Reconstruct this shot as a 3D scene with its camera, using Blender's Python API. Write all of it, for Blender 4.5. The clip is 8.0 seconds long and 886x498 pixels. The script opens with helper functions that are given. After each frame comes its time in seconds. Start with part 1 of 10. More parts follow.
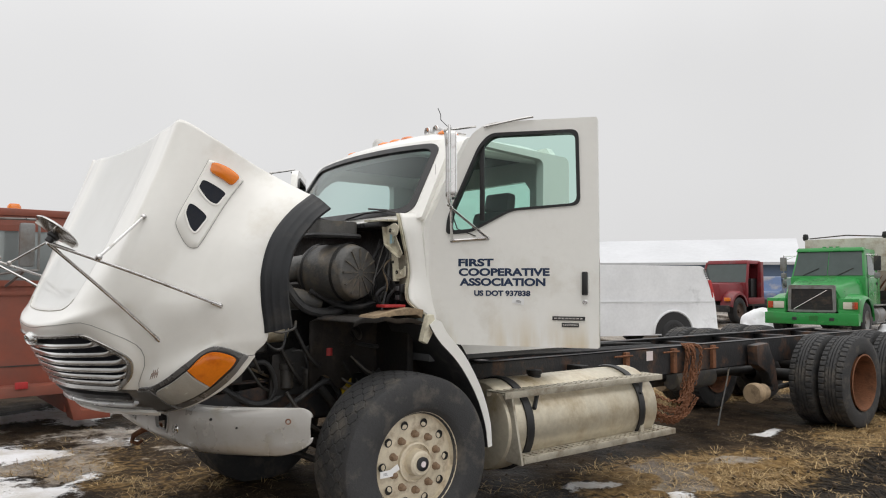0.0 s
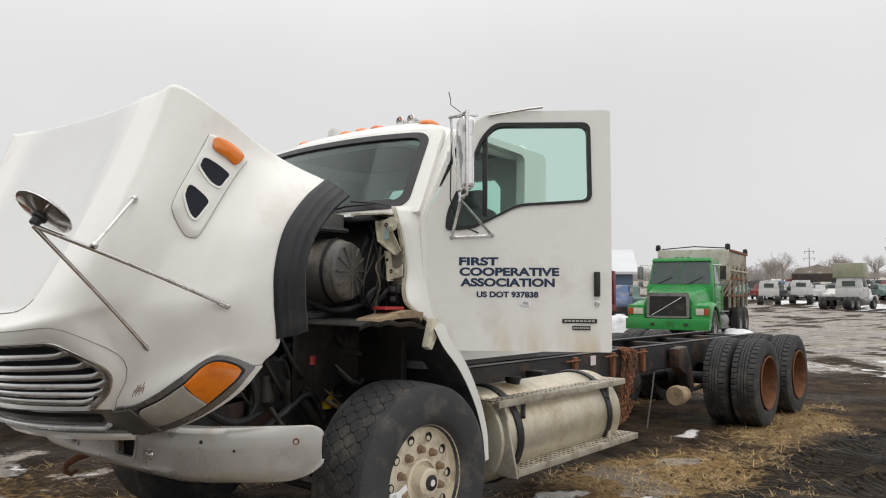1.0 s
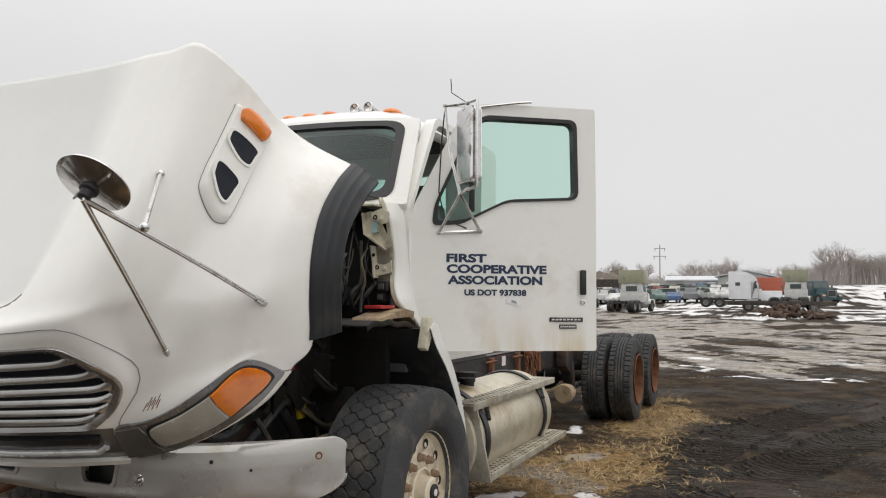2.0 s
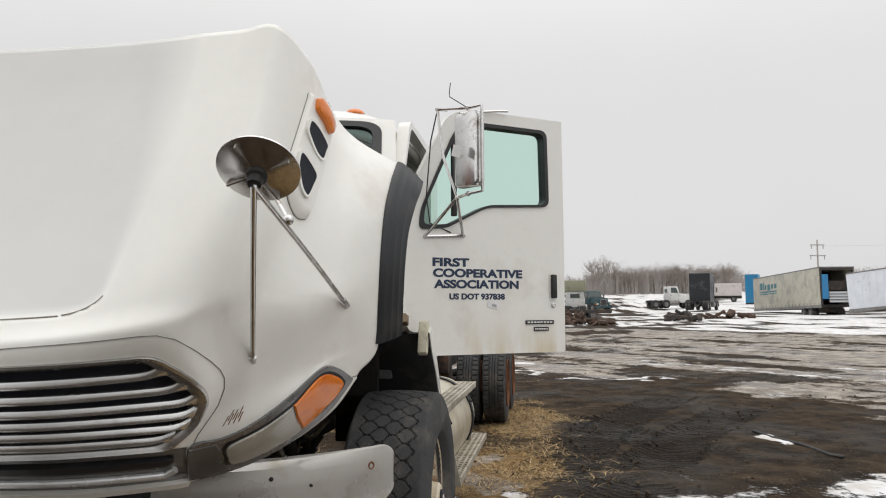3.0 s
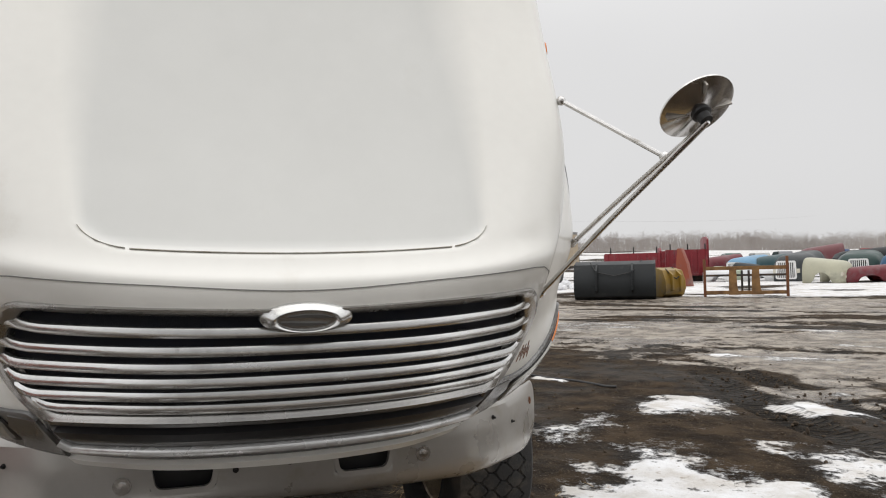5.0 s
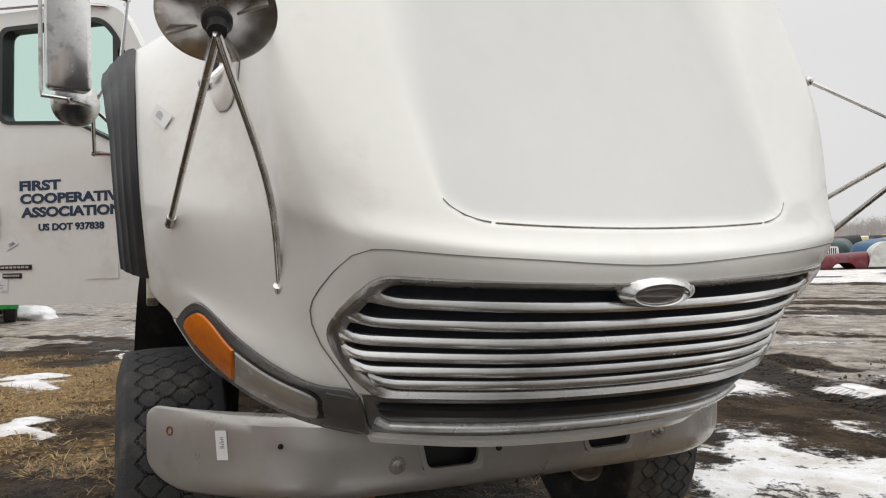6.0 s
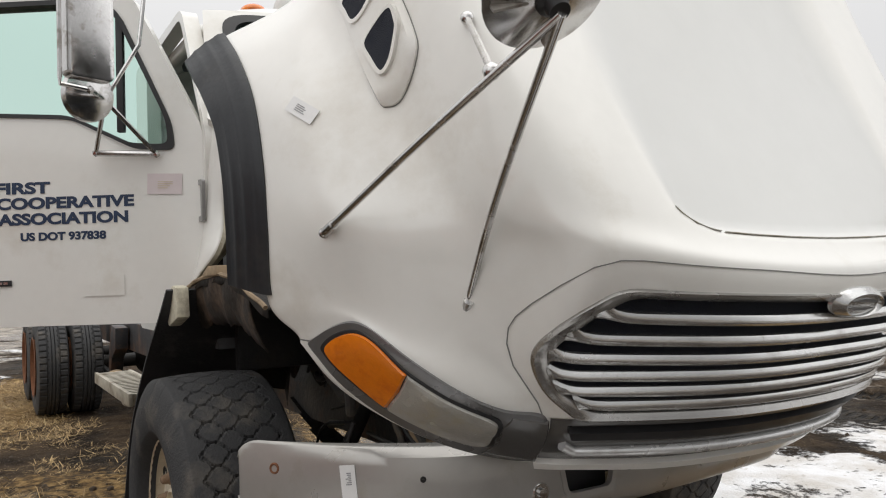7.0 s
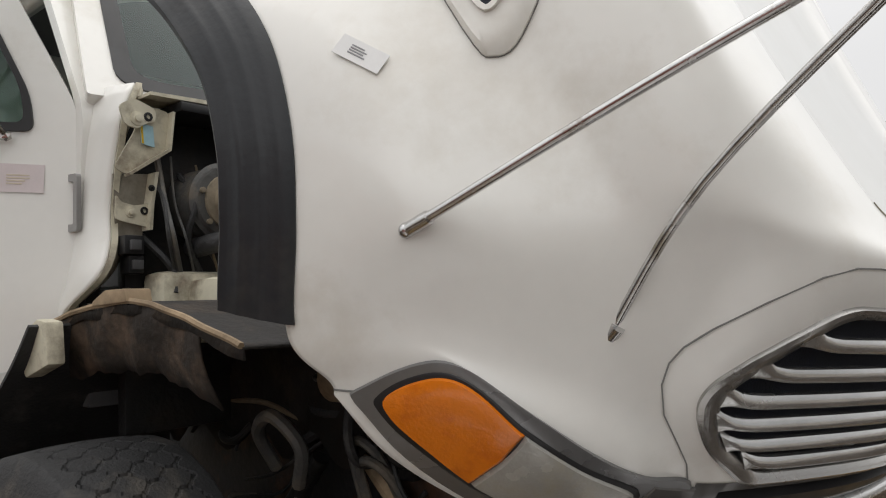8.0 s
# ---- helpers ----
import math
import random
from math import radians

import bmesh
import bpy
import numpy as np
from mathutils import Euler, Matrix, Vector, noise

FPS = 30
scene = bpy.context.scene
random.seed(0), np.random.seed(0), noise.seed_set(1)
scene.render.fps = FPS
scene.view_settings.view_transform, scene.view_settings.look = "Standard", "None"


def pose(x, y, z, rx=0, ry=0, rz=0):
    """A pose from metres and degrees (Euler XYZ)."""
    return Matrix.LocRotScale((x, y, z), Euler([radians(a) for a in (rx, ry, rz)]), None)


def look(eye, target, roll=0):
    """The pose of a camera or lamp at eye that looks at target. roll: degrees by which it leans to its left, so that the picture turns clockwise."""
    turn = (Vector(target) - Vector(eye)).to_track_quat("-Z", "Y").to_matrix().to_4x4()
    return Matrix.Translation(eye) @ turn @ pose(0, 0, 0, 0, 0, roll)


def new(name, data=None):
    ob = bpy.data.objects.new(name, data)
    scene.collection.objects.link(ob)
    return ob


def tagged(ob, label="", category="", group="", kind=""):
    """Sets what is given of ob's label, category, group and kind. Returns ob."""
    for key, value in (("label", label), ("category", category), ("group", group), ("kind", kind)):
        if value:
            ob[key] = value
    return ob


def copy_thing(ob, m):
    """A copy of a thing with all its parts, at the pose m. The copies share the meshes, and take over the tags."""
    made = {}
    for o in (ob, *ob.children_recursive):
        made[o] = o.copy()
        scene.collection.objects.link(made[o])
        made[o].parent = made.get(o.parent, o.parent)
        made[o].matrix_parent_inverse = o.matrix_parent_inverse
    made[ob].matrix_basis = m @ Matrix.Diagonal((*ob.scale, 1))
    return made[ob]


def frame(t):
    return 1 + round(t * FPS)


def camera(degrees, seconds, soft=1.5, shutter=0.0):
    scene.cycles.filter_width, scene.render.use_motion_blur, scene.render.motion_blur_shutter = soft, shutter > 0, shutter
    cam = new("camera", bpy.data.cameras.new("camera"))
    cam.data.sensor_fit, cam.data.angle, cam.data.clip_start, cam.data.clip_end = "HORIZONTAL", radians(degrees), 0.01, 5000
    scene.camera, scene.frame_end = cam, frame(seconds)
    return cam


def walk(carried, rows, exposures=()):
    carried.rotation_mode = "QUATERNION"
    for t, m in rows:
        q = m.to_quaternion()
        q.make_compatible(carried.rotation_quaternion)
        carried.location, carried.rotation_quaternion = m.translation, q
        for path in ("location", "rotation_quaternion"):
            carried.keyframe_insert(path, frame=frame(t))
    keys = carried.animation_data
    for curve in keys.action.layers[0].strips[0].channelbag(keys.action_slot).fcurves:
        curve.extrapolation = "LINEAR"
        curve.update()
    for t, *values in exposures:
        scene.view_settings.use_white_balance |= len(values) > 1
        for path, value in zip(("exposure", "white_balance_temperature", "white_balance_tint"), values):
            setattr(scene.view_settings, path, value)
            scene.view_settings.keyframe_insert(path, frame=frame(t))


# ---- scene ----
cam = camera(60.7, 8.0, 1.1)
PATH = [
    (0, (-2.77, -4.896, 1.599), (-1.518, -3.339, 1.689), 0.22),
    (0.5, (-3.003, -4.426, 1.559), (-1.614, -2.99, 1.657), 0.4),
    (1, (-3.175, -3.935, 1.547), (-1.631, -2.67, 1.661), 0.41),
    (1.5, (-3.417, -3.435, 1.503), (-1.719, -2.386, 1.635), 0.22),
    (1.7, (-3.467, -3.222, 1.509), (-1.717, -2.262, 1.636), 0.4),
    (2.8, (-3.795, -2.055, 1.469), (-1.843, -1.653, 1.628), -0.1),
    (3, (-3.841, -1.844, 1.459), (-1.869, -1.553, 1.62), -0.2),
    (3.5, (-3.895, -1.322, 1.434), (-1.902, -1.307, 1.603), -0.45),
    (4, (-3.88, -0.766, 1.405), (-1.905, -1.021, 1.593), -0.79),
    (4.2, (-3.88, -0.554, 1.387), (-1.916, -0.895, 1.563), -0.91),
    (5.3, (-3.66, 0.588, 1.353), (-1.793, -0.13, 1.402), -1.25),
    (5.5, (-3.611, 0.773, 1.344), (-1.75, 0.041, 1.388), -1.33),
    (6, (-3.41, 1.177, 1.349), (-1.553, 0.437, 1.392), -1.29),
    (6.5, (-3.206, 1.564, 1.35), (-1.412, 0.682, 1.404), -1.44),
    (7, (-2.893, 1.842, 1.375), (-1.207, 0.768, 1.437), -1.78),
    (7.5, (-2.532, 1.994, 1.44), (-1.038, 0.669, 1.542), -1.87),
    (8, (-2.049, 2.005, 1.355), (-0.755, 0.486, 1.503), -2.1),
]
walk(cam, [(t, look(eye, target, roll)) for t, eye, target, roll in PATH], exposures=[(0.0, 0.13), (2.8, 0.08), (4.0, 0.0), (4.2, 0.0), (5.5, 0.07), (7.0, 0.15), (8.0, 0.18)])

# ---- sky and light: a foggy overcast winter day ----
world = bpy.data.worlds.new("overcast_sky")
scene.world = world
world.use_nodes = True
wn, wl = world.node_tree.nodes, world.node_tree.links
wn.clear()
SUN_EL, SUN_ROT = radians(79), radians(200)


def sky_nodes():
    sky = wn.new("ShaderNodeTexSky")
    sky.sky_type = "NISHITA"
    sky.sun_disc = False
    sky.sun_elevation, sky.sun_rotation = SUN_EL, SUN_ROT
    sky.dust_density = 4.0
    hsv = wn.new("ShaderNodeHueSaturation")
    hsv.inputs["Saturation"].default_value = 0.12
    hsv.inputs["Value"].default_value = 0.10
    wl.new(sky.outputs[0], hsv.inputs["Color"])
    # overcast: luminance grows smoothly from the horizon to the zenith
    geo = wn.new("ShaderNodeTexCoord")
    sep = wn.new("ShaderNodeSeparateXYZ")
    wl.new(geo.outputs["Generated"], sep.inputs[0])
    ramp = wn.new("ShaderNodeMapRange")
    ramp.interpolation_type = "SMOOTHERSTEP"
    ramp.inputs["From Min"].default_value, ramp.inputs["From Max"].default_value = 0.20, 0.66
    ramp.inputs["To Min"].default_value, ramp.inputs["To Max"].default_value = 0.72, 1.15
    wl.new(sep.outputs["Z"], ramp.inputs["Value"])
    cloud = wn.new("ShaderNodeTexNoise")
    cloud.inputs["Scale"].default_value, cloud.inputs["Detail"].default_value = 1.6, 3
    wl.new(geo.outputs["Generated"], cloud.inputs["Vector"])
    cr = wn.new("ShaderNodeMapRange")
    cr.inputs["From Min"].default_value, cr.inputs["From Max"].default_value = 0.3, 0.7
    cr.inputs["To Min"].default_value, cr.inputs["To Max"].default_value = 0.955, 1.045
    wl.new(cloud.outputs["Fac"], cr.inputs["Value"])
    # made-up sky outside the view: dimmer ahead of the truck, brighter at both flanks
    back = wn.new("ShaderNodeMapRange")
    back.interpolation_type = "SMOOTHSTEP"
    back.inputs["From Min"].default_value, back.inputs["From Max"].default_value = -0.5, 0.12
    wl.new(sep.outputs["X"], back.inputs["Value"])
    flank = wn.new("ShaderNodeMath")
    flank.operation = "MULTIPLY"
    wl.new(sep.outputs["Y"], flank.inputs[0])
    wl.new(sep.outputs["Y"], flank.inputs[1])
    side = wn.new("ShaderNodeMath")
    side.operation = "MULTIPLY_ADD"
    wl.new(flank.outputs[0], side.inputs[0])
    side.inputs[1].default_value, side.inputs[2].default_value = 1.45, 0.52
    unseen_mix = wn.new("ShaderNodeMix")
    unseen_mix.data_type = "FLOAT"
    wl.new(back.outputs[0], unseen_mix.inputs["Factor"])
    wl.new(side.outputs[0], unseen_mix.inputs["A"])
    unseen_mix.inputs["B"].default_value = 1.0
    thick = wn.new("ShaderNodeMath")
    thick.operation = "MULTIPLY"
    wl.new(ramp.outputs[0], thick.inputs[0])
    wl.new(unseen_mix.outputs["Result"], thick.inputs[1])
    mul = wn.new("ShaderNodeMath")
    mul.operation = "MULTIPLY"
    wl.new(thick.outputs[0], mul.inputs[0])
    wl.new(cr.outputs[0], mul.inputs[1])
    tint = wn.new("ShaderNodeMix")
    tint.data_type, tint.blend_type = "RGBA", "MULTIPLY"
    tint.inputs["Factor"].default_value = 1.0
    tint.inputs["A"].default_value = (1.0, 0.996, 1.0, 1)
    wl.new(mul.outputs[0], tint.inputs["B"])
    mix = wn.new("ShaderNodeMix")
    mix.data_type = "RGBA"
    mix.inputs["Factor"].default_value = 0.9
    wl.new(hsv.outputs[0], mix.inputs["A"])
    wl.new(tint.outputs["Result"], mix.inputs["B"])
    bg = wn.new("ShaderNodeBackground")
    bg.inputs["Strength"].default_value = 1.0
    wl.new(mix.outputs["Result"], bg.inputs["Color"])
    out = wn.new("ShaderNodeOutputWorld")
    wl.new(bg.outputs[0], out.inputs["Surface"])


sky_nodes()
sun_data = bpy.data.lights.new("sun", "SUN")
sun_data.energy, sun_data.angle, sun_data.color = 1.0, radians(80), (1.0, 0.97, 0.93)
sun = new("sun", sun_data)
sun.matrix_world = look((-2, -1, 16), (0, 0, 1))

# ---- materials ----
MATS = {}


def mat(name, color, rough=0.5, metal=0.0, vary=0.12, scale=8.0, bump=0.0, bscale=60.0, dirt=None, dirt_amt=0.0, dirt_scale=3.0, coat=0.0, per_object=0.0):
    """A procedural surface: base colour with two scales of variation, an optional stain colour and a fine bump."""
    if name in MATS:
        return MATS[name]
    m = bpy.data.materials.new(name)
    m.use_nodes = True
    n, l = m.node_tree.nodes, m.node_tree.links
    b = n["Principled BSDF"]
    b.inputs["Metallic"].default_value = metal
    b.inputs["Coat Weight"].default_value = coat
    b.inputs["Coat Roughness"].default_value = 0.08
    tc = n.new("ShaderNodeTexCoord")
    n1 = n.new("ShaderNodeTexNoise")
    n1.inputs["Scale"].default_value, n1.inputs["Detail"].default_value = scale, 6
    n2 = n.new("ShaderNodeTexNoise")
    n2.inputs["Scale"].default_value, n2.inputs["Detail"].default_value = scale * 9, 4
    l.new(tc.outputs["Object"], n1.inputs["Vector"])
    l.new(tc.outputs["Object"], n2.inputs["Vector"])
    add = n.new("ShaderNodeMath")
    add.operation = "MULTIPLY_ADD"
    l.new(n2.outputs["Fac"], add.inputs[0])
    add.inputs[1].default_value = 0.5
    l.new(n1.outputs["Fac"], add.inputs[2])
    rg = n.new("ShaderNodeMapRange")
    rg.inputs["From Min"].default_value, rg.inputs["From Max"].default_value = 0.45, 1.05
    rg.inputs["To Min"].default_value, rg.inputs["To Max"].default_value = 1 - vary, 1 + vary
    l.new(add.outputs[0], rg.inputs["Value"])
    mul = n.new("ShaderNodeMix")
    mul.data_type, mul.blend_type = "RGBA", "MULTIPLY"
    mul.inputs["Factor"].default_value = 1.0
    mul.inputs["A"].default_value = (*color, 1)
    l.new(rg.outputs[0], mul.inputs["B"])
    last = mul.outputs["Result"]
    if per_object:
        oi = n.new("ShaderNodeObjectInfo")
        pr = n.new("ShaderNodeMapRange")
        pr.inputs["To Min"].default_value, pr.inputs["To Max"].default_value = 1 - per_object, 1 + per_object
        l.new(oi.outputs["Random"], pr.inputs["Value"])
        pm = n.new("ShaderNodeMix")
        pm.data_type, pm.blend_type = "RGBA", "MULTIPLY"
        pm.inputs["Factor"].default_value = 1.0
        l.new(last, pm.inputs["A"])
        l.new(pr.outputs[0], pm.inputs["B"])
        last = pm.outputs["Result"]
    if dirt:
        n3 = n.new("ShaderNodeTexNoise")
        n3.inputs["Scale"].default_value, n3.inputs["Detail"].default_value, n3.inputs["Roughness"].default_value = dirt_scale, 8, 0.65
        l.new(tc.outputs["Object"], n3.inputs["Vector"])
        dr = n.new("ShaderNodeMapRange")
        dr.inputs["From Min"].default_value, dr.inputs["From Max"].default_value = 0.62 - dirt_amt * 0.35, 0.80 - dirt_amt * 0.2
        l.new(n3.outputs["Fac"], dr.inputs["Value"])
        dm = n.new("ShaderNodeMix")
        dm.data_type = "RGBA"
        l.new(dr.outputs[0], dm.inputs["Factor"])
        l.new(last, dm.inputs["A"])
        dm.inputs["B"].default_value = (*dirt, 1)
        last = dm.outputs["Result"]
    l.new(last, b.inputs["Base Color"])
    rr = n.new("ShaderNodeMapRange")
    rr.inputs["From Min"].default_value, rr.inputs["From Max"].default_value = 0.3, 0.7
    rr.inputs["To Min"].default_value, rr.inputs["To Max"].default_value = max(0.02, rough - 0.08), min(1.0, rough + 0.08)
    l.new(n1.outputs["Fac"], rr.inputs["Value"])
    l.new(rr.outputs[0], b.inputs["Roughness"])
    if bump:
        n4 = n.new("ShaderNodeTexNoise")
        n4.inputs["Scale"].default_value, n4.inputs["Detail"].default_value = bscale, 5
        l.new(tc.outputs["Object"], n4.inputs["Vector"])
        bp = n.new("ShaderNodeBump")
        bp.inputs["Strength"].default_value, bp.inputs["Distance"].default_value = bump, 0.01
        l.new(n4.outputs["Fac"], bp.inputs["Height"])
        l.new(bp.outputs[0], b.inputs["Normal"])
    MATS[name] = m
    return m


def glass_mat(name, tint, alpha_mix=0.75, rough=0.02):
    """Thin tinted glass: mostly see-through, with a mirror gloss that grows at grazing angles."""
    if name in MATS:
        return MATS[name]
    m = bpy.data.materials.new(name)
    m.use_nodes = True
    n, l = m.node_tree.nodes, m.node_tree.links
    n.remove(n["Principled BSDF"])
    tr = n.new("ShaderNodeBsdfTransparent")
    tr.inputs["Color"].default_value = (*tint, 1)
    gl = n.new("ShaderNodeBsdfGlossy")
    gl.inputs["Roughness"].default_value = rough
    lw = n.new("ShaderNodeLayerWeight")
    lw.inputs["Blend"].default_value = 0.5
    pw = n.new("ShaderNodeMath")
    pw.operation = "POWER"
    l.new(lw.outputs["Facing"], pw.inputs[0])
    pw.inputs[1].default_value = 4.0
    fr = n.new("ShaderNodeMath")
    fr.operation = "MULTIPLY_ADD"
    l.new(pw.outputs[0], fr.inputs[0])
    fr.inputs[1].default_value, fr.inputs[2].default_value = 0.75, 0.03
    mx = n.new("ShaderNodeMixShader")
    l.new(fr.outputs[0], mx.inputs["Fac"])
    l.new(tr.outputs[0], mx.inputs[1])
    l.new(gl.outputs[0], mx.inputs[2])
    l.new(mx.outputs[0], n["Material Output"].inputs["Surface"])
    MATS[name] = m
    return m


white = mat("truck_white_paint", (0.845, 0.835, 0.79), 0.36, 0, 0.03, 3, coat=0.7, dirt=(0.66, 0.62, 0.54), dirt_amt=0.2, dirt_scale=1.6)
inner_grey = mat("hood_inner_grey", (0.10, 0.10, 0.10), 0.7, 0, 0.3, 6, 0.2)
cream = mat("cream_sheet_metal", (0.62, 0.58, 0.45), 0.5, 0, 0.12, 6, dirt=(0.12, 0.08, 0.05), dirt_amt=0.38, dirt_scale=7)
rubber = mat("black_rubber", (0.030, 0.030, 0.031), 0.62, 0, 0.3, 10, 0.35, 90, dirt=(0.10, 0.095, 0.085), dirt_amt=0.25, dirt_scale=6)
tyre_rub = mat("tyre_rubber", (0.036, 0.036, 0.037), 0.78, 0, 0.3, 8, 0.4, 120, dirt=(0.13, 0.115, 0.095), dirt_amt=0.3, dirt_scale=5)
chrome = mat("dull_chrome", (0.62, 0.61, 0.60), 0.22, 1.0, 0.12, 12, 0.015, 60, dirt=(0.22, 0.18, 0.13), dirt_amt=0.22, dirt_scale=14)
dull_chrome = mat("mirror_back_steel", (0.42, 0.40, 0.37), 0.35, 0.8, 0.2, 14, 0.1, 90, dirt=(0.20, 0.16, 0.12), dirt_amt=0.4, dirt_scale=18)
flare_rubber = mat("flare_rubber", (0.011, 0.013, 0.016), 0.45, 0, 0.3, 5, 0.10, 60, dirt=(0.040, 0.036, 0.032), dirt_amt=0.25, dirt_scale=4)
liner_mud = mat("dark_muddy_liner", (0.016, 0.013, 0.011), 0.75, 0, 0.4, 7, 0.6, 40, dirt=(0.065, 0.045, 0.029), dirt_amt=0.38, dirt_scale=5)
frame_chrome = mat("worn_frame_chrome", (0.43, 0.42, 0.405), 0.24, 0.85, 0.12, 8, 0.05, 90, dirt=(0.40, 0.39, 0.37), dirt_amt=0.25, dirt_scale=9)
satin = mat("satin_grille_chrome", (0.66, 0.66, 0.65), 0.20, 0.85, 0.08, 8, 0.03, 120, dirt=(0.42, 0.41, 0.39), dirt_amt=0.2, dirt_scale=9)
bumper_mat = mat("silver_bumper_paint", (0.43, 0.415, 0.39), 0.32, 0.45, 0.05, 5, dirt=(0.34, 0.31, 0.25), dirt_amt=0.2, dirt_scale=6)
chin_mat = mat("grey_valance_plastic", (0.15, 0.148, 0.145), 0.20, 0.35, 0.1, 6, 0.05, 60)
black_trim = mat("black_trim", (0.015, 0.015, 0.016), 0.45, 0, 0.2, 12)
dark_blue = mat("dark_backing", (0.010, 0.013, 0.022), 0.8, 0, 0.3, 30, 0.5, 300)
black_metal = mat("greasy_black_steel", (0.013, 0.0125, 0.012), 0.6, 0.2, 0.4, 7, 0.5, 40, dirt=(0.030, 0.022, 0.016), dirt_amt=0.35, dirt_scale=5)
frame_mat = mat("black_frame_steel", (0.028, 0.028, 0.03), 0.5, 0.2, 0.3, 6, 0.3, 40, dirt=(0.17, 0.085, 0.045), dirt_amt=0.36, dirt_scale=4)
rust = mat("rust", (0.23, 0.095, 0.045), 0.9, 0, 0.4, 9, 0.6, 60, dirt=(0.07, 0.035, 0.02), dirt_amt=0.5, dirt_scale=9)
rim_mat = mat("dirty_cream_rim", (0.66, 0.58, 0.44), 0.5, 0, 0.15, 9, 0.15, 60, dirt=(0.26, 0.18, 0.11), dirt_amt=0.34, dirt_scale=10)
nut_mat = mat("rusty_nut_brown", (0.24, 0.16, 0.10), 0.75, 0.1, 0.3, 20)


def stained_paint():
    """The truck's paint with yellow-brown runs that dried on the lower part of the doors."""
    m = white.copy()
    m.name = "stained_door_paint"
    n, l = m.node_tree.nodes, m.node_tree.links
    b = n["Principled BSDF"]
    tc = n.new("ShaderNodeTexCoord")
    mp = n.new("ShaderNodeMapping")
    mp.inputs["Scale"].default_value = (7.0, 7.0, 1.1)
    l.new(tc.outputs["Object"], mp.inputs["Vector"])
    nz = n.new("ShaderNodeTexNoise")
    nz.inputs["Scale"].default_value, nz.inputs["Detail"].default_value = 1.0, 6
    l.new(mp.outputs[0], nz.inputs["Vector"])
    sp = n.new("ShaderNodeSeparateXYZ")
    l.new(tc.outputs["Object"], sp.inputs[0])
    low = n.new("ShaderNodeMapRange")
    low.interpolation_type = "SMOOTHSTEP"
    low.inputs["From Min"].default_value, low.inputs["From Max"].default_value = 1.48, 1.16
    l.new(sp.outputs["Z"], low.inputs["Value"])
    run = n.new("ShaderNodeMapRange")
    run.inputs["From Min"].default_value, run.inputs["From Max"].default_value = 0.42, 0.72
    l.new(nz.outputs["Fac"], run.inputs["Value"])
    mul = n.new("ShaderNodeMath")
    mul.operation = "MULTIPLY"
    l.new(low.outputs[0], mul.inputs[0])
    l.new(run.outputs[0], mul.inputs[1])
    mix = n.new("ShaderNodeMix")
    mix.data_type = "RGBA"
    l.new(mul.outputs[0], mix.inputs["Factor"])
    l.new(b.inputs["Base Color"].links[0].from_socket, mix.inputs["A"])
    mix.inputs["B"].default_value = (0.60, 0.47, 0.26, 1)
    l.new(mix.outputs["Result"], b.inputs["Base Color"])
    return m


door_paint = stained_paint()
alu = mat("weathered_aluminium", (0.66, 0.60, 0.47), 0.38, 0.5, 0.2, 3, 0.15, 40, dirt=(0.36, 0.27, 0.15), dirt_amt=0.42, dirt_scale=3)
step_alu = mat("dusty_step_aluminium", (0.54, 0.50, 0.41), 0.55, 0.5, 0.15, 6, 0.2, 60, dirt=(0.25, 0.20, 0.14), dirt_amt=0.45, dirt_scale=7)
amber = mat("amber_lens", (0.80, 0.205, 0.008), 0.15, 0, 0.10, 9, 0.12, 150, coat=0.6, dirt=(0.55, 0.10, 0.006), dirt_amt=0.3, dirt_scale=8)
clear_lens = mat("hazy_headlamp_lens", (0.42, 0.41, 0.375), 0.2, 0.15, 0.1, 20, 0.15, 120, coat=0.6, dirt=(0.42, 0.38, 0.27), dirt_amt=0.35, dirt_scale=6)
bezel = mat("grey_lamp_bezel", (0.22, 0.22, 0.222), 0.28, 0.6, 0.08, 9)
seam_mat = mat("dark_seam", (0.22, 0.22, 0.21), 0.8)
trim_silver = mat("bright_trim_silver", (0.66, 0.66, 0.655), 0.24, 0.45, 0.06, 9, dirt=(0.42, 0.41, 0.38), dirt_amt=0.2, dirt_scale=12)
grime_seam = mat("grimy_seam", (0.30, 0.27, 0.21), 0.9, 0, 0.5, 12, dirt=(0.60, 0.60, 0.57), dirt_amt=0.55, dirt_scale=9)
letter_mat = mat("navy_lettering", (0.012, 0.03, 0.075), 0.5, 0, 0.1, 20)
tag_mat = mat("paper_tag", (0.80, 0.80, 0.79), 0.7, 0, 0.04, 20)
pink_tag = mat("faded_pink_sticker", (0.74, 0.66, 0.66), 0.7, 0, 0.04, 20)
print_mat = mat("tag_print", (0.28, 0.28, 0.29), 0.7)
plastic_grey = mat("dusty_grey_plastic", (0.085, 0.084, 0.080), 0.5, 0, 0.25, 7, 0.3, 50, dirt=(0.21, 0.17, 0.12), dirt_amt=0.42, dirt_scale=6)
interior = mat("grey_interior", (0.11, 0.112, 0.115), 0.7, 0, 0.15, 8, 0.2, 80)
brown_splash = mat("muddy_splash_panel", (0.36, 0.265, 0.165), 0.85, 0, 0.3, 6, 0.4, 30, dirt=(0.08, 0.055, 0.035), dirt_amt=0.4, dirt_scale=5)
yellow_mat = mat("yellow_reservoir", (0.62, 0.42, 0.02), 0.5, 0, 0.15, 15, dirt=(0.10, 0.07, 0.03), dirt_amt=0.35, dirt_scale=12)
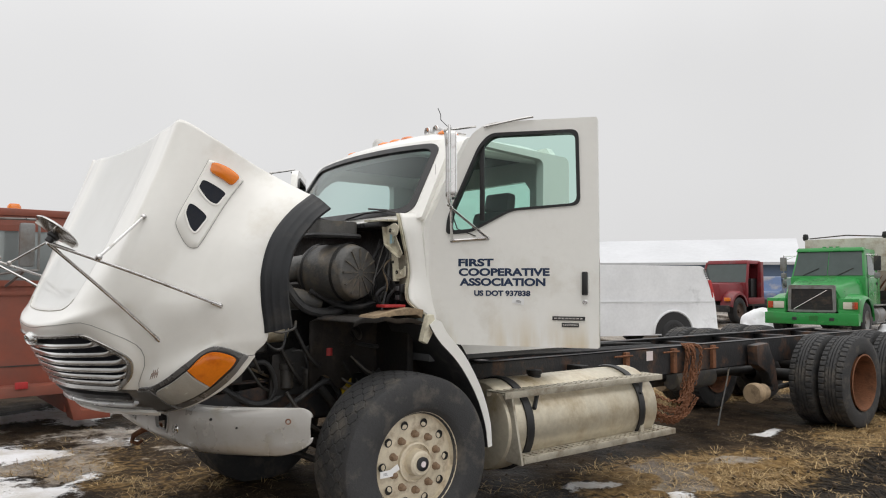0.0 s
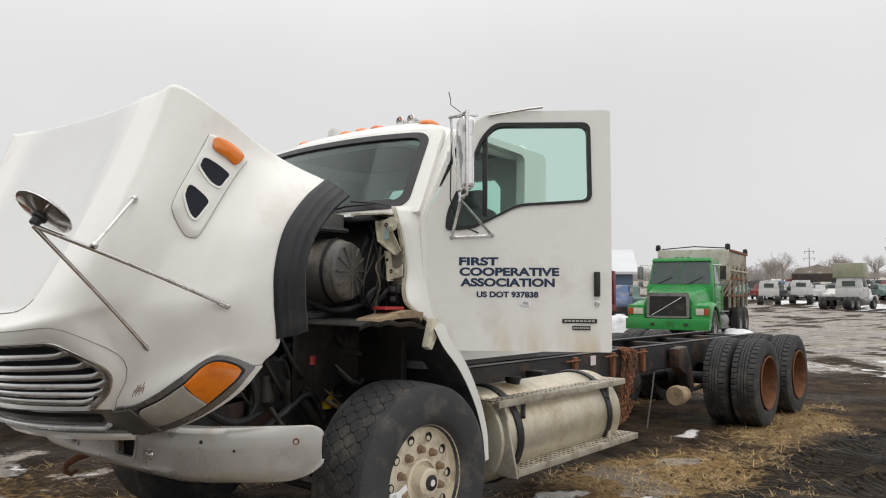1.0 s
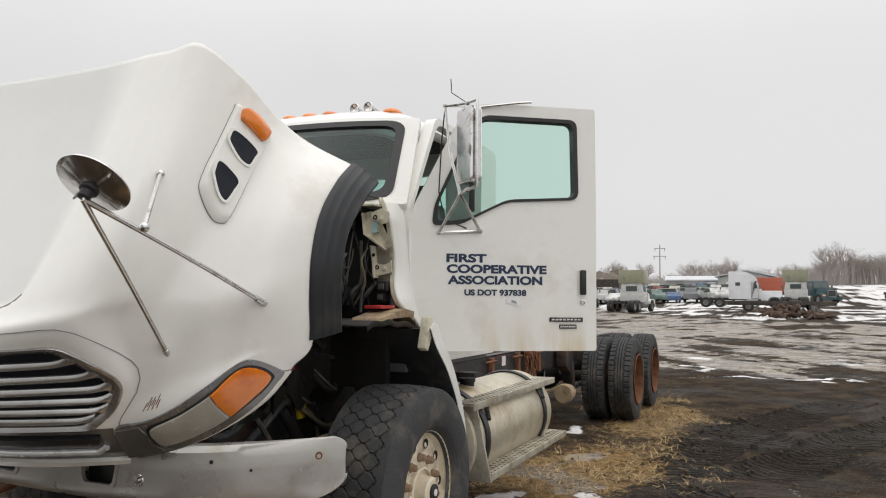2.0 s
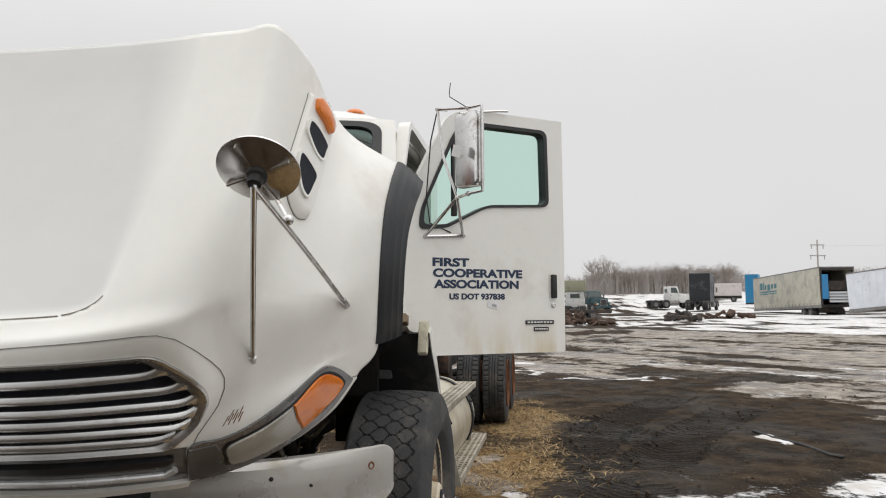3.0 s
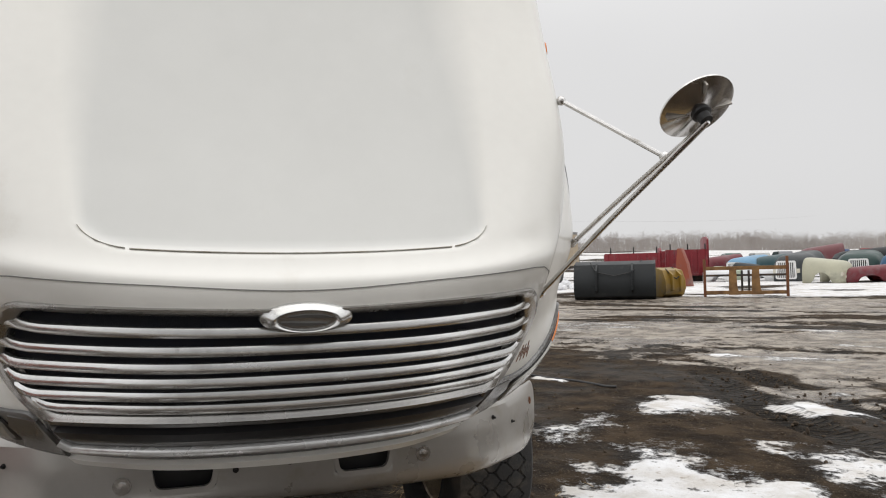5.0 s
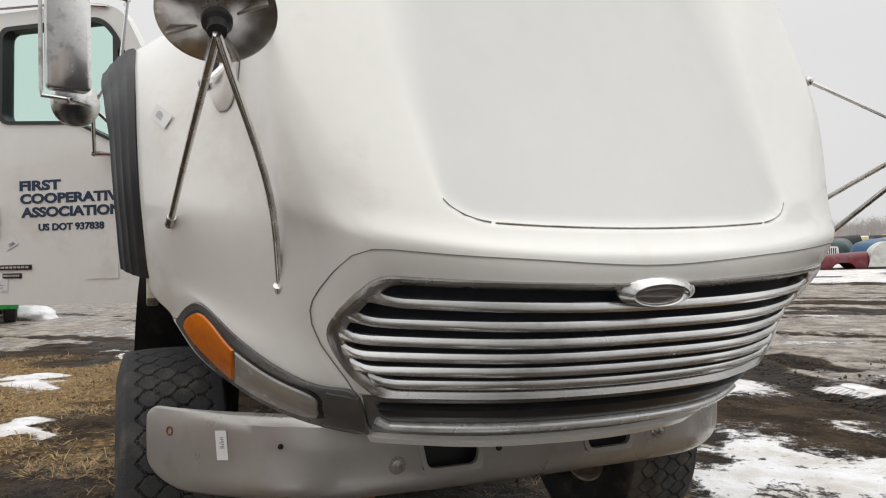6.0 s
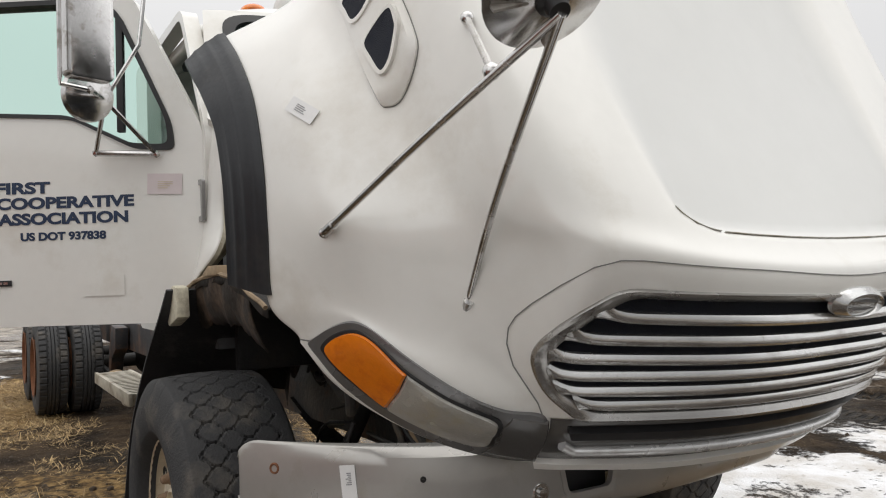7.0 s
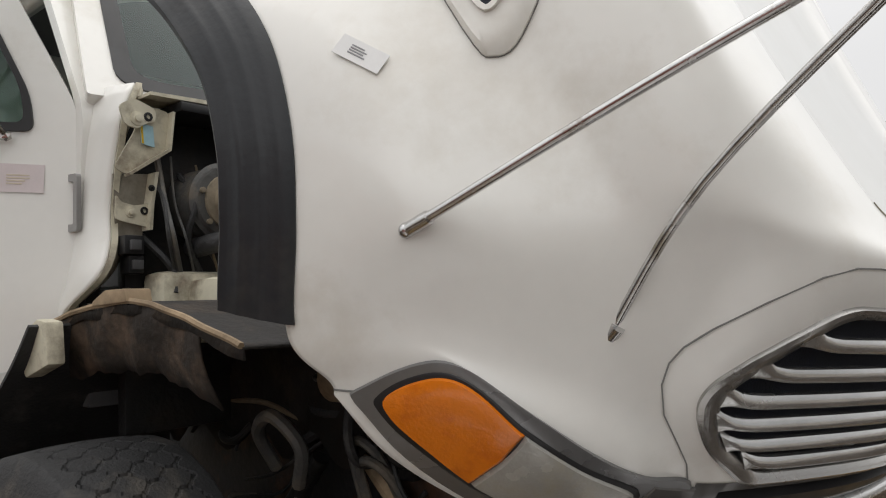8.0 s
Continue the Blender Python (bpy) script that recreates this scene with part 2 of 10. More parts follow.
red_mat = mat("red_cap", (0.42, 0.03, 0.03), 0.5, 0, 0.15, 15)
glass = glass_mat("tinted_glass", (0.80, 0.93, 0.885))
ws_glass = glass_mat("windshield_glass", (0.70, 0.81, 0.79))
mirror_mat = mat("mirror_glass", (0.86, 0.87, 0.88), 0.05, 1.0, 0.01, 4)
snow_mat = mat("snow", (0.80, 0.81, 0.83), 0.7, 0, 0.06, 4, 0.3, 30, dirt=(0.40, 0.36, 0.31), dirt_amt=0.2, dirt_scale=3)


# ---- mesh helpers ----
def mesh_of(bm, name, material, smooth=True):
    me = bpy.data.meshes.new(name)
    bm.normal_update()
    bm.to_mesh(me)
    bm.free()
    for one in material if isinstance(material, (list, tuple)) else [material]:
        me.materials.append(one)
    for p in me.polygons:
        p.use_smooth = smooth
    if smooth:
        me.set_sharp_from_angle(angle=radians(38))
    return me


def part(name, bm, material, parent=None, label="", smooth=True):
    ob = new(name, mesh_of(bm, name, material, smooth))
    if parent:
        ob.parent = parent
    return tagged(ob, label=label)


def thing(name, label, category, at=None, group="", kind=""):
    ob = new(name)
    ob.empty_display_size = 0.2
    ob.matrix_world = at or Matrix()
    return tagged(ob, label, category, group, kind)


def box(bm, x0, x1, y0, y1, z0, z1, bevel=0.0, m=None):
    """An axis-aligned block between two corners, with softened edges."""
    r = bmesh.ops.create_cube(bm, size=1.0)
    vs = r["verts"]
    for v in vs:
        v.co = Vector((x0 + (v.co.x + 0.5) * (x1 - x0), y0 + (v.co.y + 0.5) * (y1 - y0), z0 + (v.co.z + 0.5) * (z1 - z0)))
    if bevel:
        es = list({e for v in vs for e in v.link_edges})
        out = bmesh.ops.bevel(bm, geom=es, offset=bevel, segments=2, affect="EDGES", profile=0.6)
        vs = list({v for f in out["faces"] for v in f.verts} | {v for v in vs if v.is_valid})
    if m is not None:
        bmesh.ops.transform(bm, matrix=m, verts=vs)
    return bm


def tube(bm, pts, radius, sides=8, cap=True, closed=False):
    """A round bar along a line of points."""
    pts = [Vector(p) for p in pts]
    rings, n = [], len(pts)
    side = None
    for i, p in enumerate(pts):
        a = pts[(i - 1) % n] if (i or closed) else p
        b = pts[(i + 1) % n] if (i < n - 1 or closed) else p
        d = (b - a).normalized()
        if side is None:
            side = d.cross(Vector((0, 0, 1)) if abs(d.z) < 0.9 else Vector((1, 0, 0))).normalized()
        side = (side - d * side.dot(d)).normalized()
        up = d.cross(side)
        r = radius[i] if isinstance(radius, (list, tuple)) else radius
        rings.append([bm.verts.new(p + r * (math.cos(k * 2 * math.pi / sides) * side + math.sin(k * 2 * math.pi / sides) * up)) for k in range(sides)])
    for i in range(n if closed else n - 1):
        a, b = rings[i], rings[(i + 1) % n]
        for k in range(sides):
            bm.faces.new((a[k], a[(k + 1) % sides], b[(k + 1) % sides], b[k]))
    if cap and not closed:
        bm.faces.new(rings[0][::-1])
        bm.faces.new(rings[-1])
    return bm


def lathe(bm, profile, segs=32, axis="Y", centre=(0, 0, 0), cap=False):
    """Turns (radius, height) pairs round an axis through centre."""
    c, rings = Vector(centre), []
    for r, h in profile:
        ring = []
        for k in range(segs):
            a = 2 * math.pi * k / segs
            u, v = r * math.cos(a), r * math.sin(a)
            ring.append(bm.verts.new(c + (Vector((u, h, v)) if axis == "Y" else Vector((u, v, h)) if axis == "Z" else Vector((h, u, v)))))
        rings.append(ring)
    for a, b in zip(rings, rings[1:]):
        for k in range(segs):
            bm.faces.new((a[k], a[(k + 1) % segs], b[(k + 1) % segs], b[k]))
    if cap:
        bm.faces.new(rings[0])
        bm.faces.new(rings[-1])
    return bm


def prism(bm, outline, depth, m=None, bevel=0.0):
    """A plate: an outline in the xz plane, extruded along y by depth from y = 0."""
    lo = [bm.verts.new((x, 0, z)) for x, z in outline]
    hi = [bm.verts.new((x, depth, z)) for x, z in outline]
    n = len(outline)
    faces = [bm.faces.new(lo), bm.faces.new(hi[::-1])]
    faces += [bm.faces.new((lo[i], hi[i], hi[(i + 1) % n], lo[(i + 1) % n])) for i in range(n)]
    vs = lo + hi
    bmesh.ops.recalc_face_normals(bm, faces=faces)
    if bevel:
        es = list({e for v in vs for e in v.link_edges})
        out = bmesh.ops.bevel(bm, geom=es, offset=bevel, segments=2, affect="EDGES", profile=0.6)
        vs = list({v for f in out["faces"] for v in f.verts} | {v for v in vs if v.is_valid})
    if m is not None:
        bmesh.ops.transform(bm, matrix=m, verts=vs)
    return bm


def ring_plate(bm, outer, inner, depth, m=None):
    """A plate with a hole: matching outer and inner outlines in the xz plane, extruded along y."""
    n = len(outer)
    layers = [[[bm.verts.new((x, y, z)) for x, z in o] for o in (outer, inner)] for y in (0, depth)]
    (o0, i0), (o1, i1) = layers
    fs = []
    for k in range(n):
        j = (k + 1) % n
        for q in ((o0[k], i0[k], i0[j], o0[j]), (o1[k], o1[j], i1[j], i1[k]), (o0[k], o0[j], o1[j], o1[k]), (i0[k], i1[k], i1[j], i0[j])):
            fs.append(bm.faces.new(q))
    bmesh.ops.recalc_face_normals(bm, faces=fs)
    if m is not None:
        bmesh.ops.transform(bm, matrix=m, verts=o0 + i0 + o1 + i1)
    return bm


def round_outline(pts, r=0.05, n=5):
    """An outline with rounded corners; r may be one value or one a corner."""
    out, k = [], len(pts)
    for i in range(k):
        p, a, b = Vector(pts[i]), Vector(pts[i - 1]), Vector(pts[(i + 1) % k])
        rr = r[i] if isinstance(r, (list, tuple)) else r
        d1, d2 = (a - p).normalized(), (b - p).normalized()
        s = min(rr, (a - p).length * 0.45, (b - p).length * 0.45)
        for j in range(n + 1):
            t = j / n
            out.append(tuple((1 - t) ** 2 * (p + d1 * s) + 2 * t * (1 - t) * p + t * t * (p + d2 * s)))
    return out


def bars(bm, w, h, rows, m, seed=1, margin=0.1):
    """Unreadable print as plain bars on a w x h card in its xz plane."""
    rnd = random.Random(seed)
    step = h * (1 - 2 * margin) / rows
    for i in range(rows):
        z = h / 2 - h * margin - (i + 0.7) * step
        length = w * (1 - 2 * margin) * rnd.uniform(0.45, 1.0)
        box(bm, -w / 2 + w * margin, -w / 2 + w * margin + length, -0.0012, 0.0, z, z + step * 0.42, 0, m)
    return bm


# ---- the ground: one sheet, level round the truck, rising gently towards the far yard ----
SLOPES = [(-180, 0.006, 0.016), (-80, 0.012, 0.030), (-50, 0.0200, 0.040), (-30, 0.0200, 0.052), (-17, 0.0175, 0.046), (-8, 0.0150, 0.045), (0, 0.0100, 0.045), (12, 0.0050, 0.045), (40, 0.0040, 0.036), (180, 0.006, 0.016)]


def rise(x, y):
    """The lie of the land: a gentle slope near, a steeper one far off, each by the direction."""
    r, a = math.hypot(x, y), math.degrees(math.atan2(y, x))
    for (a0, n0, f0), (a1, n1, f1) in zip(SLOPES, SLOPES[1:]):
        if a <= a1:
            k = (a - a0) / (a1 - a0)
            k = k * k * (3 - 2 * k)
            return (n0 + (n1 - n0) * k) * max(0.0, min(r, 90) - 8) + (f0 + (f1 - f0) * k) * max(0.0, min(r, 200) - 90)
    return 0.0


def ground_z(x, y):
    r = math.hypot(x, y)
    n = noise.fractal(Vector((x * 0.45, y * 0.45, 3.1)), 1.0, 2.0, 4) * 0.022
    return rise(x, y) + n * min(1.0, 0.5 + r / 12)


# snow patches: centre x, y, half sizes, turn, strength
SNOW = [(0.7, -2.85, 2.3, 1.15, -0.15, 0.95), (-0.5, -2.0, 1.2, 0.6, -0.4, 0.9), (0.2, -7.3, 2.6, 0.9, 0.1, 0.9), (-2.4, -2.9, 1.0, 0.5, 0.3, 0.7), (2.9, -4.4, 0.9, 0.45, 0.3, 0.42), (2.2, -5.8, 0.9, 0.4, -0.5, 0.8), (5.3, -4.2, 0.3, 0.12, 0.2, 0.85), (-1.6, 3.2, 1.9, 0.8, 0.3, 0.95), (-0.5, 2.9, 1.2, 0.5, 0.2, 0.7), (0.2, -4.0, 1.6, 0.8, 0.0, 0.85), (0.5, -2.1, 1.0, 0.45, -0.3, 0.85), (-0.8, 5.0, 2.6, 0.8, 0.2, 1.0), (-2.2, 0.6, 1.2, 0.45, 0.5, 0.9), (-1.9, 1.8, 1.3, 0.5, 0.1, 0.9), (4.2, 2.1, 0.9, 0.3, 0.2, 0.9), (5.2, -0.7, 0.35, 0.2, 0.0, 0.9), (7.7, 2.6, 1.0, 0.35, 0.2, 0.85), (14.5, 5.0, 3.0, 0.7, 0.5, 0.9), (1.9, -0.9, 0.35, 0.15, 0.3, 0.6), (11.8, -2.6, 2.8, 0.16, -1.5, 1.1), (13.5, -1.0, 2.4, 0.16, 0.9, 0.9), (0.4, -4.6, 0.9, 0.3, -0.9, 0.7), (2.3, -1.6, 0.3, 0.12, 0.4, 0.85), (8.6, 4.0, 2.2, 0.5, 0.2, 0.9), (-3.4, 1.5, 0.9, 0.5, 0.2, 0.8), (10.6, 1.6, 0.9, 0.25, 0.3, 0.9)]
ICE = [(-0.9, 3.3, 3.2, 1.3, 0.25, 0.9), (-1.5, 2.3, 2.0, 0.7, 0.2, 0.8), (3.0, -6.4, 2.2, 0.6, -0.5, 0.6), (-0.5, -6.3, 3.0, 1.2, -0.3, 0.75), (-3.0, -4.5, 2.0, 1.0, 0.0, 0.6), (3.0, -1.3, 1.4, 0.35, 0.0, 0.75), (0.4, -3.0, 2.6, 1.3, -0.15, 0.6)]
# tyre prints: start, end, half width
PRINTS = [((8.6, -5.0), (2.2, -2.2), 0.36), ((9.4, -3.9), (3.0, -1.7), 0.36), ((7.0, -1.9), (4.6, -3.6), 0.40), ((5.2, -6.6), (-2.5, -3.7), 0.25), ((6.0, -7.4), (-2.0, -5.2), 0.22)]


def cover(x, y):
    """How much snow, ice and dry grass lie at a place."""
    d = x * 0.62 - y * 0.785
    edge = d - 0.4 * max(0.0, y)
    wob = noise.fractal(Vector((x * 0.35, y * 0.35, 7.7)), 1.0, 2.0, 4)
    fine = noise.fractal(Vector((x * 1.6, y * 1.6, 1.3)), 1.0, 2.0, 4)
    wx = 0.8 * noise.noise(Vector((x * 1.1, y * 1.1, 20.0))) + 0.45 * noise.noise(Vector((x * 3.1, y * 3.1, 21.0)))
    wy = 0.8 * noise.noise(Vector((x * 1.1, y * 1.1, 30.0))) + 0.45 * noise.noise(Vector((x * 3.1, y * 3.1, 31.0)))
    snow = ice = 0.0
    for table, which in ((SNOW, 0), (ICE, 1)):
        for cx, cy, a, b, turn, s in table:
            warp = min(1.0, 0.25 + 0.6 * a)
            u, v = x - cx + warp * wx, y - cy + warp * wy
            p, q = u * math.cos(turn) + v * math.sin(turn), -u * math.sin(turn) + v * math.cos(turn)
            k = s * (1.25 - math.hypot(p / a, q / b))
            if k > -1.5:
                k += 0.5 * wob + 0.35 * fine
                if which == 0:
                    snow = max(snow, k)
                else:
                    ice = max(ice, k)
    far = max(0.0, min(1.0, (edge - 26.0) / 3.0)) * (0.51 + 0.30 * max(0.0, min(1.0, (-y - 10) / 8)) + 1.1 * wob + 0.5 * fine)
    snow = max(snow, far)
    # a trodden oval of bare mud round the truck, with streaked ice beyond it
    oval = math.hypot((x - 2.5) / 9.3, y / 7.3) + 0.16 * wob + 0.05 * fine
    streak = noise.fractal(Vector((d * 1.1, (x * 0.785 + y * 0.62) * 0.16, 4.4)), 1.0, 2.0, 4)
    ring = max(0.0, min(1.0, (oval - 0.94) / 0.20)) * max(0.0, min(1.0, (1.95 - oval) / 0.25))
    road = max(0.0, min(1.0, (oval - 0.94) / 0.20)) * max(0.0, min(1.0, (29.0 - edge) / 3.0))
    ice = max(ice, road * (0.70 + 0.55 * wob + 0.65 * streak))
    snow = max(snow, ring * (0.02 + 0.75 * streak + 0.40 * fine))
    fade = max(0.0, min(1.0, (x + 2.6 + 2.0 * wob) / 1.2)) * max(0.0, min(1.0, (10.5 - x + 3.0 * wob) / 2.5))
    side = math.exp(-(((abs(y) - 1.3) / 0.85) ** 2))
    grass = max(side, math.exp(-(((y - 2.6) / 1.6) ** 2))) * fade * (0.75 + 0.8 * wob)
    return max(0.0, min(1.0, snow)), max(0.0, min(1.0, ice)), max(0.0, min(1.0, grass))


def prints(x, y):
    """How deep a tyre print lies at a place, and its place along and across the tread."""
    best = (0.0, 0.0, 0.0)
    for (x0, y0), (x1, y1), w in PRINTS:
        l = math.hypot(x1 - x0, y1 - y0)
        ux, uy = (x1 - x0) / l, (y1 - y0) / l
        u = (x - x0) * ux + (y - y0) * uy
        v = -(x - x0) * uy + (y - y0) * ux + 0.25 * math.sin(u * 0.5)
        k = max(0.0, min(1.0, (w - abs(v)) / 0.10 + 0.5)) * max(0.0, min(1.0, u + 0.5)) * max(0.0, min(1.0, l - u + 0.5))
        k *= max(0.0, min(1.0, 0.95 + 1.2 * noise.fractal(Vector((x * 0.8, y * 0.8, 9.1)), 1.0, 2.0, 3)))
        if k > best[0]:
            best = (k, u, v)
    return best


def spaced(lo, hi, fine_lo, fine_hi, step, grow):
    out, v = [], fine_lo
    while v < fine_hi:
        out.append(v)
        v += step
    s, v = step, fine_hi
    while v < hi:
        out.append(v)
        s *= grow
        v += s
    out.append(hi)
    s, v = step, fine_lo
    while v > lo:
        s *= grow
        v -= s
        out.append(max(v, lo))
    return sorted(set(out))


def make_ground():
    xs = spaced(-1500, 1500, -6, 13, 0.075, 1.08)
    ys = spaced(-1500, 1500, -9, 7, 0.075, 1.08)
    verts, cols, marks = [], [], []
    for y in ys:
        for x in xs:
            s, i, g = cover(x, y)
            z = ground_z(x, y)
            r = math.hypot(x, y)
            k = u = v = 0.0
            if r < 16:
                k, u, v = prints(x, y)
                clod = noise.fractal(Vector((x * 2.6, y * 2.6, 5.0)), 1.0, 2.0, 3)
                z += (0.016 * clod - 0.03 * k) * (1 - s) + 0.012 * noise.noise(Vector((x * 7, y * 7, 2.0))) * (1 - 0.7 * s)
            if r < 40:
                z += 0.035 * max(0.0, s - 0.45)
            verts.append((x, y, z))
            cols.append((s, i, g, 1.0))
            marks.append((k, u, v))
    w = len(xs)
    faces = [(j * w + k, j * w + k + 1, (j + 1) * w + k + 1, (j + 1) * w + k) for j in range(len(ys) - 1) for k in range(w - 1)]
    me = bpy.data.meshes.new("ground")
    me.from_pydata(verts, [], faces)
    at = me.attributes.new("cover", "FLOAT_COLOR", "POINT")
    at.data.foreach_set("color", np.array(cols, dtype=np.float32).ravel())
    at = me.attributes.new("tread", "FLOAT_VECTOR", "POINT")
    at.data.foreach_set("vector", np.array(marks, dtype=np.float32).ravel())
    me.polygons.foreach_set("use_smooth", [True] * len(me.polygons))
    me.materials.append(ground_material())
    return tagged(new("ground", me), "muddy gravel yard with dry grass, ice and patchy snow", "ground", kind="structure")


def ground_material():
    m = bpy.data.materials.new("muddy_yard")
    m.use_nodes = True
    n, l = m.node_tree.nodes, m.node_tree.links
    b = n["Principled BSDF"]
    tc = n.new("ShaderNodeTexCoord")
    at = n.new("ShaderNodeAttribute")
    at.attribute_name = "cover"
    sep = n.new("ShaderNodeSeparateColor")
    l.new(at.outputs["Color"], sep.inputs[0])

    def tex(scale, detail=8, rough=0.6):
        t = n.new("ShaderNodeTexNoise")
        t.inputs["Scale"].default_value, t.inputs["Detail"].default_value, t.inputs["Roughness"].default_value = scale, detail, rough
        l.new(tc.outputs["Object"], t.inputs["Vector"])
        return t.outputs["Fac"]

    def mathn(op, a, b_, c=None):
        t = n.new("ShaderNodeMath")
        t.operation = op
        for i, v in enumerate((a, b_, c)):
            if v is None:
                continue
            if isinstance(v, (int, float)):
                t.inputs[i].default_value = v
            else:
                l.new(v, t.inputs[i])
        return t.outputs[0]

    def rng(v, a, b_):
        t = n.new("ShaderNodeMapRange")
        t.interpolation_type = "SMOOTHSTEP"
        t.inputs["From Min"].default_value, t.inputs["From Max"].default_value = a, b_
        l.new(v, t.inputs["Value"])
        return t.outputs[0]

    def mixc(f, a, b_):
        t = n.new("ShaderNodeMix")
        t.data_type = "RGBA"
        l.new(f, t.inputs["Factor"])
        for k, v in (("A", a), ("B", b_)):
            if isinstance(v, tuple):
                t.inputs[k].default_value = (*v, 1)
            else:
                l.new(v, t.inputs[k])
        return t.outputs["Result"]

    tread = n.new("ShaderNodeAttribute")
    tread.attribute_name = "tread"
    ts = n.new("ShaderNodeSeparateXYZ")
    l.new(tread.outputs["Vector"], ts.inputs[0])
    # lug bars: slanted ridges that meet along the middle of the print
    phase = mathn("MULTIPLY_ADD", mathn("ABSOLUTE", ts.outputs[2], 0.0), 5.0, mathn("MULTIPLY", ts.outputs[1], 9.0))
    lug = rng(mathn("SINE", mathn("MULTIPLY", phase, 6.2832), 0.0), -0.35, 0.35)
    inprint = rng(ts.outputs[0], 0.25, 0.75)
    big, mid, small, grit = tex(0.45), tex(2.6), tex(13.0), tex(60.0, 5)
    mud = mixc(rng(mid, 0.36, 0.64), (0.020, 0.0138, 0.009), (0.068, 0.047, 0.029))
    mud = mixc(rng(big, 0.42, 0.60), mud, mixc(rng(mid, 0.4, 0.6), (0.013, 0.0105, 0.008), (0.040, 0.029, 0.019)))
    mud = mixc(rng(small, 0.58, 0.72), mud, (0.022, 0.017, 0.013))
    # prints are coloured darker than the mud, darkest between the lug bars
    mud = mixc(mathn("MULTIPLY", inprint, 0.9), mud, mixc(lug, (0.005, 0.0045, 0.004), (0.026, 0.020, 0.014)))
    mud = mixc(rng(grit, 0.59, 0.70), mud, (0.22, 0.17, 0.12))
    straw = mixc(rng(small, 0.3, 0.7), (0.105, 0.062, 0.026), (0.30, 0.195, 0.083))
    gm = mathn("ADD", sep.outputs[2], mathn("MULTIPLY_ADD", small, 0.9, -0.45))
    col = mixc(rng(gm, 0.45, 0.75), mud, straw)
    im = mathn("ADD", sep.outputs[1], mathn("ADD", mathn("MULTIPLY_ADD", mid, 0.9, -0.45), mathn("MULTIPLY_ADD", small, 0.6, -0.3)))
    icef = rng(im, 0.40, 0.66)
    slush = mixc(rng(grit, 0.40, 0.62), (0.17, 0.137, 0.104), (0.36, 0.308, 0.25))
    slush = mixc(rng(small, 0.45, 0.62), (0.13, 0.11, 0.09), slush)
    slush = mixc(rng(mid, 0.40, 0.66), slush, (0.42, 0.368, 0.305))
    slush = mixc(rng(big, 0.52, 0.68), slush, (0.17, 0.14, 0.115))
    col = mixc(icef, col, slush)
    sm = mathn("ADD", sep.outputs[0], mathn("ADD", mathn("MULTIPLY_ADD", mid, 0.7, -0.35), mathn("ADD", mathn("MULTIPLY_ADD", small, 0.9, -0.45), mathn("MULTIPLY_ADD", grit, 0.4, -0.2))))
    snowf = rng(sm, 0.42, 0.60)
    snow = mixc(rng(mid, 0.35, 0.70), (0.82, 0.825, 0.84), (0.58, 0.55, 0.51))
    snow = mixc(rng(small, 0.60, 0.72), snow, (0.38, 0.33, 0.28))
    col = mixc(snowf, col, snow)
    l.new(col, b.inputs["Base Color"])
    wet = rng(big, 0.45, 0.6)
    rough = mathn("MULTIPLY_ADD", wet, -0.30, 0.80)
    rough = mathn("MULTIPLY_ADD", icef, -0.30, rough)
    rough = mathn("MAXIMUM", rough, mathn("MULTIPLY", snowf, 0.65))
    l.new(rough, b.inputs["Roughness"])
    l.new(mathn("MULTIPLY_ADD", icef, 0.25, 0.06), b.inputs["Specular IOR Level"])
    bare = mathn("SUBTRACT", 1.0, mathn("MULTIPLY", snowf, 0.6))
    h = mathn("MULTIPLY_ADD", small, 0.8, mathn("MULTIPLY_ADD", grit, 0.30, mathn("MULTIPLY", mid, 1.3)))
    h = mathn("MULTIPLY_ADD", mathn("MULTIPLY", inprint, lug), 1.3, mathn("MULTIPLY", h, bare))
    bp = n.new("ShaderNodeBump")
    bp.inputs["Strength"].default_value, bp.inputs["Distance"].default_value = 1.0, 0.05
    l.new(h, bp.inputs["Height"])
    l.new(bp.outputs[0], b.inputs["Normal"])
    return m


ground = make_ground()


# loose clods and stones lying on the mud
def clods():
    rnd = random.Random(31)
    verts, faces = [], []
    base = bmesh.new()
    bmesh.ops.create_icosphere(base, subdivisions=1, radius=1.0)
    bv = [v.co.copy() for v in base.verts]
    bf = [[v.index for v in f.verts] for f in base.faces]
    base.free()
    made = 0
    while made < 6000:
        x, y = rnd.gauss(3.2, 4.2), rnd.uniform(-8.5, 4.5)
        s, i, g = cover(x, y)
        if s > 0.5 or i > 0.75:
            continue
        r = 0.006 + 0.022 * rnd.random() ** 3.2
        z = ground_z(x, y) - 0.012
        m = pose(x, y, z + r * 0.3, rnd.uniform(0, 360), rnd.uniform(0, 360), 0)
        k = len(verts)
        sx, sy, sz = rnd.uniform(0.7, 1.4), rnd.uniform(0.7, 1.2), rnd.uniform(0.5, 0.9)
        for c in bv:
            j = r * rnd.uniform(0.75, 1.25)
            verts.append(m @ Vector((c.x * sx * j, c.y * sy * j, c.z * sz * j)))
        faces += [[k + q for q in f] for f in bf]
        made += 1
    me = bpy.data.meshes.new("mud_clods")
    me.from_pydata(verts, [], faces)
    me.materials.append(mat("mud_clod", (0.065, 0.046, 0.030), 0.95, 0, 0.4, 12, 0.3, 80))
    return tagged(new("mud_clods", me), "loose clods of brown mud and small stones", "mud clods", kind="stuff")


clods()

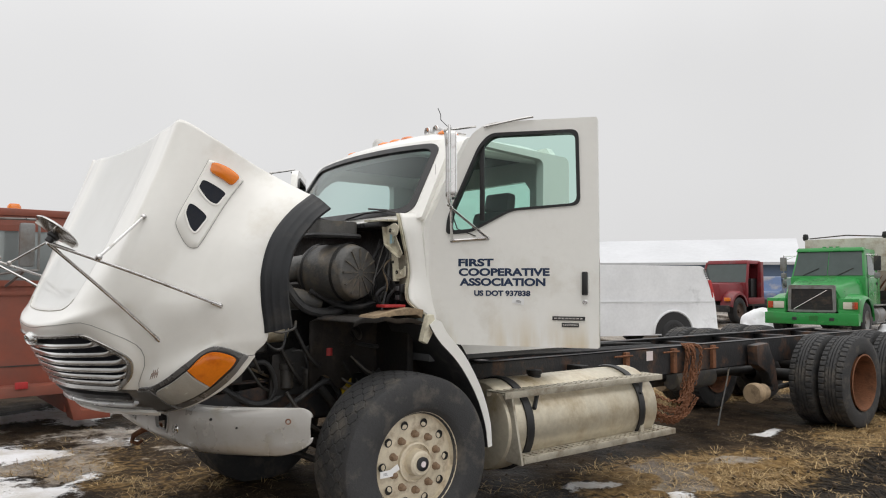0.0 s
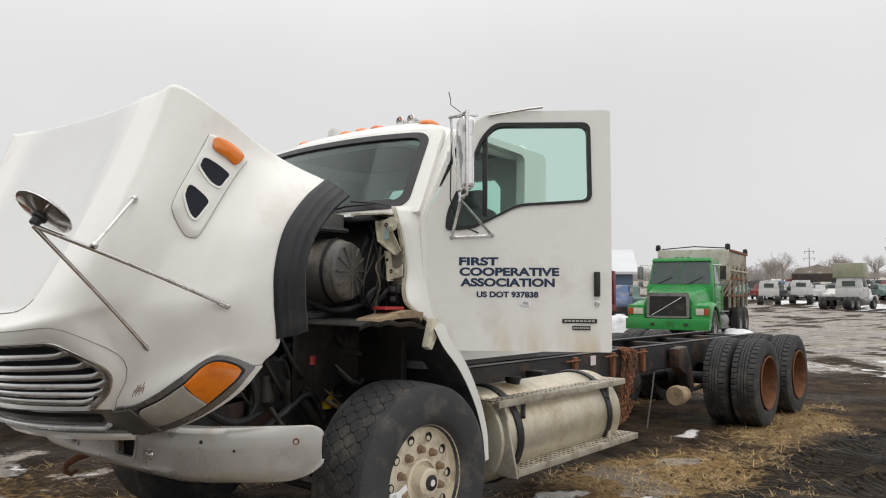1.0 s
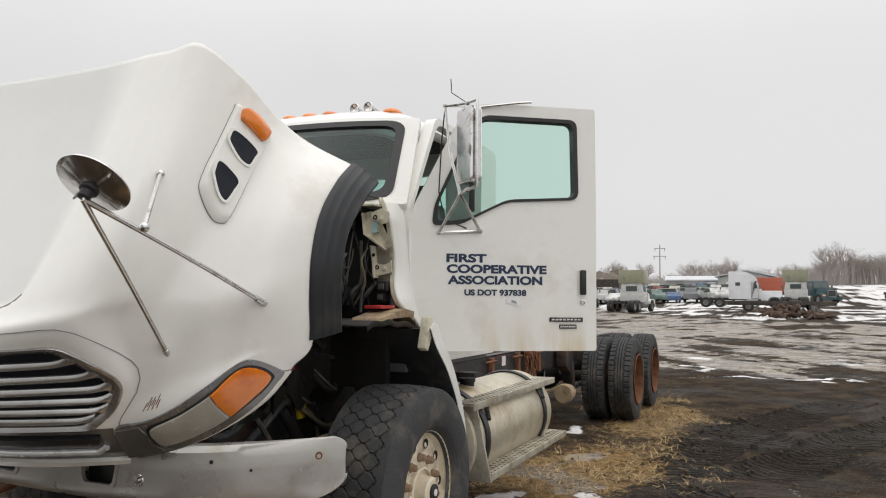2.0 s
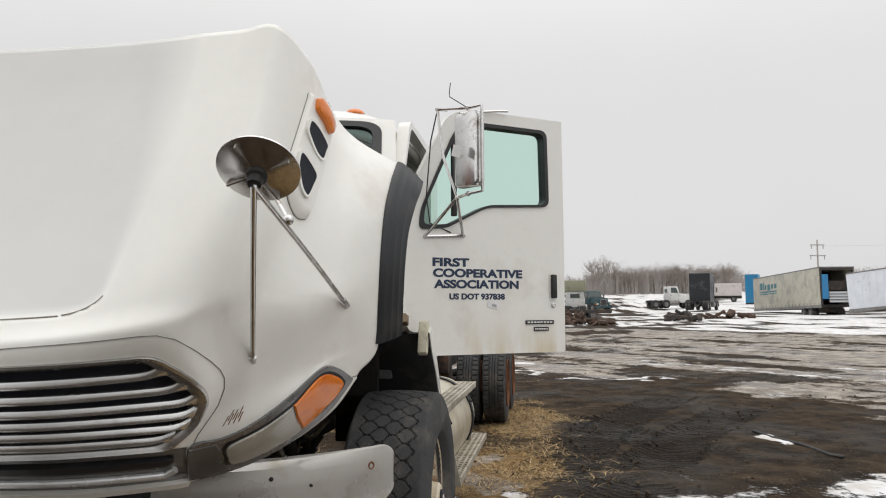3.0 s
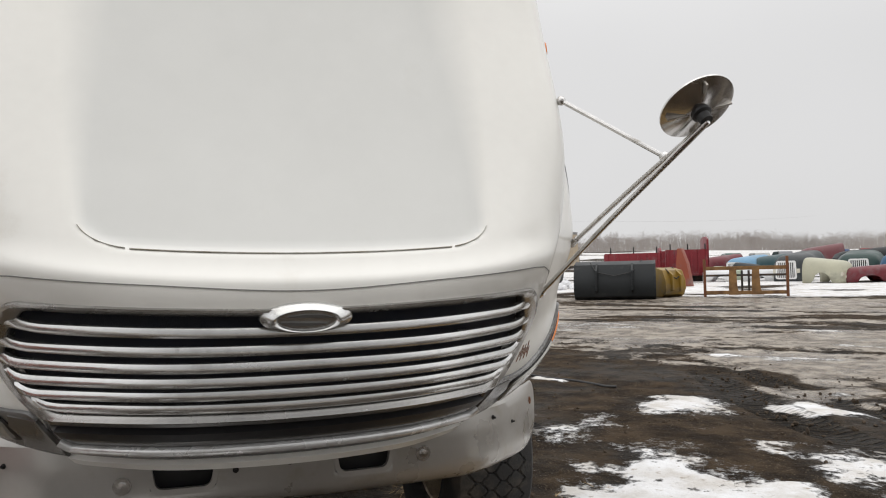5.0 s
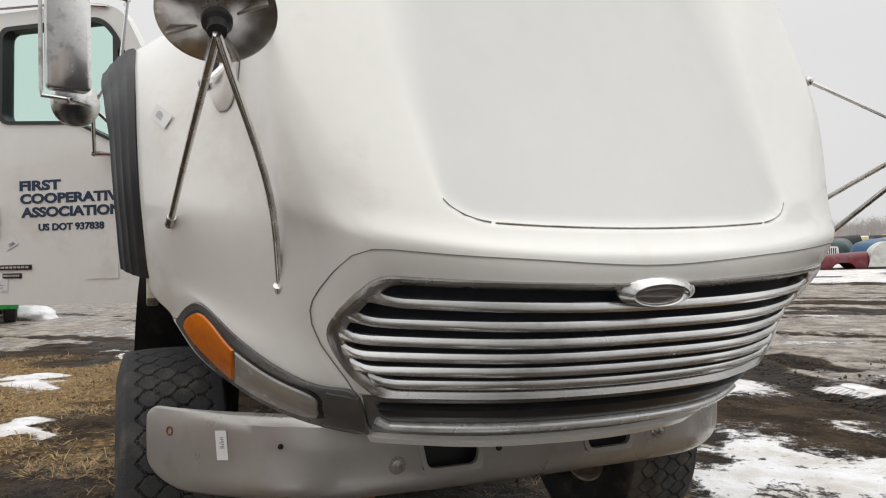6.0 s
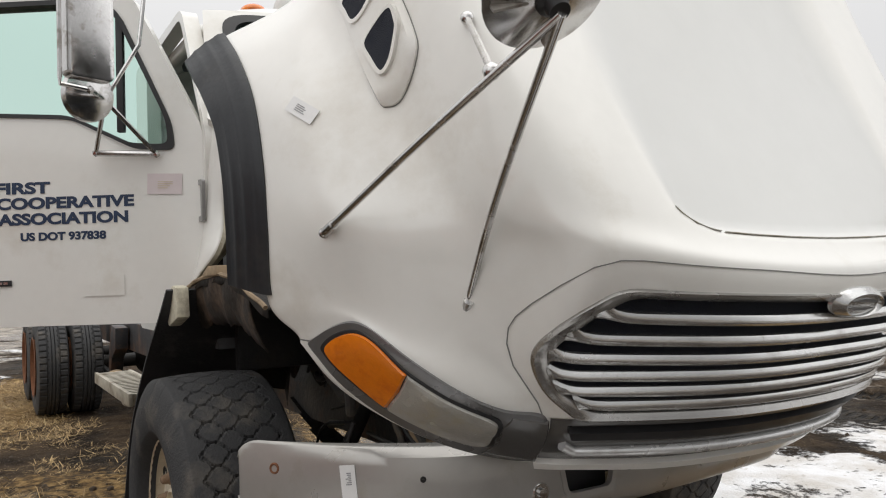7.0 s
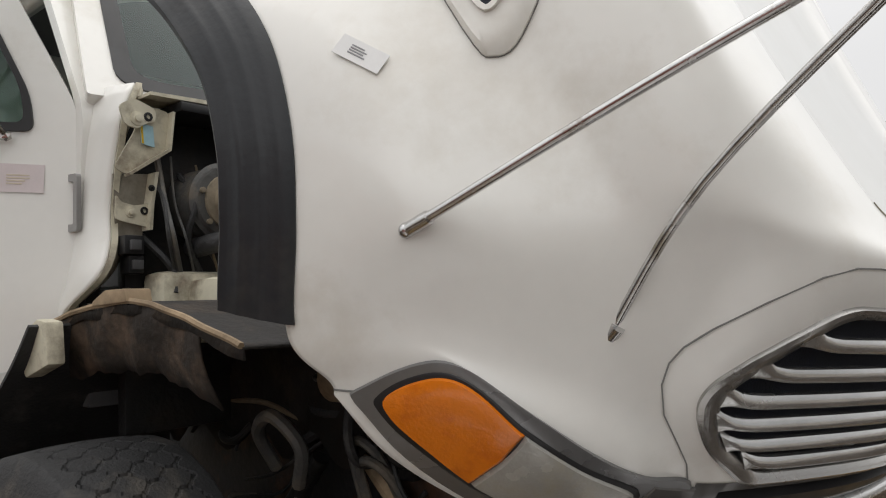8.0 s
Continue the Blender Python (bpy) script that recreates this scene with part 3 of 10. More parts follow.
# a thin black hose left lying on the mud
bm = bmesh.new()
line = [Vector((5.75, -4.15, 0)), Vector((5.3, -4.25, 0)), Vector((4.9, -4.42, 0)), Vector((4.55, -4.48, 0)), Vector((4.30, -4.52, 0)), Vector((4.2, -4.62, 0))]
tube(bm, [Vector((p.x, p.y, ground_z(p.x, p.y) + 0.012)) for p in line], 0.016, 7)
ob = part("loose_hose", bm, rubber)
tagged(ob, "thin black rubber hose lying on the mud", "hose")


# ---- the white truck: a thing of many parts; the front axle stands over the origin, +x is to its rear ----
truck = thing("white_truck", "white day cab truck chassis with its hood tilted open", "truck")

# Cross sections of the tilted hood, from the lower valance up to its rear edge; each runs from the middle out to the wheel arch.
HOOD = [
    [(-1.592, 0, 0.871), (-1.53, 0.30, 0.868), (-1.40, 0.50, 0.868), (-1.30, 0.60, 0.871), (-1.22, 0.76, 0.915), (-1.14, 0.90, 0.99), (-1.06, 1.02, 1.09), (-1.0, 1.09, 1.20)],
    [(-1.733, 0, 1.011), (-1.70, 0.32, 1.015), (-1.56, 0.60, 1.02), (-1.46, 0.665, 1.018), (-1.40, 0.80, 1.05), (-1.31, 0.935, 1.13), (-1.20, 1.025, 1.24), (-1.0, 1.10, 1.225)],
    [(-1.82, 0, 1.16), (-1.79, 0.36, 1.165), (-1.60, 0.69, 1.18), (-1.47, 0.77, 1.19), (-1.40, 0.855, 1.22), (-1.29, 0.97, 1.27), (-1.15, 1.07, 1.32), (-0.96, 1.16, 1.31)],
    [(-1.885, 0, 1.335), (-1.865, 0.40, 1.35), (-1.77, 0.70, 1.38), (-1.60, 0.80, 1.41), (-1.46, 0.88, 1.43), (-1.33, 1.0, 1.45), (-1.2, 1.105, 1.485), (-0.99, 1.18, 1.50)],
    [(-1.82, 0, 1.44), (-1.805, 0.42, 1.455), (-1.74, 0.72, 1.50), (-1.60, 0.85, 1.53), (-1.44, 0.90, 1.56), (-1.30, 1.01, 1.58), (-1.18, 1.115, 1.62), (-0.997, 1.19, 1.66)],
    [(-1.63, 0, 1.80), (-1.63, 0.45, 1.80), (-1.62, 0.76, 1.80), (-1.57, 0.88, 1.81), (-1.34, 0.94, 1.81), (-1.21, 1.02, 1.82), (-1.10, 1.125, 1.82), (-0.95, 1.195, 1.83)],
    [(-1.46, 0, 2.18), (-1.46, 0.45, 2.18), (-1.46, 0.77, 2.19), (-1.42, 0.89, 2.20), (-1.22, 0.965, 2.17), (-1.06, 0.99, 2.12), (-0.97, 1.09, 2.03), (-0.845, 1.20, 1.97)],
    [(-1.36, 0, 2.44), (-1.36, 0.45, 2.445), (-1.36, 0.74, 2.452), (-1.34, 0.885, 2.468), (-1.187, 0.962, 2.373), (-0.98, 0.975, 2.26), (-0.83, 1.03, 2.175), (-0.715, 1.20, 2.075)],
]


def spline(p, t):
    """A smooth curve through the points p at t, from 0 to len(p) - 1."""
    k = max(0, min(len(p) - 2, int(math.floor(t))))
    u = t - k
    a, b = p[k], p[k + 1]
    z = p[k - 1] if k else a + (a - b)
    c = p[k + 2] if k + 2 < len(p) else b + (b - a)
    return 0.5 * ((2 * a) + (b - z) * u + (2 * z - 5 * a + 4 * b - c) * u * u + (3 * a - z - 3 * b + c) * u**3)


def hood_point(c, r):
    """The hood's skin at column c (negative on the driver's side) and section r."""
    s, c = (-1 if c < 0 else 1), abs(c)
    rows = []
    for row in HOOD:
        p = [Vector(q) for q in row]
        p = [Vector((p[1].x, -p[1].y, p[1].z))] + p
        rows.append(spline(p, c + 1))
    q = spline(rows, r)
    q.y = max(q.y, 0.0) if c > 1e-6 else 0.0
    return Vector((q.x, s * q.y, q.z))


def hood_normal(c, r):
    e, k = 0.04, abs(c)
    ca, cb = min(7, k + e), max(0.0, k - e)
    du = hood_point(ca, r) - hood_point(cb, r)
    dv = hood_point(k, min(7, r + e)) - hood_point(k, max(0, r - e))
    n = du.cross(dv)
    n.normalize()
    return Vector((n.x, -n.y, n.z)) if c < 0 else n


# the normal must point out of the hood
HOOD_SIGN = 1.0 if hood_normal(0.5, 5).x < 0 else -1.0


def skin(c, r, lift=0.0):
    """A place above the hood's skin by lift."""
    return hood_point(c, r) + hood_normal(c, r) * (lift * HOOD_SIGN)


def skin_patch(bm, inside, cs, rs, lift, thick, bulge=None, panel_grey=None):
    """A piece of skin over the cells for which inside(c, r) holds, lifted off the hood, with thickness."""
    grid = {}
    layer = bm.verts.layers.float.new("panel_mix") if panel_grey else None

    def vert(c, r, top):
        key = (round(c, 4), round(r, 4), top)
        if key not in grid:
            h = (bulge(c, r) if bulge else 0.0) if top else -thick
            grid[key] = bm.verts.new(skin(c, r, lift + h))
            if panel_grey:
                grid[key][layer] = panel_grey(c, r)
        return grid[key]

    cells = {(i, j) for i in range(len(cs) - 1) for j in range(len(rs) - 1) if inside((cs[i] + cs[i + 1]) / 2, (rs[j] + rs[j + 1]) / 2)}
    fs = []
    for i, j in cells:
        q = [(cs[i], rs[j]), (cs[i + 1], rs[j]), (cs[i + 1], rs[j + 1]), (cs[i], rs[j + 1])]
        fs.append(bm.faces.new([vert(*p, True) for p in q]))
        if thick:
            fs.append(bm.faces.new([vert(*p, False) for p in q[::-1]]))
            for (di, dj), (p, s) in zip(((0, -1), (1, 0), (0, 1), (-1, 0)), ((q[0], q[1]), (q[1], q[2]), (q[2], q[3]), (q[3], q[0]))):
                if (i + di, j + dj) not in cells:
                    fs.append(bm.faces.new((vert(*p, True), vert(*p, False), vert(*s, False), vert(*s, True))))
    bmesh.ops.recalc_face_normals(bm, faces=fs)
    return bm


def steps(a, b, n):
    return [a + (b - a) * i / n for i in range(n + 1)]


def band(bm, path, width, lift, thick):
    """A strip that follows a line of (c, r) on the hood."""
    pts = [skin(c, r, lift) for c, r in path]
    nrm = [hood_normal(c, r) * HOOD_SIGN for c, r in path]
    prev = None
    for i, p in enumerate(pts):
        d = (pts[min(i + 1, len(pts) - 1)] - pts[max(i - 1, 0)]).normalized()
        s = d.cross(nrm[i]).normalized() * width / 2
        ring = [bm.verts.new(q) for q in (p - s, p + s, p + s - nrm[i] * thick, p - s - nrm[i] * thick)]
        if prev:
            for k in range(4):
                bm.faces.new((prev[k], prev[(k + 1) % 4], ring[(k + 1) % 4], ring[k]))
        else:
            bm.faces.new(ring[::-1])
        prev = ring
    bm.faces.new(prev)
    bmesh.ops.recalc_face_normals(bm, faces=bm.faces[:])
    return bm


def poly_patch(bm, outline, lift, thick, dome=0.0, edge=0.006, rings=(1.0, 0.96, 0.8, 0.5, 0.2)):
    """A piece inside a closed (c, r) outline on the hood, domed in its middle, with side walls."""
    n = len(outline)
    mc, mr = sum(p[0] for p in outline) / n, sum(p[1] for p in outline) / n
    loops = [[bm.verts.new(skin(c, r, lift - thick)) for c, r in outline]]
    for k in rings:
        h = lift + dome * (1 - k * k) - (edge if k == 1.0 else 0)
        loops.append([bm.verts.new(skin(mc + (c - mc) * k, mr + (r - mr) * k, h)) for c, r in outline])
    for a, b in zip(loops, loops[1:]):
        for i in range(n):
            bm.faces.new((a[i], a[(i + 1) % n], b[(i + 1) % n], b[i]))
    mid = bm.verts.new(skin(mc, mr, lift + dome))
    for i in range(n):
        bm.faces.new((loops[-1][i], loops[-1][(i + 1) % n], mid))
    bmesh.ops.recalc_face_normals(bm, faces=bm.faces[:])
    return bm


def side_of(outline, s):
    return [(s * c, r) for c, r in outline]


def dense(outline, n=6):
    """More points along each edge of a closed outline."""
    out = []
    for i, (c, r) in enumerate(outline):
        d, q = outline[(i + 1) % len(outline)]
        out += [(c + (d - c) * k / n, r + (q - r) * k / n) for k in range(n)]
    return out


def smooth(outline, n=5):
    """A closed outline rounded by a smooth curve through its points."""
    m = len(outline)
    out = []
    for i in range(m):
        z, a, b, c = (Vector(outline[(i + k) % m]) for k in (-1, 0, 1, 2))
        for k in range(n):
            u = k / n
            q = 0.5 * ((2 * a) + (b - z) * u + (2 * z - 5 * a + 4 * b - c) * u * u + (3 * a - z - 3 * b + c) * u**3)
            out.append((q.x, q.y))
    return out


# grille opening: half width in columns at a section height
GR_EDGE = [(1.03, 2.06), (1.25, 2.32), (1.5, 2.38), (1.9, 2.34), (2.1, 2.26), (2.70, 1.80)]
GR_LO, GR_HI = 1.03, 2.70


def grille_edge(r):
    for (a, p), (b, q) in zip(GR_EDGE, GR_EDGE[1:]):
        if r <= b:
            return p + (q - p) * max(0.0, (r - a) / (b - a))
    return GR_EDGE[-1][1]


def in_grille(c, r):
    return GR_LO < r < GR_HI and abs(c) < grille_edge(r)


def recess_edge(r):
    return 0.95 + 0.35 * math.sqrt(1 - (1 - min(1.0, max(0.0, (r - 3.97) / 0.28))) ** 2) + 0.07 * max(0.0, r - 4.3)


def hood_paint():
    """The truck's paint, greyer and less glossy where the hood's top panel lies flat."""
    m = white.copy()
    m.name = "dusty_hood_paint"
    n, l = m.node_tree.nodes, m.node_tree.links
    b = n["Principled BSDF"]
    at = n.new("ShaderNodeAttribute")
    at.attribute_name = "panel_mix"
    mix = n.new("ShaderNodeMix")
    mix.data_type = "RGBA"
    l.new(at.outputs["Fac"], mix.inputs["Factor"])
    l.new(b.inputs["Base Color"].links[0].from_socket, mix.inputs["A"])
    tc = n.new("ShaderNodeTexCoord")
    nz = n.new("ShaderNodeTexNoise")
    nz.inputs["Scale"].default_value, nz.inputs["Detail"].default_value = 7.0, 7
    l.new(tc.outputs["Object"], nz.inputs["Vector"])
    panel_grey = n.new("ShaderNodeMix")
    panel_grey.data_type = "RGBA"
    l.new(nz.outputs["Fac"], panel_grey.inputs["Factor"])
    panel_grey.inputs["A"].default_value = (0.595, 0.605, 0.59, 1)
    panel_grey.inputs["B"].default_value = (0.675, 0.685, 0.67, 1)
    l.new(panel_grey.outputs["Result"], mix.inputs["B"])
    vo = n.new("ShaderNodeTexVoronoi")
    vo.inputs["Scale"].default_value = 7.0
    l.new(tc.outputs["Object"], vo.inputs["Vector"])
    sep = n.new("ShaderNodeSeparateColor")
    l.new(vo.outputs["Color"], sep.inputs["Color"])
    size = n.new("ShaderNodeMath")
    size.operation = "MULTIPLY_ADD"
    l.new(sep.outputs["Red"], size.inputs[0])
    size.inputs[1].default_value, size.inputs[2].default_value = 0.065, -0.040
    chip = n.new("ShaderNodeMath")
    chip.operation = "LESS_THAN"
    l.new(vo.outputs["Distance"], chip.inputs[0])
    l.new(size.outputs[0], chip.inputs[1])
    spot = n.new("ShaderNodeMix")
    spot.data_type = "RGBA"
    l.new(chip.outputs[0], spot.inputs["Factor"])
    l.new(mix.outputs["Result"], spot.inputs["A"])
    spot.inputs["B"].default_value = (0.20, 0.15, 0.10, 1)
    l.new(spot.outputs["Result"], b.inputs["Base Color"])
    cm = n.new("ShaderNodeMath")
    cm.operation = "MULTIPLY_ADD"
    l.new(at.outputs["Fac"], cm.inputs[0])
    cm.inputs[1].default_value, cm.inputs[2].default_value = -0.5, 0.7
    l.new(cm.outputs[0], b.inputs["Coat Weight"])
    return m


def build_hood():
    # outer skin, open at the grille
    cs = sorted(set([round(v, 4) for v in steps(-7, 7, 336)]))
    rs = sorted(set([round(v, 4) for v in steps(0, 7, 112)] + [GR_LO, GR_HI]))
    bm = bmesh.new()

    def sunk(c, r):
        # the wide panel on top lies a little below its rim
        k = min(1.0, max(0.0, (recess_edge(r) - abs(c)) / (0.13 + 0.25 * max(0.0, r - 4.15)))) * min(1.0, max(0.0, (r - 3.97) / 0.07))
        return -0.016 * (1 - (1 - k) ** 1.6)

    # how far the paint turns grey inside the top panel's outline
    def panel_grey(c, r):
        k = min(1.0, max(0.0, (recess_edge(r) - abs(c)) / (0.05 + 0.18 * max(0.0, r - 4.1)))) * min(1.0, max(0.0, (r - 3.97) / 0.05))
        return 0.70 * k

    skin_patch(bm, lambda c, r: not in_grille(c, r) and not (r < 1.0 and abs(c) < 2.78), cs, rs, 0.0, 0.0, sunk, panel_grey)
    ob = part("hood", bm, [hood_paint(), inner_grey], truck, "white tilted hood with fenders, scuffed and stained, top panel greyer")
    sol = ob.modifiers.new("thickness", "SOLIDIFY")
    sol.thickness, sol.offset, sol.material_offset = 0.014, -1, 1
    return ob


hood = build_hood()
part("valance", skin_patch(bmesh.new(), lambda c, r: True, steps(-2.8, 2.8, 60), steps(0.0, 1.03, 12), -0.006, 0.02, lambda c, r: 0.010 * math.sin(min(1.0, r) * math.pi) - 0.02 * math.exp(-(((r - 0.74) / 0.07) ** 2)) * (1 if abs(c) < 2.3 else 0)), chin_mat, hood, "grey plastic valance under the grille")
part("valance_slot", band(bmesh.new(), [(c, 0.68) for c in steps(-2.25, 2.25, 50)], 0.036, 0.006, 0.02), black_trim, hood, "narrow dark slot under the grille")
# rounded bright bar that rims the slot from below
bm = bmesh.new()
tube(bm, [skin(c, 0.42 + 0.14 * max(0.0, abs(c) - 2.15) / 0.23, 0.012) for c in steps(-2.38, 2.38, 60)], 0.0135, 10)
part("valance_trim", bm, trim_silver, hood, "silver trim bar on the valance")
part("valance_lip", band(bmesh.new(), [(c, 0.04) for c in steps(-2.8, 2.8, 50)], 0.030, 0.014, 0.02), white, hood)
# added sheet, coloured near black so the gaps between the bars look deep
part("grille_screen", skin_patch(bmesh.new(), lambda c, r: True, steps(-2.4, 2.4, 24), steps(0.95, 2.8, 10), -0.042, 0.01), dark_blue, hood, "dark backing sheet behind the grille")


def grille_loop(pts, radii):
    """A closed outline, alike on both sides, from its corners on one side."""
    right = pts
    left = [(-c, r) for c, r in pts[::-1]]
    return round_outline(right + left, radii + radii[::-1], 7)


def spread(loop, n):
    """Points at even steps along a closed outline, starting from its first."""
    q = [Vector((c, r * 0.6)) for c, r in loop] + [Vector((loop[0][0], loop[0][1] * 0.6))]
    lens = [(b - a).length for a, b in zip(q, q[1:])]
    total, out, k, acc = sum(lens), [], 0, 0.0
    for i in range(n):
        t = total * i / n
        while acc + lens[k] < t:
            acc += lens[k]
            k += 1
        p = q[k].lerp(q[k + 1], (t - acc) / max(lens[k], 1e-9))
        out.append((p.x, p.y / 0.6))
    return out


def grille_frame():
    outer = grille_loop([(1.88, 2.75), (2.47, 2.06), (2.51, 1.42), (2.16, 0.99)], [0.14, 0.16, 0.16, 0.16])
    inner = grille_loop([(1.77, 2.63), (2.18, 2.0), (2.28, 1.46), (1.98, 1.075)], [0.10, 0.14, 0.14, 0.12])
    n = len(outer)
    bm = bmesh.new()
    rings = []
    for f, lift in ((0.0, -0.012), (0.0, 0.004), (0.06, 0.009), (0.30, 0.010), (0.5, 0.005), (0.92, -0.003), (1.0, -0.008), (1.0, -0.045)):
        ring = []
        for i in range(n):
            (a, b), (c, d) = outer[i], outer[(i + 1) % n]
            (e, g), (h, j) = inner[i], inner[(i + 1) % n]
            m = 24 if abs(a - c) > 2.0 else 3
            for k in range(m):
                u = k / m
                o, q = (a + (c - a) * u, b + (d - b) * u), (e + (h - e) * u, g + (j - g) * u)
                ring.append(bm.verts.new(skin(o[0] + (q[0] - o[0]) * f, o[1] + (q[1] - o[1]) * f, lift)))
        rings.append(ring)
    for x, y in zip(rings, rings[1:]):
        for i in range(len(x)):
            bm.faces.new((x[i], x[(i + 1) % len(x)], y[(i + 1) % len(x)], y[i]))
    bmesh.ops.recalc_face_normals(bm, faces=bm.faces[:])
    return part("grille_frame", bm, frame_chrome, hood, "worn satin chrome grille surround")


def bar_end(r):
    """How far out the grille bars reach at a section height."""
    return 2.05 + (r - 1.10) / 0.40 * 0.24 if r < 1.5 else 2.29 - (r - 1.5) * 0.18 if r < 2.0 else 2.20 - (r - 2.0) / 0.62 * 0.38


grille_frame()
for i in range(6):
    r0 = 1.19 + i * 0.246
    e = bar_end(r0)
    bm = bmesh.new()
    rows = []
    for c in steps(-e, e, 56):
        k = abs(c) / e
        # each bar sweeps up and widens a little where it runs into the surround
        r = r0 + 0.09 * (max(0.0, k - 0.84) / 0.16) ** 2
        fat = 1.0 + 1.15 * (max(0.0, k - 0.90) / 0.10) ** 3
        p, nrm = skin(c, r, -0.004), hood_normal(c, r) * HOOD_SIGN
        up = (skin(c, r + 0.05) - skin(c, r - 0.05)).normalized()
        prof = [(-0.006, -0.014), (-0.0090, -0.006), (-0.0085, 0.002), (-0.003, 0.0055), (0.004, 0.003), (0.0085, -0.004), (0.007, -0.013)]
        rows.append([bm.verts.new(p + up * (a * fat * 1.40) + nrm * (b * 1.15)) for a, b in prof])
    for a, b in zip(rows, rows[1:]):
        for k in range(7):
            bm.faces.new((a[k], a[(k + 1) % 7], b[(k + 1) % 7], b[k]))
    bm.faces.new(rows[0])
    bm.faces.new(rows[-1][::-1])
    bmesh.ops.recalc_face_normals(bm, faces=bm.faces[:])
    part("grille_bar", bm, satin, hood)


# oval emblem, kept plain: a chrome ring on a flange with two dark crescents
def emblem():
    p, n = skin(0, 2.62, 0.010), hood_normal(0.01, 2.62) * HOOD_SIGN
    n.y = 0
    n.normalize()
    side = Vector((0, 1, 0))
    up = side.cross(n)
    up = up if up.z > 0 else -up
    flat = Matrix((side, up, n)).transposed().to_4x4()
    flat.translation = p
    deep = Matrix((side, n, up)).transposed().to_4x4()
    deep.translation = p
    bm = bmesh.new()
    lathe(bm, [(1.30, -0.014), (1.28, -0.004), (1.12, 0.003), (1.02, 0.011), (0.94, 0.015), (0.86, 0.012), (0.81, 0.005), (0.0001, 0.007)], 48, "Z")
    for v in bm.verts:
        v.co = Vector((v.co.x * 0.088, v.co.y * 0.031, v.co.z))
    bmesh.ops.transform(bm, matrix=flat, verts=bm.verts[:])
    bmesh.ops.recalc_face_normals(bm, faces=bm.faces[:])
    ob = part("emblem", bm, satin, hood, "plain chrome oval emblem")
    for k in (-1, 1):
        bm = bmesh.new()
        prism(bm, [(k * u, k * v) for u, v in ((-0.066, 0.005), (-0.035, 0.0135), (0.005, 0.015), (0.05, 0.010), (0.03, 0.0075), (-0.01, 0.0065), (-0.04, 0.0035))], 0.004, deep @ pose(0, 0.0065, 0))
        part("emblem_crescent", bm, chin_mat, ob)


emblem()

BEZEL = [(2.90, 0.10), (2.86, 0.5), (2.90, 1.03), (3.6, 1.06), (4.3, 1.16), (4.8, 1.29), (5.25, 1.40), (5.7, 1.37), (6.2, 1.15), (6.55, 0.95), (6.77, 0.70), (6.80, 0.5), (6.6, 0.28), (6.0, 0.12), (5.0, 0.08), (4.0, 0.07)]
LAMP = [(3.74, 0.34), (3.68, 0.58), (3.76, 0.88), (4.45, 0.96), (5.0, 1.03), (5.5, 1.08), (5.93, 1.00), (6.26, 0.83), (6.41, 0.64), (6.38, 0.47), (6.08, 0.33), (5.5, 0.29), (4.4, 0.29)]


def split_lamp(amber_side):
    """The lamp's outline cut along a slanted line into its amber and clear lenses."""
    line = smooth(LAMP, 6)
    out = []

    def side(p):
        d = p[0] - (5.20 - 0.16 * p[1])
        return d - 0.002 if amber_side else -d - 0.002

    for p, q in zip(line, line[1:] + line[:1]):
        a, b = side(p), side(q)
        if a >= 0:
            out.append(p)
        if a * b < 0:
            t = a / (a - b)
            out.append((p[0] + (q[0] - p[0]) * t, p[1] + (q[1] - p[1]) * t))
    return out


VENT = [(3.95, 6.34), (4.5, 6.32), (4.98, 6.22), (5.0, 6.05), (4.8, 5.55), (4.56, 4.96), (4.40, 4.88), (4.1, 4.95), (3.72, 5.22), (3.66, 5.4), (3.74, 5.75), (3.86, 6.2)]
AMBER_MARK = [(4.03, 6.28), (4.4, 6.28), (4.80, 6.18), (4.83, 6.06), (4.70, 5.93), (4.35, 5.98), (4.02, 6.05), (3.97, 6.16)]
LOUVRE_A = [(3.90, 5.90), (4.2, 5.86), (4.64, 5.76), (4.62, 5.66), (4.52, 5.56), (4.2, 5.60), (3.88, 5.74), (3.84, 5.82)]
LOUVRE_B = [(3.80, 5.55), (4.1, 5.48), (4.40, 5.37), (4.36, 5.26), (4.24, 5.14), (4.0, 5.22), (3.80, 5.38), (3.76, 5.46)]
RIM_PATH = [(c, 3.02 + 0.07 * math.sin(math.pi / 2 * min(1.0, c)) ** 2) for c in steps(0, 1.8, 14)] + [(1.98, 3.06), (2.2, 2.94), (2.46, 2.72), (2.74, 2.51), (2.92, 2.37), (2.99, 2.25), (2.98, 2.08), (2.94, 1.8), (2.92, 1.5), (2.93, 1.25), (2.95, 1.05)]

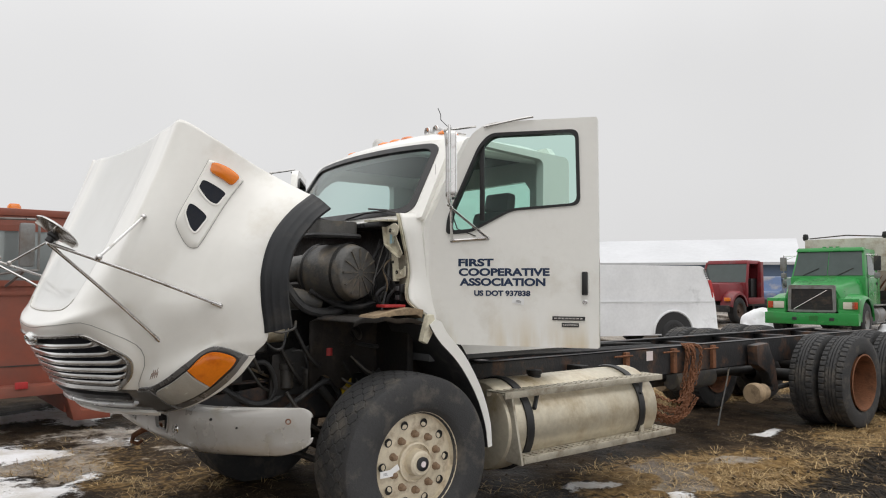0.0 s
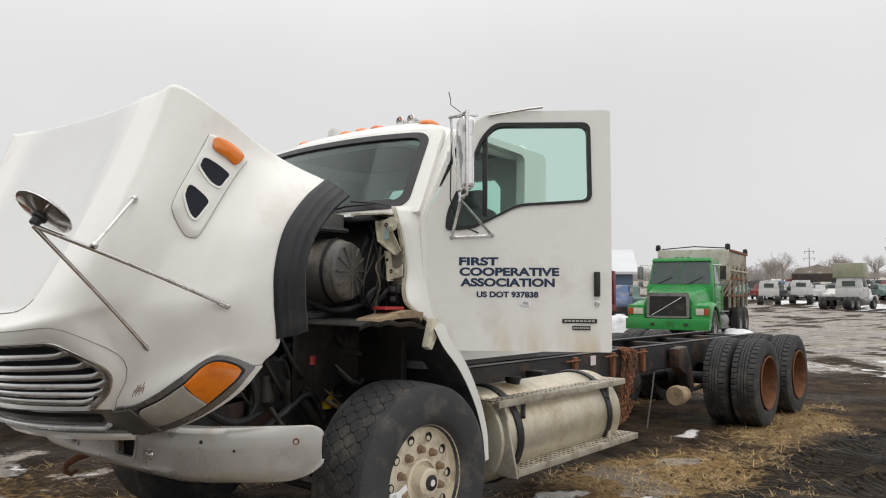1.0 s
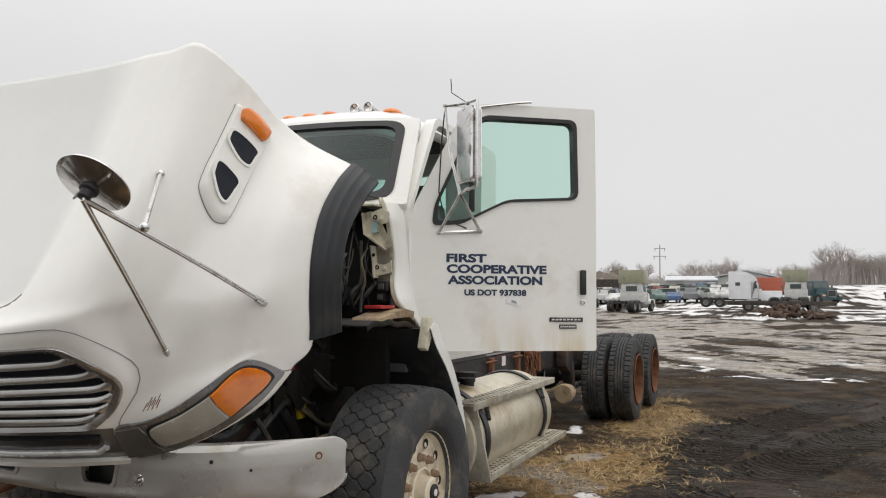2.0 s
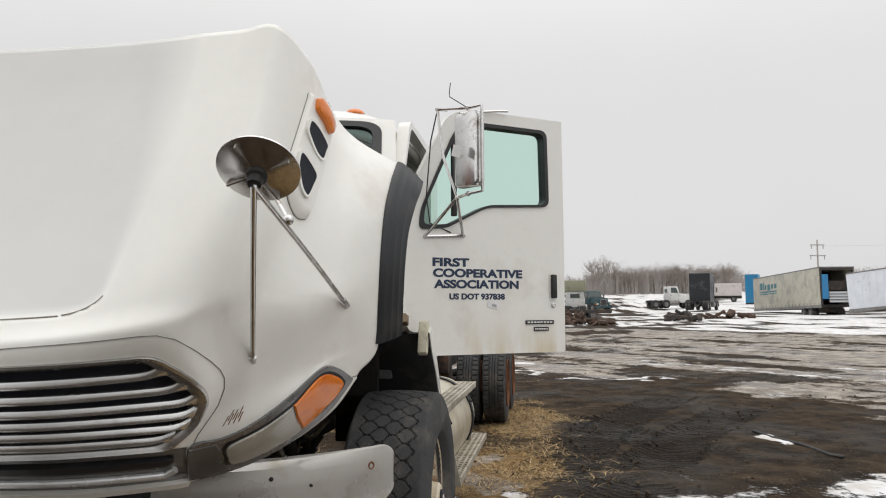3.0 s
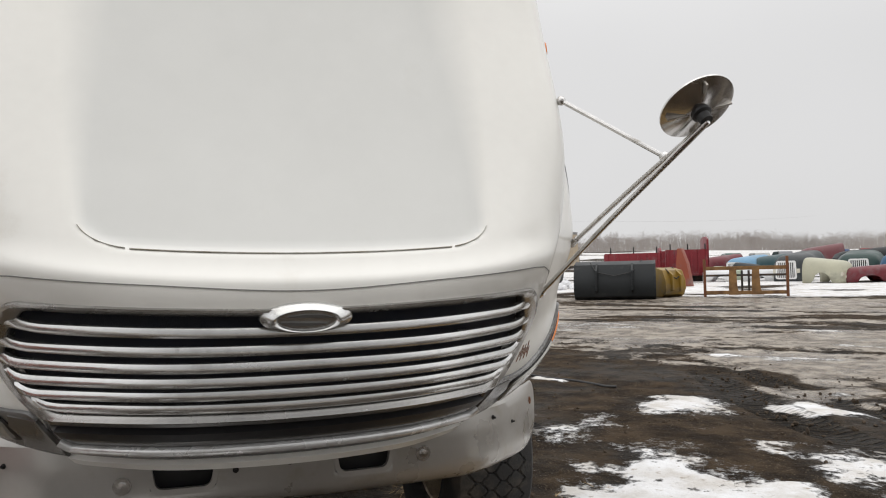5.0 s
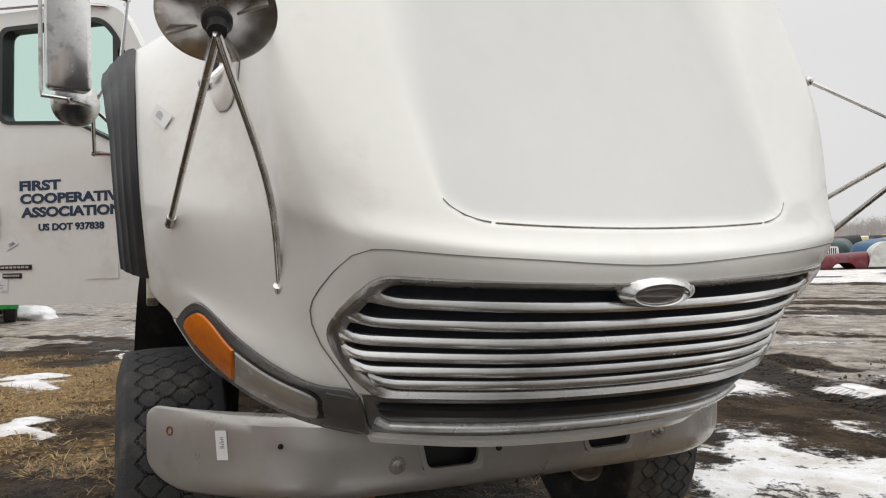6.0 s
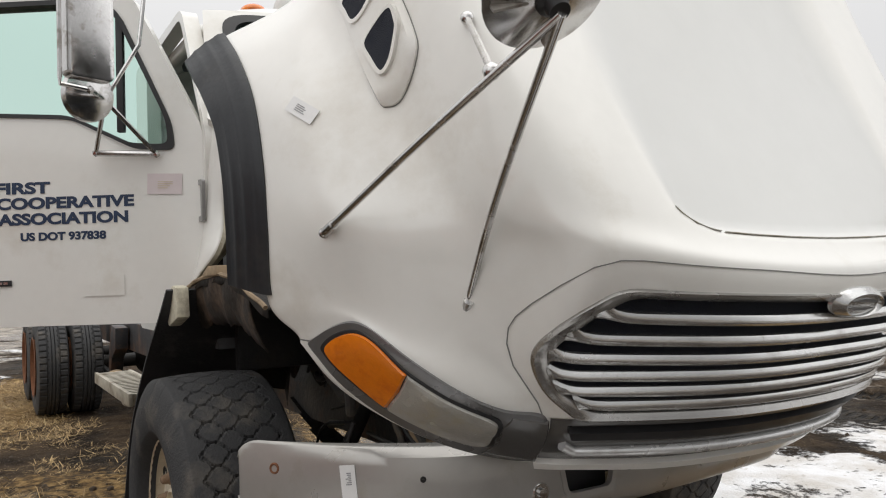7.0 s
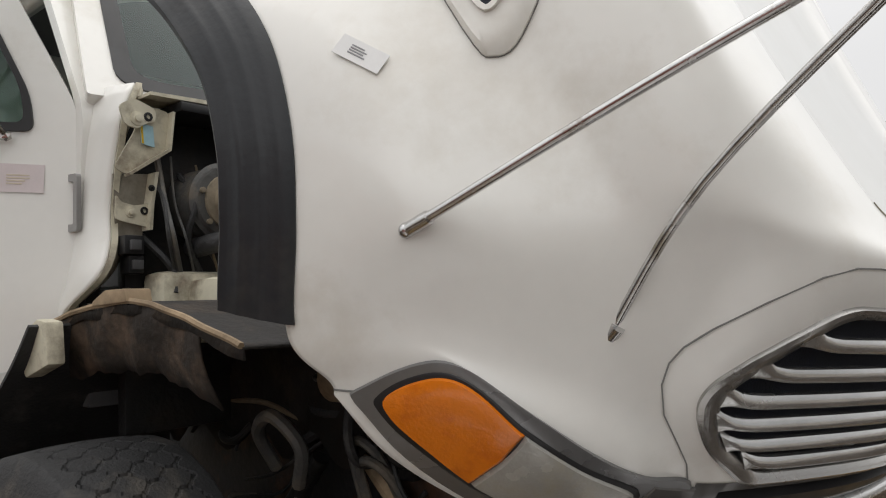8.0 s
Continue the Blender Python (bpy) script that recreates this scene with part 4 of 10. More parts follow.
for s in (-1, 1):
    bz = part("lamp_bezel", poly_patch(bmesh.new(), smooth(side_of(BEZEL, s)), 0.010, 0.02, 0.0, 0.006, (1.0, 0.985, 0.9, 0.7, 0.4)), bezel, hood, "grey lamp bezel")
    part("valance_corner", poly_patch(bmesh.new(), dense(side_of([(2.80, 0.12), (2.80, 0.97), (3.5, 0.99), (3.62, 0.75), (3.55, 0.45), (3.66, 0.12)], s)), 0.013, 0.01, 0.0, 0.003), chin_mat, hood)
    part("lamp_well", poly_patch(bmesh.new(), smooth(side_of([(3.66, 0.30), (3.62, 0.55), (3.70, 0.92), (4.45, 1.01), (5.0, 1.09), (5.5, 1.15), (5.98, 1.06), (6.35, 0.87), (6.50, 0.64), (6.47, 0.44), (6.12, 0.28), (5.5, 0.24), (4.4, 0.24)], s)), 0.0125, 0.01, 0.0, 0.002), black_trim, hood)
    part("headlamp", poly_patch(bmesh.new(), dense(side_of(split_lamp(False), s), 2), 0.0185, 0.014, 0.004), clear_lens, hood, "hazy clear headlamp lens")
    part("turn_signal", poly_patch(bmesh.new(), dense(side_of(split_lamp(True), s), 2), 0.0185, 0.014, 0.006), amber, hood, "amber turn signal lens")
    vp = part("vent_panel", poly_patch(bmesh.new(), smooth(side_of(VENT, s), 4), 0.020, 0.03, 0.010, 0.012, (1.0, 0.93, 0.8, 0.5, 0.2)), white, hood, "raised white side vent panel")
    part("vent_gasket", band(bmesh.new(), side_of(smooth(VENT, 4) + VENT[:1], s), 0.003, 0.0025, 0.005), seam_mat, hood)
    for o in (LOUVRE_A, LOUVRE_B):
        part("louvre", poly_patch(bmesh.new(), smooth(side_of(o, s), 4), 0.0335, 0.006, -0.002, 0.0), dark_blue, hood, "dark mesh louvre")
        rim = [(4.2 + (c - 4.2) * 1.03, r) for c, r in smooth(o, 4)]
        part("louvre_rim", band(bmesh.new(), side_of(rim + rim[:1], s), 0.010, 0.034, 0.012), white, hood)
    part("side_marker", poly_patch(bmesh.new(), smooth(side_of(AMBER_MARK, s), 4), 0.044, 0.02, 0.012), amber, hood, "amber side marker lamp")
    part("panel_seam", band(bmesh.new(), side_of(RIM_PATH, s), 0.0024, 0.0026, 0.007), seam_mat, hood)
    part("panel_seam", band(bmesh.new(), [(s * c, 0.62 + 0.02 * (c - 6.8)) for c in steps(6.78, 7.0, 3)], 0.004, 0.0012, 0.004), seam_mat, hood)
    # rubber flare round the wheel arch, with shallow ribs
    bm = bmesh.new()
    prev = None
    for r in steps(2.16, 7.0, 60):
        p = hood_point(s * 7, r)
        t = (hood_point(s * 7, min(7, r + 0.1)) - hood_point(s * 7, max(0, r - 0.1))).normalized()
        o = Vector((0.80, s * 0.60, 0))
        o = (o - t * o.dot(t)).normalized()
        n = o.cross(t).normalized() * s
        n = n if n.x < 0 else -n
        prof = [(-0.018, 0.010), (0.0, 0.016)]
        prof += [(0.004 + 0.118 * k / 20, 0.014 - 0.022 * (k / 20) ** 2 + 0.0026 * max(0.0, math.cos(k * 2 * math.pi / 6.6))) for k in range(1, 21)]
        prof += [(0.127, -0.016), (0.118, -0.026), (0.06, -0.006), (0.0, -0.006), (-0.018, -0.004)]
        ragged = 0.03 * max(0.0, 1 - (r - 2.16) / 0.12)
        ring = [bm.verts.new(p + o * a + n * b + t * (ragged * a / 0.13)) for a, b in prof]
        if prev:
            for k in range(len(ring)):
                bm.faces.new((prev[k], prev[(k + 1) % len(ring)], ring[(k + 1) % len(ring)], ring[k]))
        else:
            bm.faces.new(ring[::-1])
        prev = ring
    bm.faces.new(prev)
    bmesh.ops.recalc_face_normals(bm, faces=bm.faces[:])
    part("fender_flare", bm, flare_rubber, hood, "black rubber fender flare")

part("panel_seam", band(bmesh.new(), [(c, 3.965) for c in steps(-0.96, 0.96, 40)], 0.0020, 0.0014, 0.006), grime_seam, hood, "grimy seam below the hood panel")
for s in (-1, 1):
    part("panel_seam", band(bmesh.new(), [(s * (recess_edge(r) - 0.005), r) for r in steps(3.972, 4.16, 30)], 0.0012, 0.0012, 0.005), grime_seam, hood)
# hood mirrors on three stays
def hood_mirror(s):
    def y(v):
        return s * v

    off = Vector((0.009, -0.041, -0.003)) if s > 0 else Vector((0, 0, 0))
    hub = Vector((-2.0, y(1.085), 1.80)) + off
    n = Vector((-0.62, y(0.06), -0.78)).normalized()
    m = Matrix.Translation(hub - n * 0.02) @ n.to_track_quat("Z", "Y").to_matrix().to_4x4()
    bm = bmesh.new()
    lathe(bm, [(0.0001, -0.034), (0.06, -0.031), (0.104, -0.023), (0.110, -0.018), (0.110, -0.013), (0.102, -0.010), (0.06, 0.002), (0.025, 0.010), (0.0001, 0.012)], 40, "Z")
    bmesh.ops.transform(bm, matrix=m, verts=bm.verts[:])
    top = part("hood_mirror", bm, chrome, hood, "round dull chrome hood mirror on steel stays")
    bm = bmesh.new()
    for k in range(4):
        a = k * math.pi / 2 + 0.4
        box(bm, 0.02, 0.098, -0.003, 0.003, -0.011, 0.007, 0.001, m @ pose(0, 0, 0, 0, 0, math.degrees(a)))
    b2 = bmesh.new()
    lathe(b2, [(0.03, 0.0), (0.028, 0.018), (0.020, 0.024), (0.018, 0.045), (0.0001, 0.046)], 16, "Z")
    bmesh.ops.transform(b2, matrix=m, verts=b2.verts[:])
    part("mirror_bracket", bm, dull_chrome, hood)
    part("mirror_socket", b2, black_trim, hood)
    base = hub + n * 0.03
    for name, foot, r in (("mirror_stay", (-1.204, y(1.104), 1.479), 0.0085), ("mirror_stay", (-1.408, y(0.840), 1.277), 0.0085)):
        f = Vector(foot)
        bm = bmesh.new()
        mid = base.lerp(f, 0.5) + (Vector((0.085, -0.045, 0.0)) if s > 0 and f.z < 1.4 else Vector((0, 0, 0.006)))
        line = [spline([base, mid, f], k) for k in steps(0, 2, 12)]
        tube(bm, line, [r] * 12 + [r * 1.25], 10)
        part(name, bm, chrome, hood)
        bm = bmesh.new()
        bmesh.ops.create_icosphere(bm, subdivisions=2, radius=0.014, matrix=Matrix.Translation(f))
        tube(bm, [f, f + (base - f).normalized() * 0.05], 0.0125, 10)
        part("stay_foot", bm, chrome, hood)
    a, b = Vector((-1.535, y(0.895), 1.935)), (Vector((-1.830, 1.052, 1.726)) if s > 0 else Vector((-1.80, y(1.10), 1.715)))
    bm = bmesh.new()
    tube(bm, [a, b], 0.0075, 8)
    bmesh.ops.create_icosphere(bm, subdivisions=2, radius=0.016, matrix=Matrix.Translation(a))
    bmesh.ops.create_icosphere(bm, subdivisions=2, radius=0.017, matrix=Matrix.Translation(b))
    part("mirror_brace", bm, chrome, hood)


for s in (-1, 1):
    hood_mirror(s)


def skin_card(name, c, r, w, h, turn, lift, material, label=""):
    """A thin sticker that lies on the hood."""
    p, n = skin(c, r, lift), hood_normal(c, r) * HOOD_SIGN
    up = (skin(c, r + 0.1) - skin(c, r - 0.1)).normalized()
    side = up.cross(n).normalized()
    up = n.cross(side)
    m = Matrix((side, -n, up)).transposed().to_4x4()
    m.translation = p
    m = m @ pose(0, 0, 0, 0, turn, 0)
    return m, part(name, box(bmesh.new(), -w / 2, w / 2, 0.0, 0.0015, -h / 2, h / 2, 0, m), material, hood, label)


m, card = skin_card("paper_tag", 5.92, 4.86, 0.094, 0.042, 52, 0.004, tag_mat, "white paper tag with illegible print")
part("tag_print", bars(bmesh.new(), 0.055, 0.026, 4, m, 3), print_mat, hood)
for k in range(7):
    p = (-3.50 - k * 0.06, 1.42 + 0.09 * (k % 2))
    part("scratch", poly_patch(bmesh.new(), [(p[0] - 0.016, p[1] - 0.10), (p[0] + 0.012, p[1] - 0.11), (p[0] + 0.018, p[1] + 0.08 + 0.03 * (k % 3)), (p[0] - 0.012, p[1] + 0.10)], 0.0016, 0.001, 0.0, 0.0), rust, hood)


# ---- frame, wheels, bumper ----
def make_tyre(name, radius, width, lugs):
    """A tyre with its tread cut into blocks; the wheel's axis is y, the outer side towards -y."""
    bm = bmesh.new()
    segs = 480 if not lugs else 240
    w = width / 2
    prof = [(0.29, -w * 0.72, 0), (0.315, -w * 0.95, 0), (0.33, -w * 1.03, 0), (0.335, -w * 1.05, 0), (0.37, -w * 1.09, 0), (0.42, -w * 1.12, 0), (radius - 0.055, -w * 1.05, 0), (radius - 0.03, -w * 1.0, 2), (radius - 0.014, -w * 0.95, 2)]
    side = len(prof)
    prof += [(radius - 0.012 * v * v, w * v, 1) for v in steps(-0.92, 0.92, 46 if lugs else 72)]
    prof += [(a, -b, c) for a, b, c in prof[side - 1::-1]]
    rings = []
    for rad, h, tread in prof:
        ring = []
        for k in range(segs):
            a = 2 * math.pi * k / segs
            rr, v = rad, h / w
            if tread == 1 and lugs:
                if (k % 5 == 0 and abs(v) > 0.45) or abs(abs(v) - 0.42) < 0.025 or abs(abs(v) - 0.12) < 0.025 or ((k + 2) % 5 == 0 and 0.3 < abs(v) < 0.42):
                    rr -= 0.014
            elif tread == 2:
                if k % (8 if lugs else 18) == 0:
                    rr -= 0.006
            elif tread:
                # zigzag grooves that join into hexagonal blocks
                tri = abs((k % 12) / 6 - 1)
                for g, flip in ((-0.64, 0), (-0.32, 1), (0.0, 0), (0.32, 1), (0.64, 0)):
                    z = g + 0.10 * ((tri if flip else 1 - tri) - 0.5) * 2
                    if abs(v - z) < 0.017:
                        rr -= 0.009
                for lo, hi, at in ((-0.55, -0.41, 6), (-0.23, -0.09, 0), (0.09, 0.23, 6), (0.41, 0.55, 0)):
                    if lo < v < hi and (k + at) % 12 == 0:
                        rr -= 0.007
            ring.append(bm.verts.new((rr * math.cos(a), h, rr * math.sin(a))))
        rings.append(ring)
    for a, b in zip(rings, rings[1:]):
        for k in range(segs):
            bm.faces.new((a[k], a[(k + 1) % segs], b[(k + 1) % segs], b[k]))
    bmesh.ops.recalc_face_normals(bm, faces=bm.faces[:])
    return mesh_of(bm, name, tyre_rub)


def disc_wheel(dish, material, hub_out, nuts=True):
    """A ten-hole steel disc wheel; dish: how deep the disc lies inside the outer lip."""
    bm = bmesh.new()
    lathe(bm, [(0.318, -0.155), (0.302, -0.160), (0.296, -0.14), (0.288, -0.10), (0.275, -0.13 + dish), (0.24, -0.145 + dish), (0.12, -0.145 + dish), (0.12, -0.11 + dish)], 48)
    lathe(bm, [(0.288, -0.10), (0.285, 0.14), (0.315, 0.155)], 48)
    bmesh.ops.recalc_face_normals(bm, faces=bm.faces[:])
    for k in range(10):
        a = 2 * math.pi * (k + 0.5) / 10
        lathe(bm, [(0.0001, -0.1475 + dish), (0.020, -0.1475 + dish)], 12, "Y", (0.222 * math.cos(a), 0, 0.222 * math.sin(a)))
    return bm


front_tyre = make_tyre("front_tyre", 0.53, 0.38, False)
rear_tyre = make_tyre("rear_tyre", 0.515, 0.27, True)
nut_bm = bmesh.new()
lathe(nut_bm, [(0.024, 0), (0.024, -0.010), (0.020, -0.014), (0.017, -0.036), (0.008, -0.042), (0.0001, -0.042)], 8)
nut_mesh = mesh_of(nut_bm, "wheel_nut", nut_mat)
hole_bm = bmesh.new()


def front_wheel(s):
    m = pose(0, 0, 0) if s < 0 else pose(0, 0, 0, 0, 0, 180)
    w = part("wheel", disc_wheel(0.03, rim_mat, 0.1), rim_mat, truck, "dirty cream steel disc wheel")
    w.matrix_local = pose(0, s * 1.065, 0.52 if s < 0 else 0.497) @ m @ pose(0, 0, 0, 0, 17, 0)
    t = new("tyre", front_tyre)
    t.parent = w
    hb = bmesh.new()
    lathe(hb, [(0.122, -0.10), (0.120, -0.135), (0.108, -0.140), (0.106, -0.128), (0.080, -0.126), (0.075, -0.185), (0.062, -0.196), (0.0001, -0.196)], 28)
    part("hub", hb, rim_mat, w)
    cb = bmesh.new()
    lathe(cb, [(0.042, -0.194), (0.042, -0.206), (0.038, -0.209), (0.0001, -0.209)], 20)
    part("hub_cap", cb, black_trim, w, "black hub oil cap with a red centre")
    rb = bmesh.new()
    lathe(rb, [(0.018, -0.208), (0.018, -0.212), (0.0001, -0.212)], 14)
    part("hub_cap_centre", rb, pink_tag, w)
    for k in range(10):
        a = 2 * math.pi * k / 10
        o = new("wheel_nut", nut_mesh)
        o.parent = w
        o.location = (0.1675 * math.cos(a), -0.114, 0.1675 * math.sin(a))
        hbm = bmesh.new()
    holes = [2 * math.pi * (k + 0.5) / 10 for k in range(10)]
    for a in holes:
        o = new("vent_hole", hole_mesh)
        o.parent = w
        o.location = (0.236 * math.cos(a), -0.116, 0.236 * math.sin(a))
    return w


lathe(hole_bm, [(0.027, -0.003), (0.024, -0.006), (0.021, 0.0), (0.0001, 0.002)], 14)
hole_mesh = mesh_of(hole_bm, "vent_hole", black_metal)
for s in (-1, 1):
    front_wheel(s)

for x in (6.25, 7.57):
    for s in (-1, 1):
        m = pose(0, 0, 0) if s < 0 else pose(0, 0, 0, 0, 0, 180)
        for y, dish in ((1.06, 0.24), (0.73, 0.06)):
            w = part("wheel", disc_wheel(dish, rust, 0), rust, truck, "rusty steel rear wheel")
            w.matrix_local = pose(x, s * y, 0.505) @ m
            t = new("tyre", rear_tyre)
            t.parent = w
        ax = bmesh.new()
        lathe(ax, [(0.12, 0.2), (0.12, 0.12), (0.09, 0.10), (0.085, 0.0), (0.0001, 0.0)], 18)
        h = part("hub", ax, rust, truck)
        h.matrix_local = pose(x, s * 0.98, 0.505) @ m
    bm = bmesh.new()
    tube(bm, [(x, -0.95, 0.505), (x, 0.95, 0.505)], 0.075, 14)
    lathe(bm, [(0.08, -0.26), (0.19, -0.14), (0.21, 0.0), (0.19, 0.14), (0.08, 0.26)], 20, "X", (x, 0, 0.52))
    part("drive_axle", bm, black_metal, truck)

for s in (-1, 1):
    bm = bmesh.new()
    prism(bm, [(-1.05, 0.70), (0.6, 0.70), (8.6, 0.71), (8.6, 0.975), (-0.3, 0.975), (-1.05, 0.90)], 0.012)
    bmesh.ops.transform(bm, matrix=pose(0, s * 0.43, 0), verts=bm.verts[:])
    box(bm, -1.05, 8.6, min(s * 0.43, s * 0.34), max(s * 0.43, s * 0.34), 0.967, 0.977)
    box(bm, -1.05, 8.6, min(s * 0.43, s * 0.34), max(s * 0.43, s * 0.34), 0.703, 0.713)
    part("frame_rail", bm, frame_mat, truck, "black steel frame rail with rust patches")
for x in (1.6, 3.2, 4.8, 5.9, 6.9, 7.9, 8.55):
    part("crossmember", box(bmesh.new(), x - 0.05, x + 0.05, -0.42, 0.42, 0.74, 0.94, 0.012), frame_mat, truck)


# bumper: a swept face with wrapped ends and two tow slots
def bumper_x(y):
    k = abs(y) / 1.17
    return -1.205 + 0.10 * k * k + 0.42 * max(0.0, k - 0.55) ** 1.7 / 0.45**1.7


def build_bumper():
    bm = bmesh.new()
    ys = sorted(steps(-1.17, 1.17, 78) + [v * s * 1.17 for s in (-1, 1) for v in (0.965, 0.972, 0.98, 0.986, 0.991, 0.995, 0.998)] + [v * s for s in (-1, 1) for v in (0.19, 0.385, 0.22, 0.355)])
    zs = [0.640, 0.646, 0.655, 0.667, 0.682, 0.70, 0.722, 0.80, 0.815, 0.85, 0.875, 0.895, 0.905]
    grid = []
    for y in ys:
        k = abs(y) / 1.17
        col = []
        for z in zs:
            top = 0.0
            v = (z - 0.775) / 0.135
            bulge = 0.020 * (1 - v * v)
            roll = 0.05 * max(0.0, (z - 0.885) / 0.02) + 0.045 * max(0.0, (0.70 - z) / 0.06) ** 2.4
            zz = z
            roll *= max(0.0, 1 - max(0.0, k - 0.75) / 0.2)
            if k > 0.55:
                zz = z + 0.012 * (k - 0.55)
                e = min(1.0, max(0.0, (k - 0.86) / 0.14))
                zz = max(zz, 0.640 + 0.105 * (1 - math.sqrt(1 - e * e)))
                e = min(1.0, max(0.0, (k - 0.955) / 0.045))
                zz = min(zz, 0.912 - 0.055 * (1 - math.sqrt(1 - e * e)))
            col.append(bm.verts.new((bumper_x(y) - bulge + roll, y, zz)))
        grid.append(col)
    for i in range(len(ys) - 1):
        for j in range(len(zs) - 1):
            yc, zc = (ys[i] + ys[i + 1]) / 2, (zs[j] + zs[j + 1]) / 2
            if 0.19 < abs(yc) < 0.385 and 0.722 < zc < 0.815:
                continue
            q = (grid[i][j], grid[i + 1][j], grid[i + 1][j + 1], grid[i][j + 1])
            if len({tuple(v.co) for v in q}) == 4:
                bm.faces.new(q)
    bmesh.ops.recalc_face_normals(bm, faces=bm.faces[:])
    ob = part("bumper", bm, bumper_mat, truck, "silver steel bumper with tow slots, dusty")
    sol = ob.modifiers.new("thickness", "SOLIDIFY")
    sol.thickness, sol.offset = 0.008, -1
    return ob


bumper = build_bumper()

# fuel tank on the driver's side, with its steps
def build_tank():
    bm = bmesh.new()
    lathe(bm, [(0.0001, 0.0), (0.26, 0.0), (0.30, 0.012), (0.315, 0.04), (0.315, 1.64), (0.30, 1.67), (0.26, 1.68), (0.0001, 1.68)], 40, "X", (0.80, -0.86, 0.60))
    tank = part("fuel_tank", bm, alu, truck, "dusty round aluminium fuel tank")
    for x in (1.0, 2.25):
        bm = bmesh.new()
        ring = [(x, -0.86 + 0.322 * math.cos(a), 0.60 + 0.322 * math.sin(a)) for a in steps(0, 2 * math.pi, 36)[:-1]]
        tube(bm, ring, 0.012, 6, closed=True)
        for v in bm.verts:
            v.co.x = x + (v.co.x - x) * 3.2
        part("tank_strap", bm, black_trim, tank, "black tank strap")
    bm = bmesh.new()
    lathe(bm, [(0.05, 0.30), (0.05, 0.345), (0.058, 0.35), (0.058, 0.375), (0.0001, 0.38)], 18, "Z", (1.32, -0.90, 0.58))
    part("tank_cap", bm, black_metal, tank)
    for z, x0, x1, y0, y1, n in ((0.865, 0.76, 2.52, -1.18, -0.98, 0), (0.435, 0.86, 2.58, -1.26, -1.06, 1)):
        bm = bmesh.new()
        box(bm, x0, x1, y0, y0 + 0.015, z - 0.045, z, 0.004)
        box(bm, x0, x1, y1 - 0.015, y1, z - 0.045, z, 0.004)
        k = int((x1 - x0) / 0.06)
        for i in range(k + 1):
            x = x0 + (x1 - x0 - 0.025) * i / k
            box(bm, x, x + 0.025, y0 + 0.012, y1 - 0.012, z - 0.012, z - 0.002)
        for y in steps(y0 + 0.04, y1 - 0.04, 3):
            box(bm, x0, x1, y - 0.008, y + 0.008, z - 0.013, z - 0.003)
        part("cab_step", bm, step_alu, truck, "dusty perforated aluminium step")
    bm = bmesh.new()
    prism(bm, [(-1.265, 0.385), (-1.115, 0.385), (-1.075, 0.835), (-1.165, 0.835)], 0.02, pose(0.85, 0, 0, 0, 0, 90), 0.003)
    box(bm, 0.83, 0.88, -1.2, -0.95, 0.40, 0.44)
    part("step_bracket", bm, step_alu, truck, "pale flat step bracket")
    for x in (1.05, 2.24):
        bm = bmesh.new()
        tube(bm, [(x + 0.10, -1.10, 0.835), (x, -1.165, 0.73)], 0.016, 6)
        part("step_brace", bm, black_trim, truck)
    part("step_hanger", prism(bmesh.new(), [(0.0, 0.40), (0.06, 0.40), (0.03, 0.52), (0.0, 0.52)], 0.12, pose(2.24, -1.17, 0), 0.003), step_alu, truck)


build_tank()


# ---- cab ----
def build_cab():
    bm = bmesh.new()
    # roof: a crowned shell with rounded edges
    xs, ys = steps(0.42, 1.56, 16), steps(-0.93, 0.93, 24)
    grid = []
    for x in xs:
        k = (x - 0.42) / 1.14
        front = 0.16 * max(0.0, 1 - k / 0.22) ** 2
        row = []
        for y in ys:
            v = abs(y) / 0.93
            z = 2.715 - front - 0.16 * v**6 - 0.02 * v * v - 0.03 * max(0, k - 0.85) / 0.15
            row.append(bm.verts.new((x + 0.04 * v * v, y, z)))
        grid.append(row)
    for a, b in zip(grid, grid[1:]):
        for k in range(len(ys) - 1):
            bm.faces.new((a[k], a[k + 1], b[k + 1], b[k]))
    bmesh.ops.recalc_face_normals(bm, faces=bm.faces[:])
    roof = part("cab", bm, white, truck, "white day cab body")
    sol = roof.modifiers.new("thickness", "SOLIDIFY")
    sol.thickness, sol.offset = 0.05, -1
    return roof


cab = build_cab()
# cab shell: back wall with window, floor, sides behind the doors, pillars, cowl
bm = bmesh.new()
outer = [(-0.93, 1.15), (0.93, 1.15), (0.93, 2.50), (0.80, 2.66), (-0.80, 2.66), (-0.93, 2.50)]
inner = [(-0.62, 1.95), (0.62, 1.95), (0.62, 2.35), (0.56, 2.42), (-0.56, 2.42), (-0.62, 2.35)]
ring_plate(bm, outer, inner, 0.06, pose(1.62, 0, 0, 0, 0, 90))
part("back_wall", bm, white, cab)
for s in (-1, 1):
    bm = bmesh.new()
    # rear pillar and sill of each side, round the door opening
    outer = [(0.30, 1.12), (1.60, 1.12), (1.60, 2.56), (0.56, 2.60), (0.20, 1.98), (0.24, 1.5)]
    inner = [(0.36, 1.24), (1.30, 1.24), (1.32, 2.52), (0.585, 2.56), (0.25, 2.0), (0.29, 1.5)]
    ring_plate(bm, round_outline(outer, 0.06), round_outline(inner, 0.06), 0.07, pose(0, s * 0.965 - 0.035, 0))
    part("door_frame", bm, white, cab)
part("cab_floor", box(bmesh.new(), 0.30, 1.60, -0.94, 0.94, 1.08, 1.17, 0.01), interior, cab)


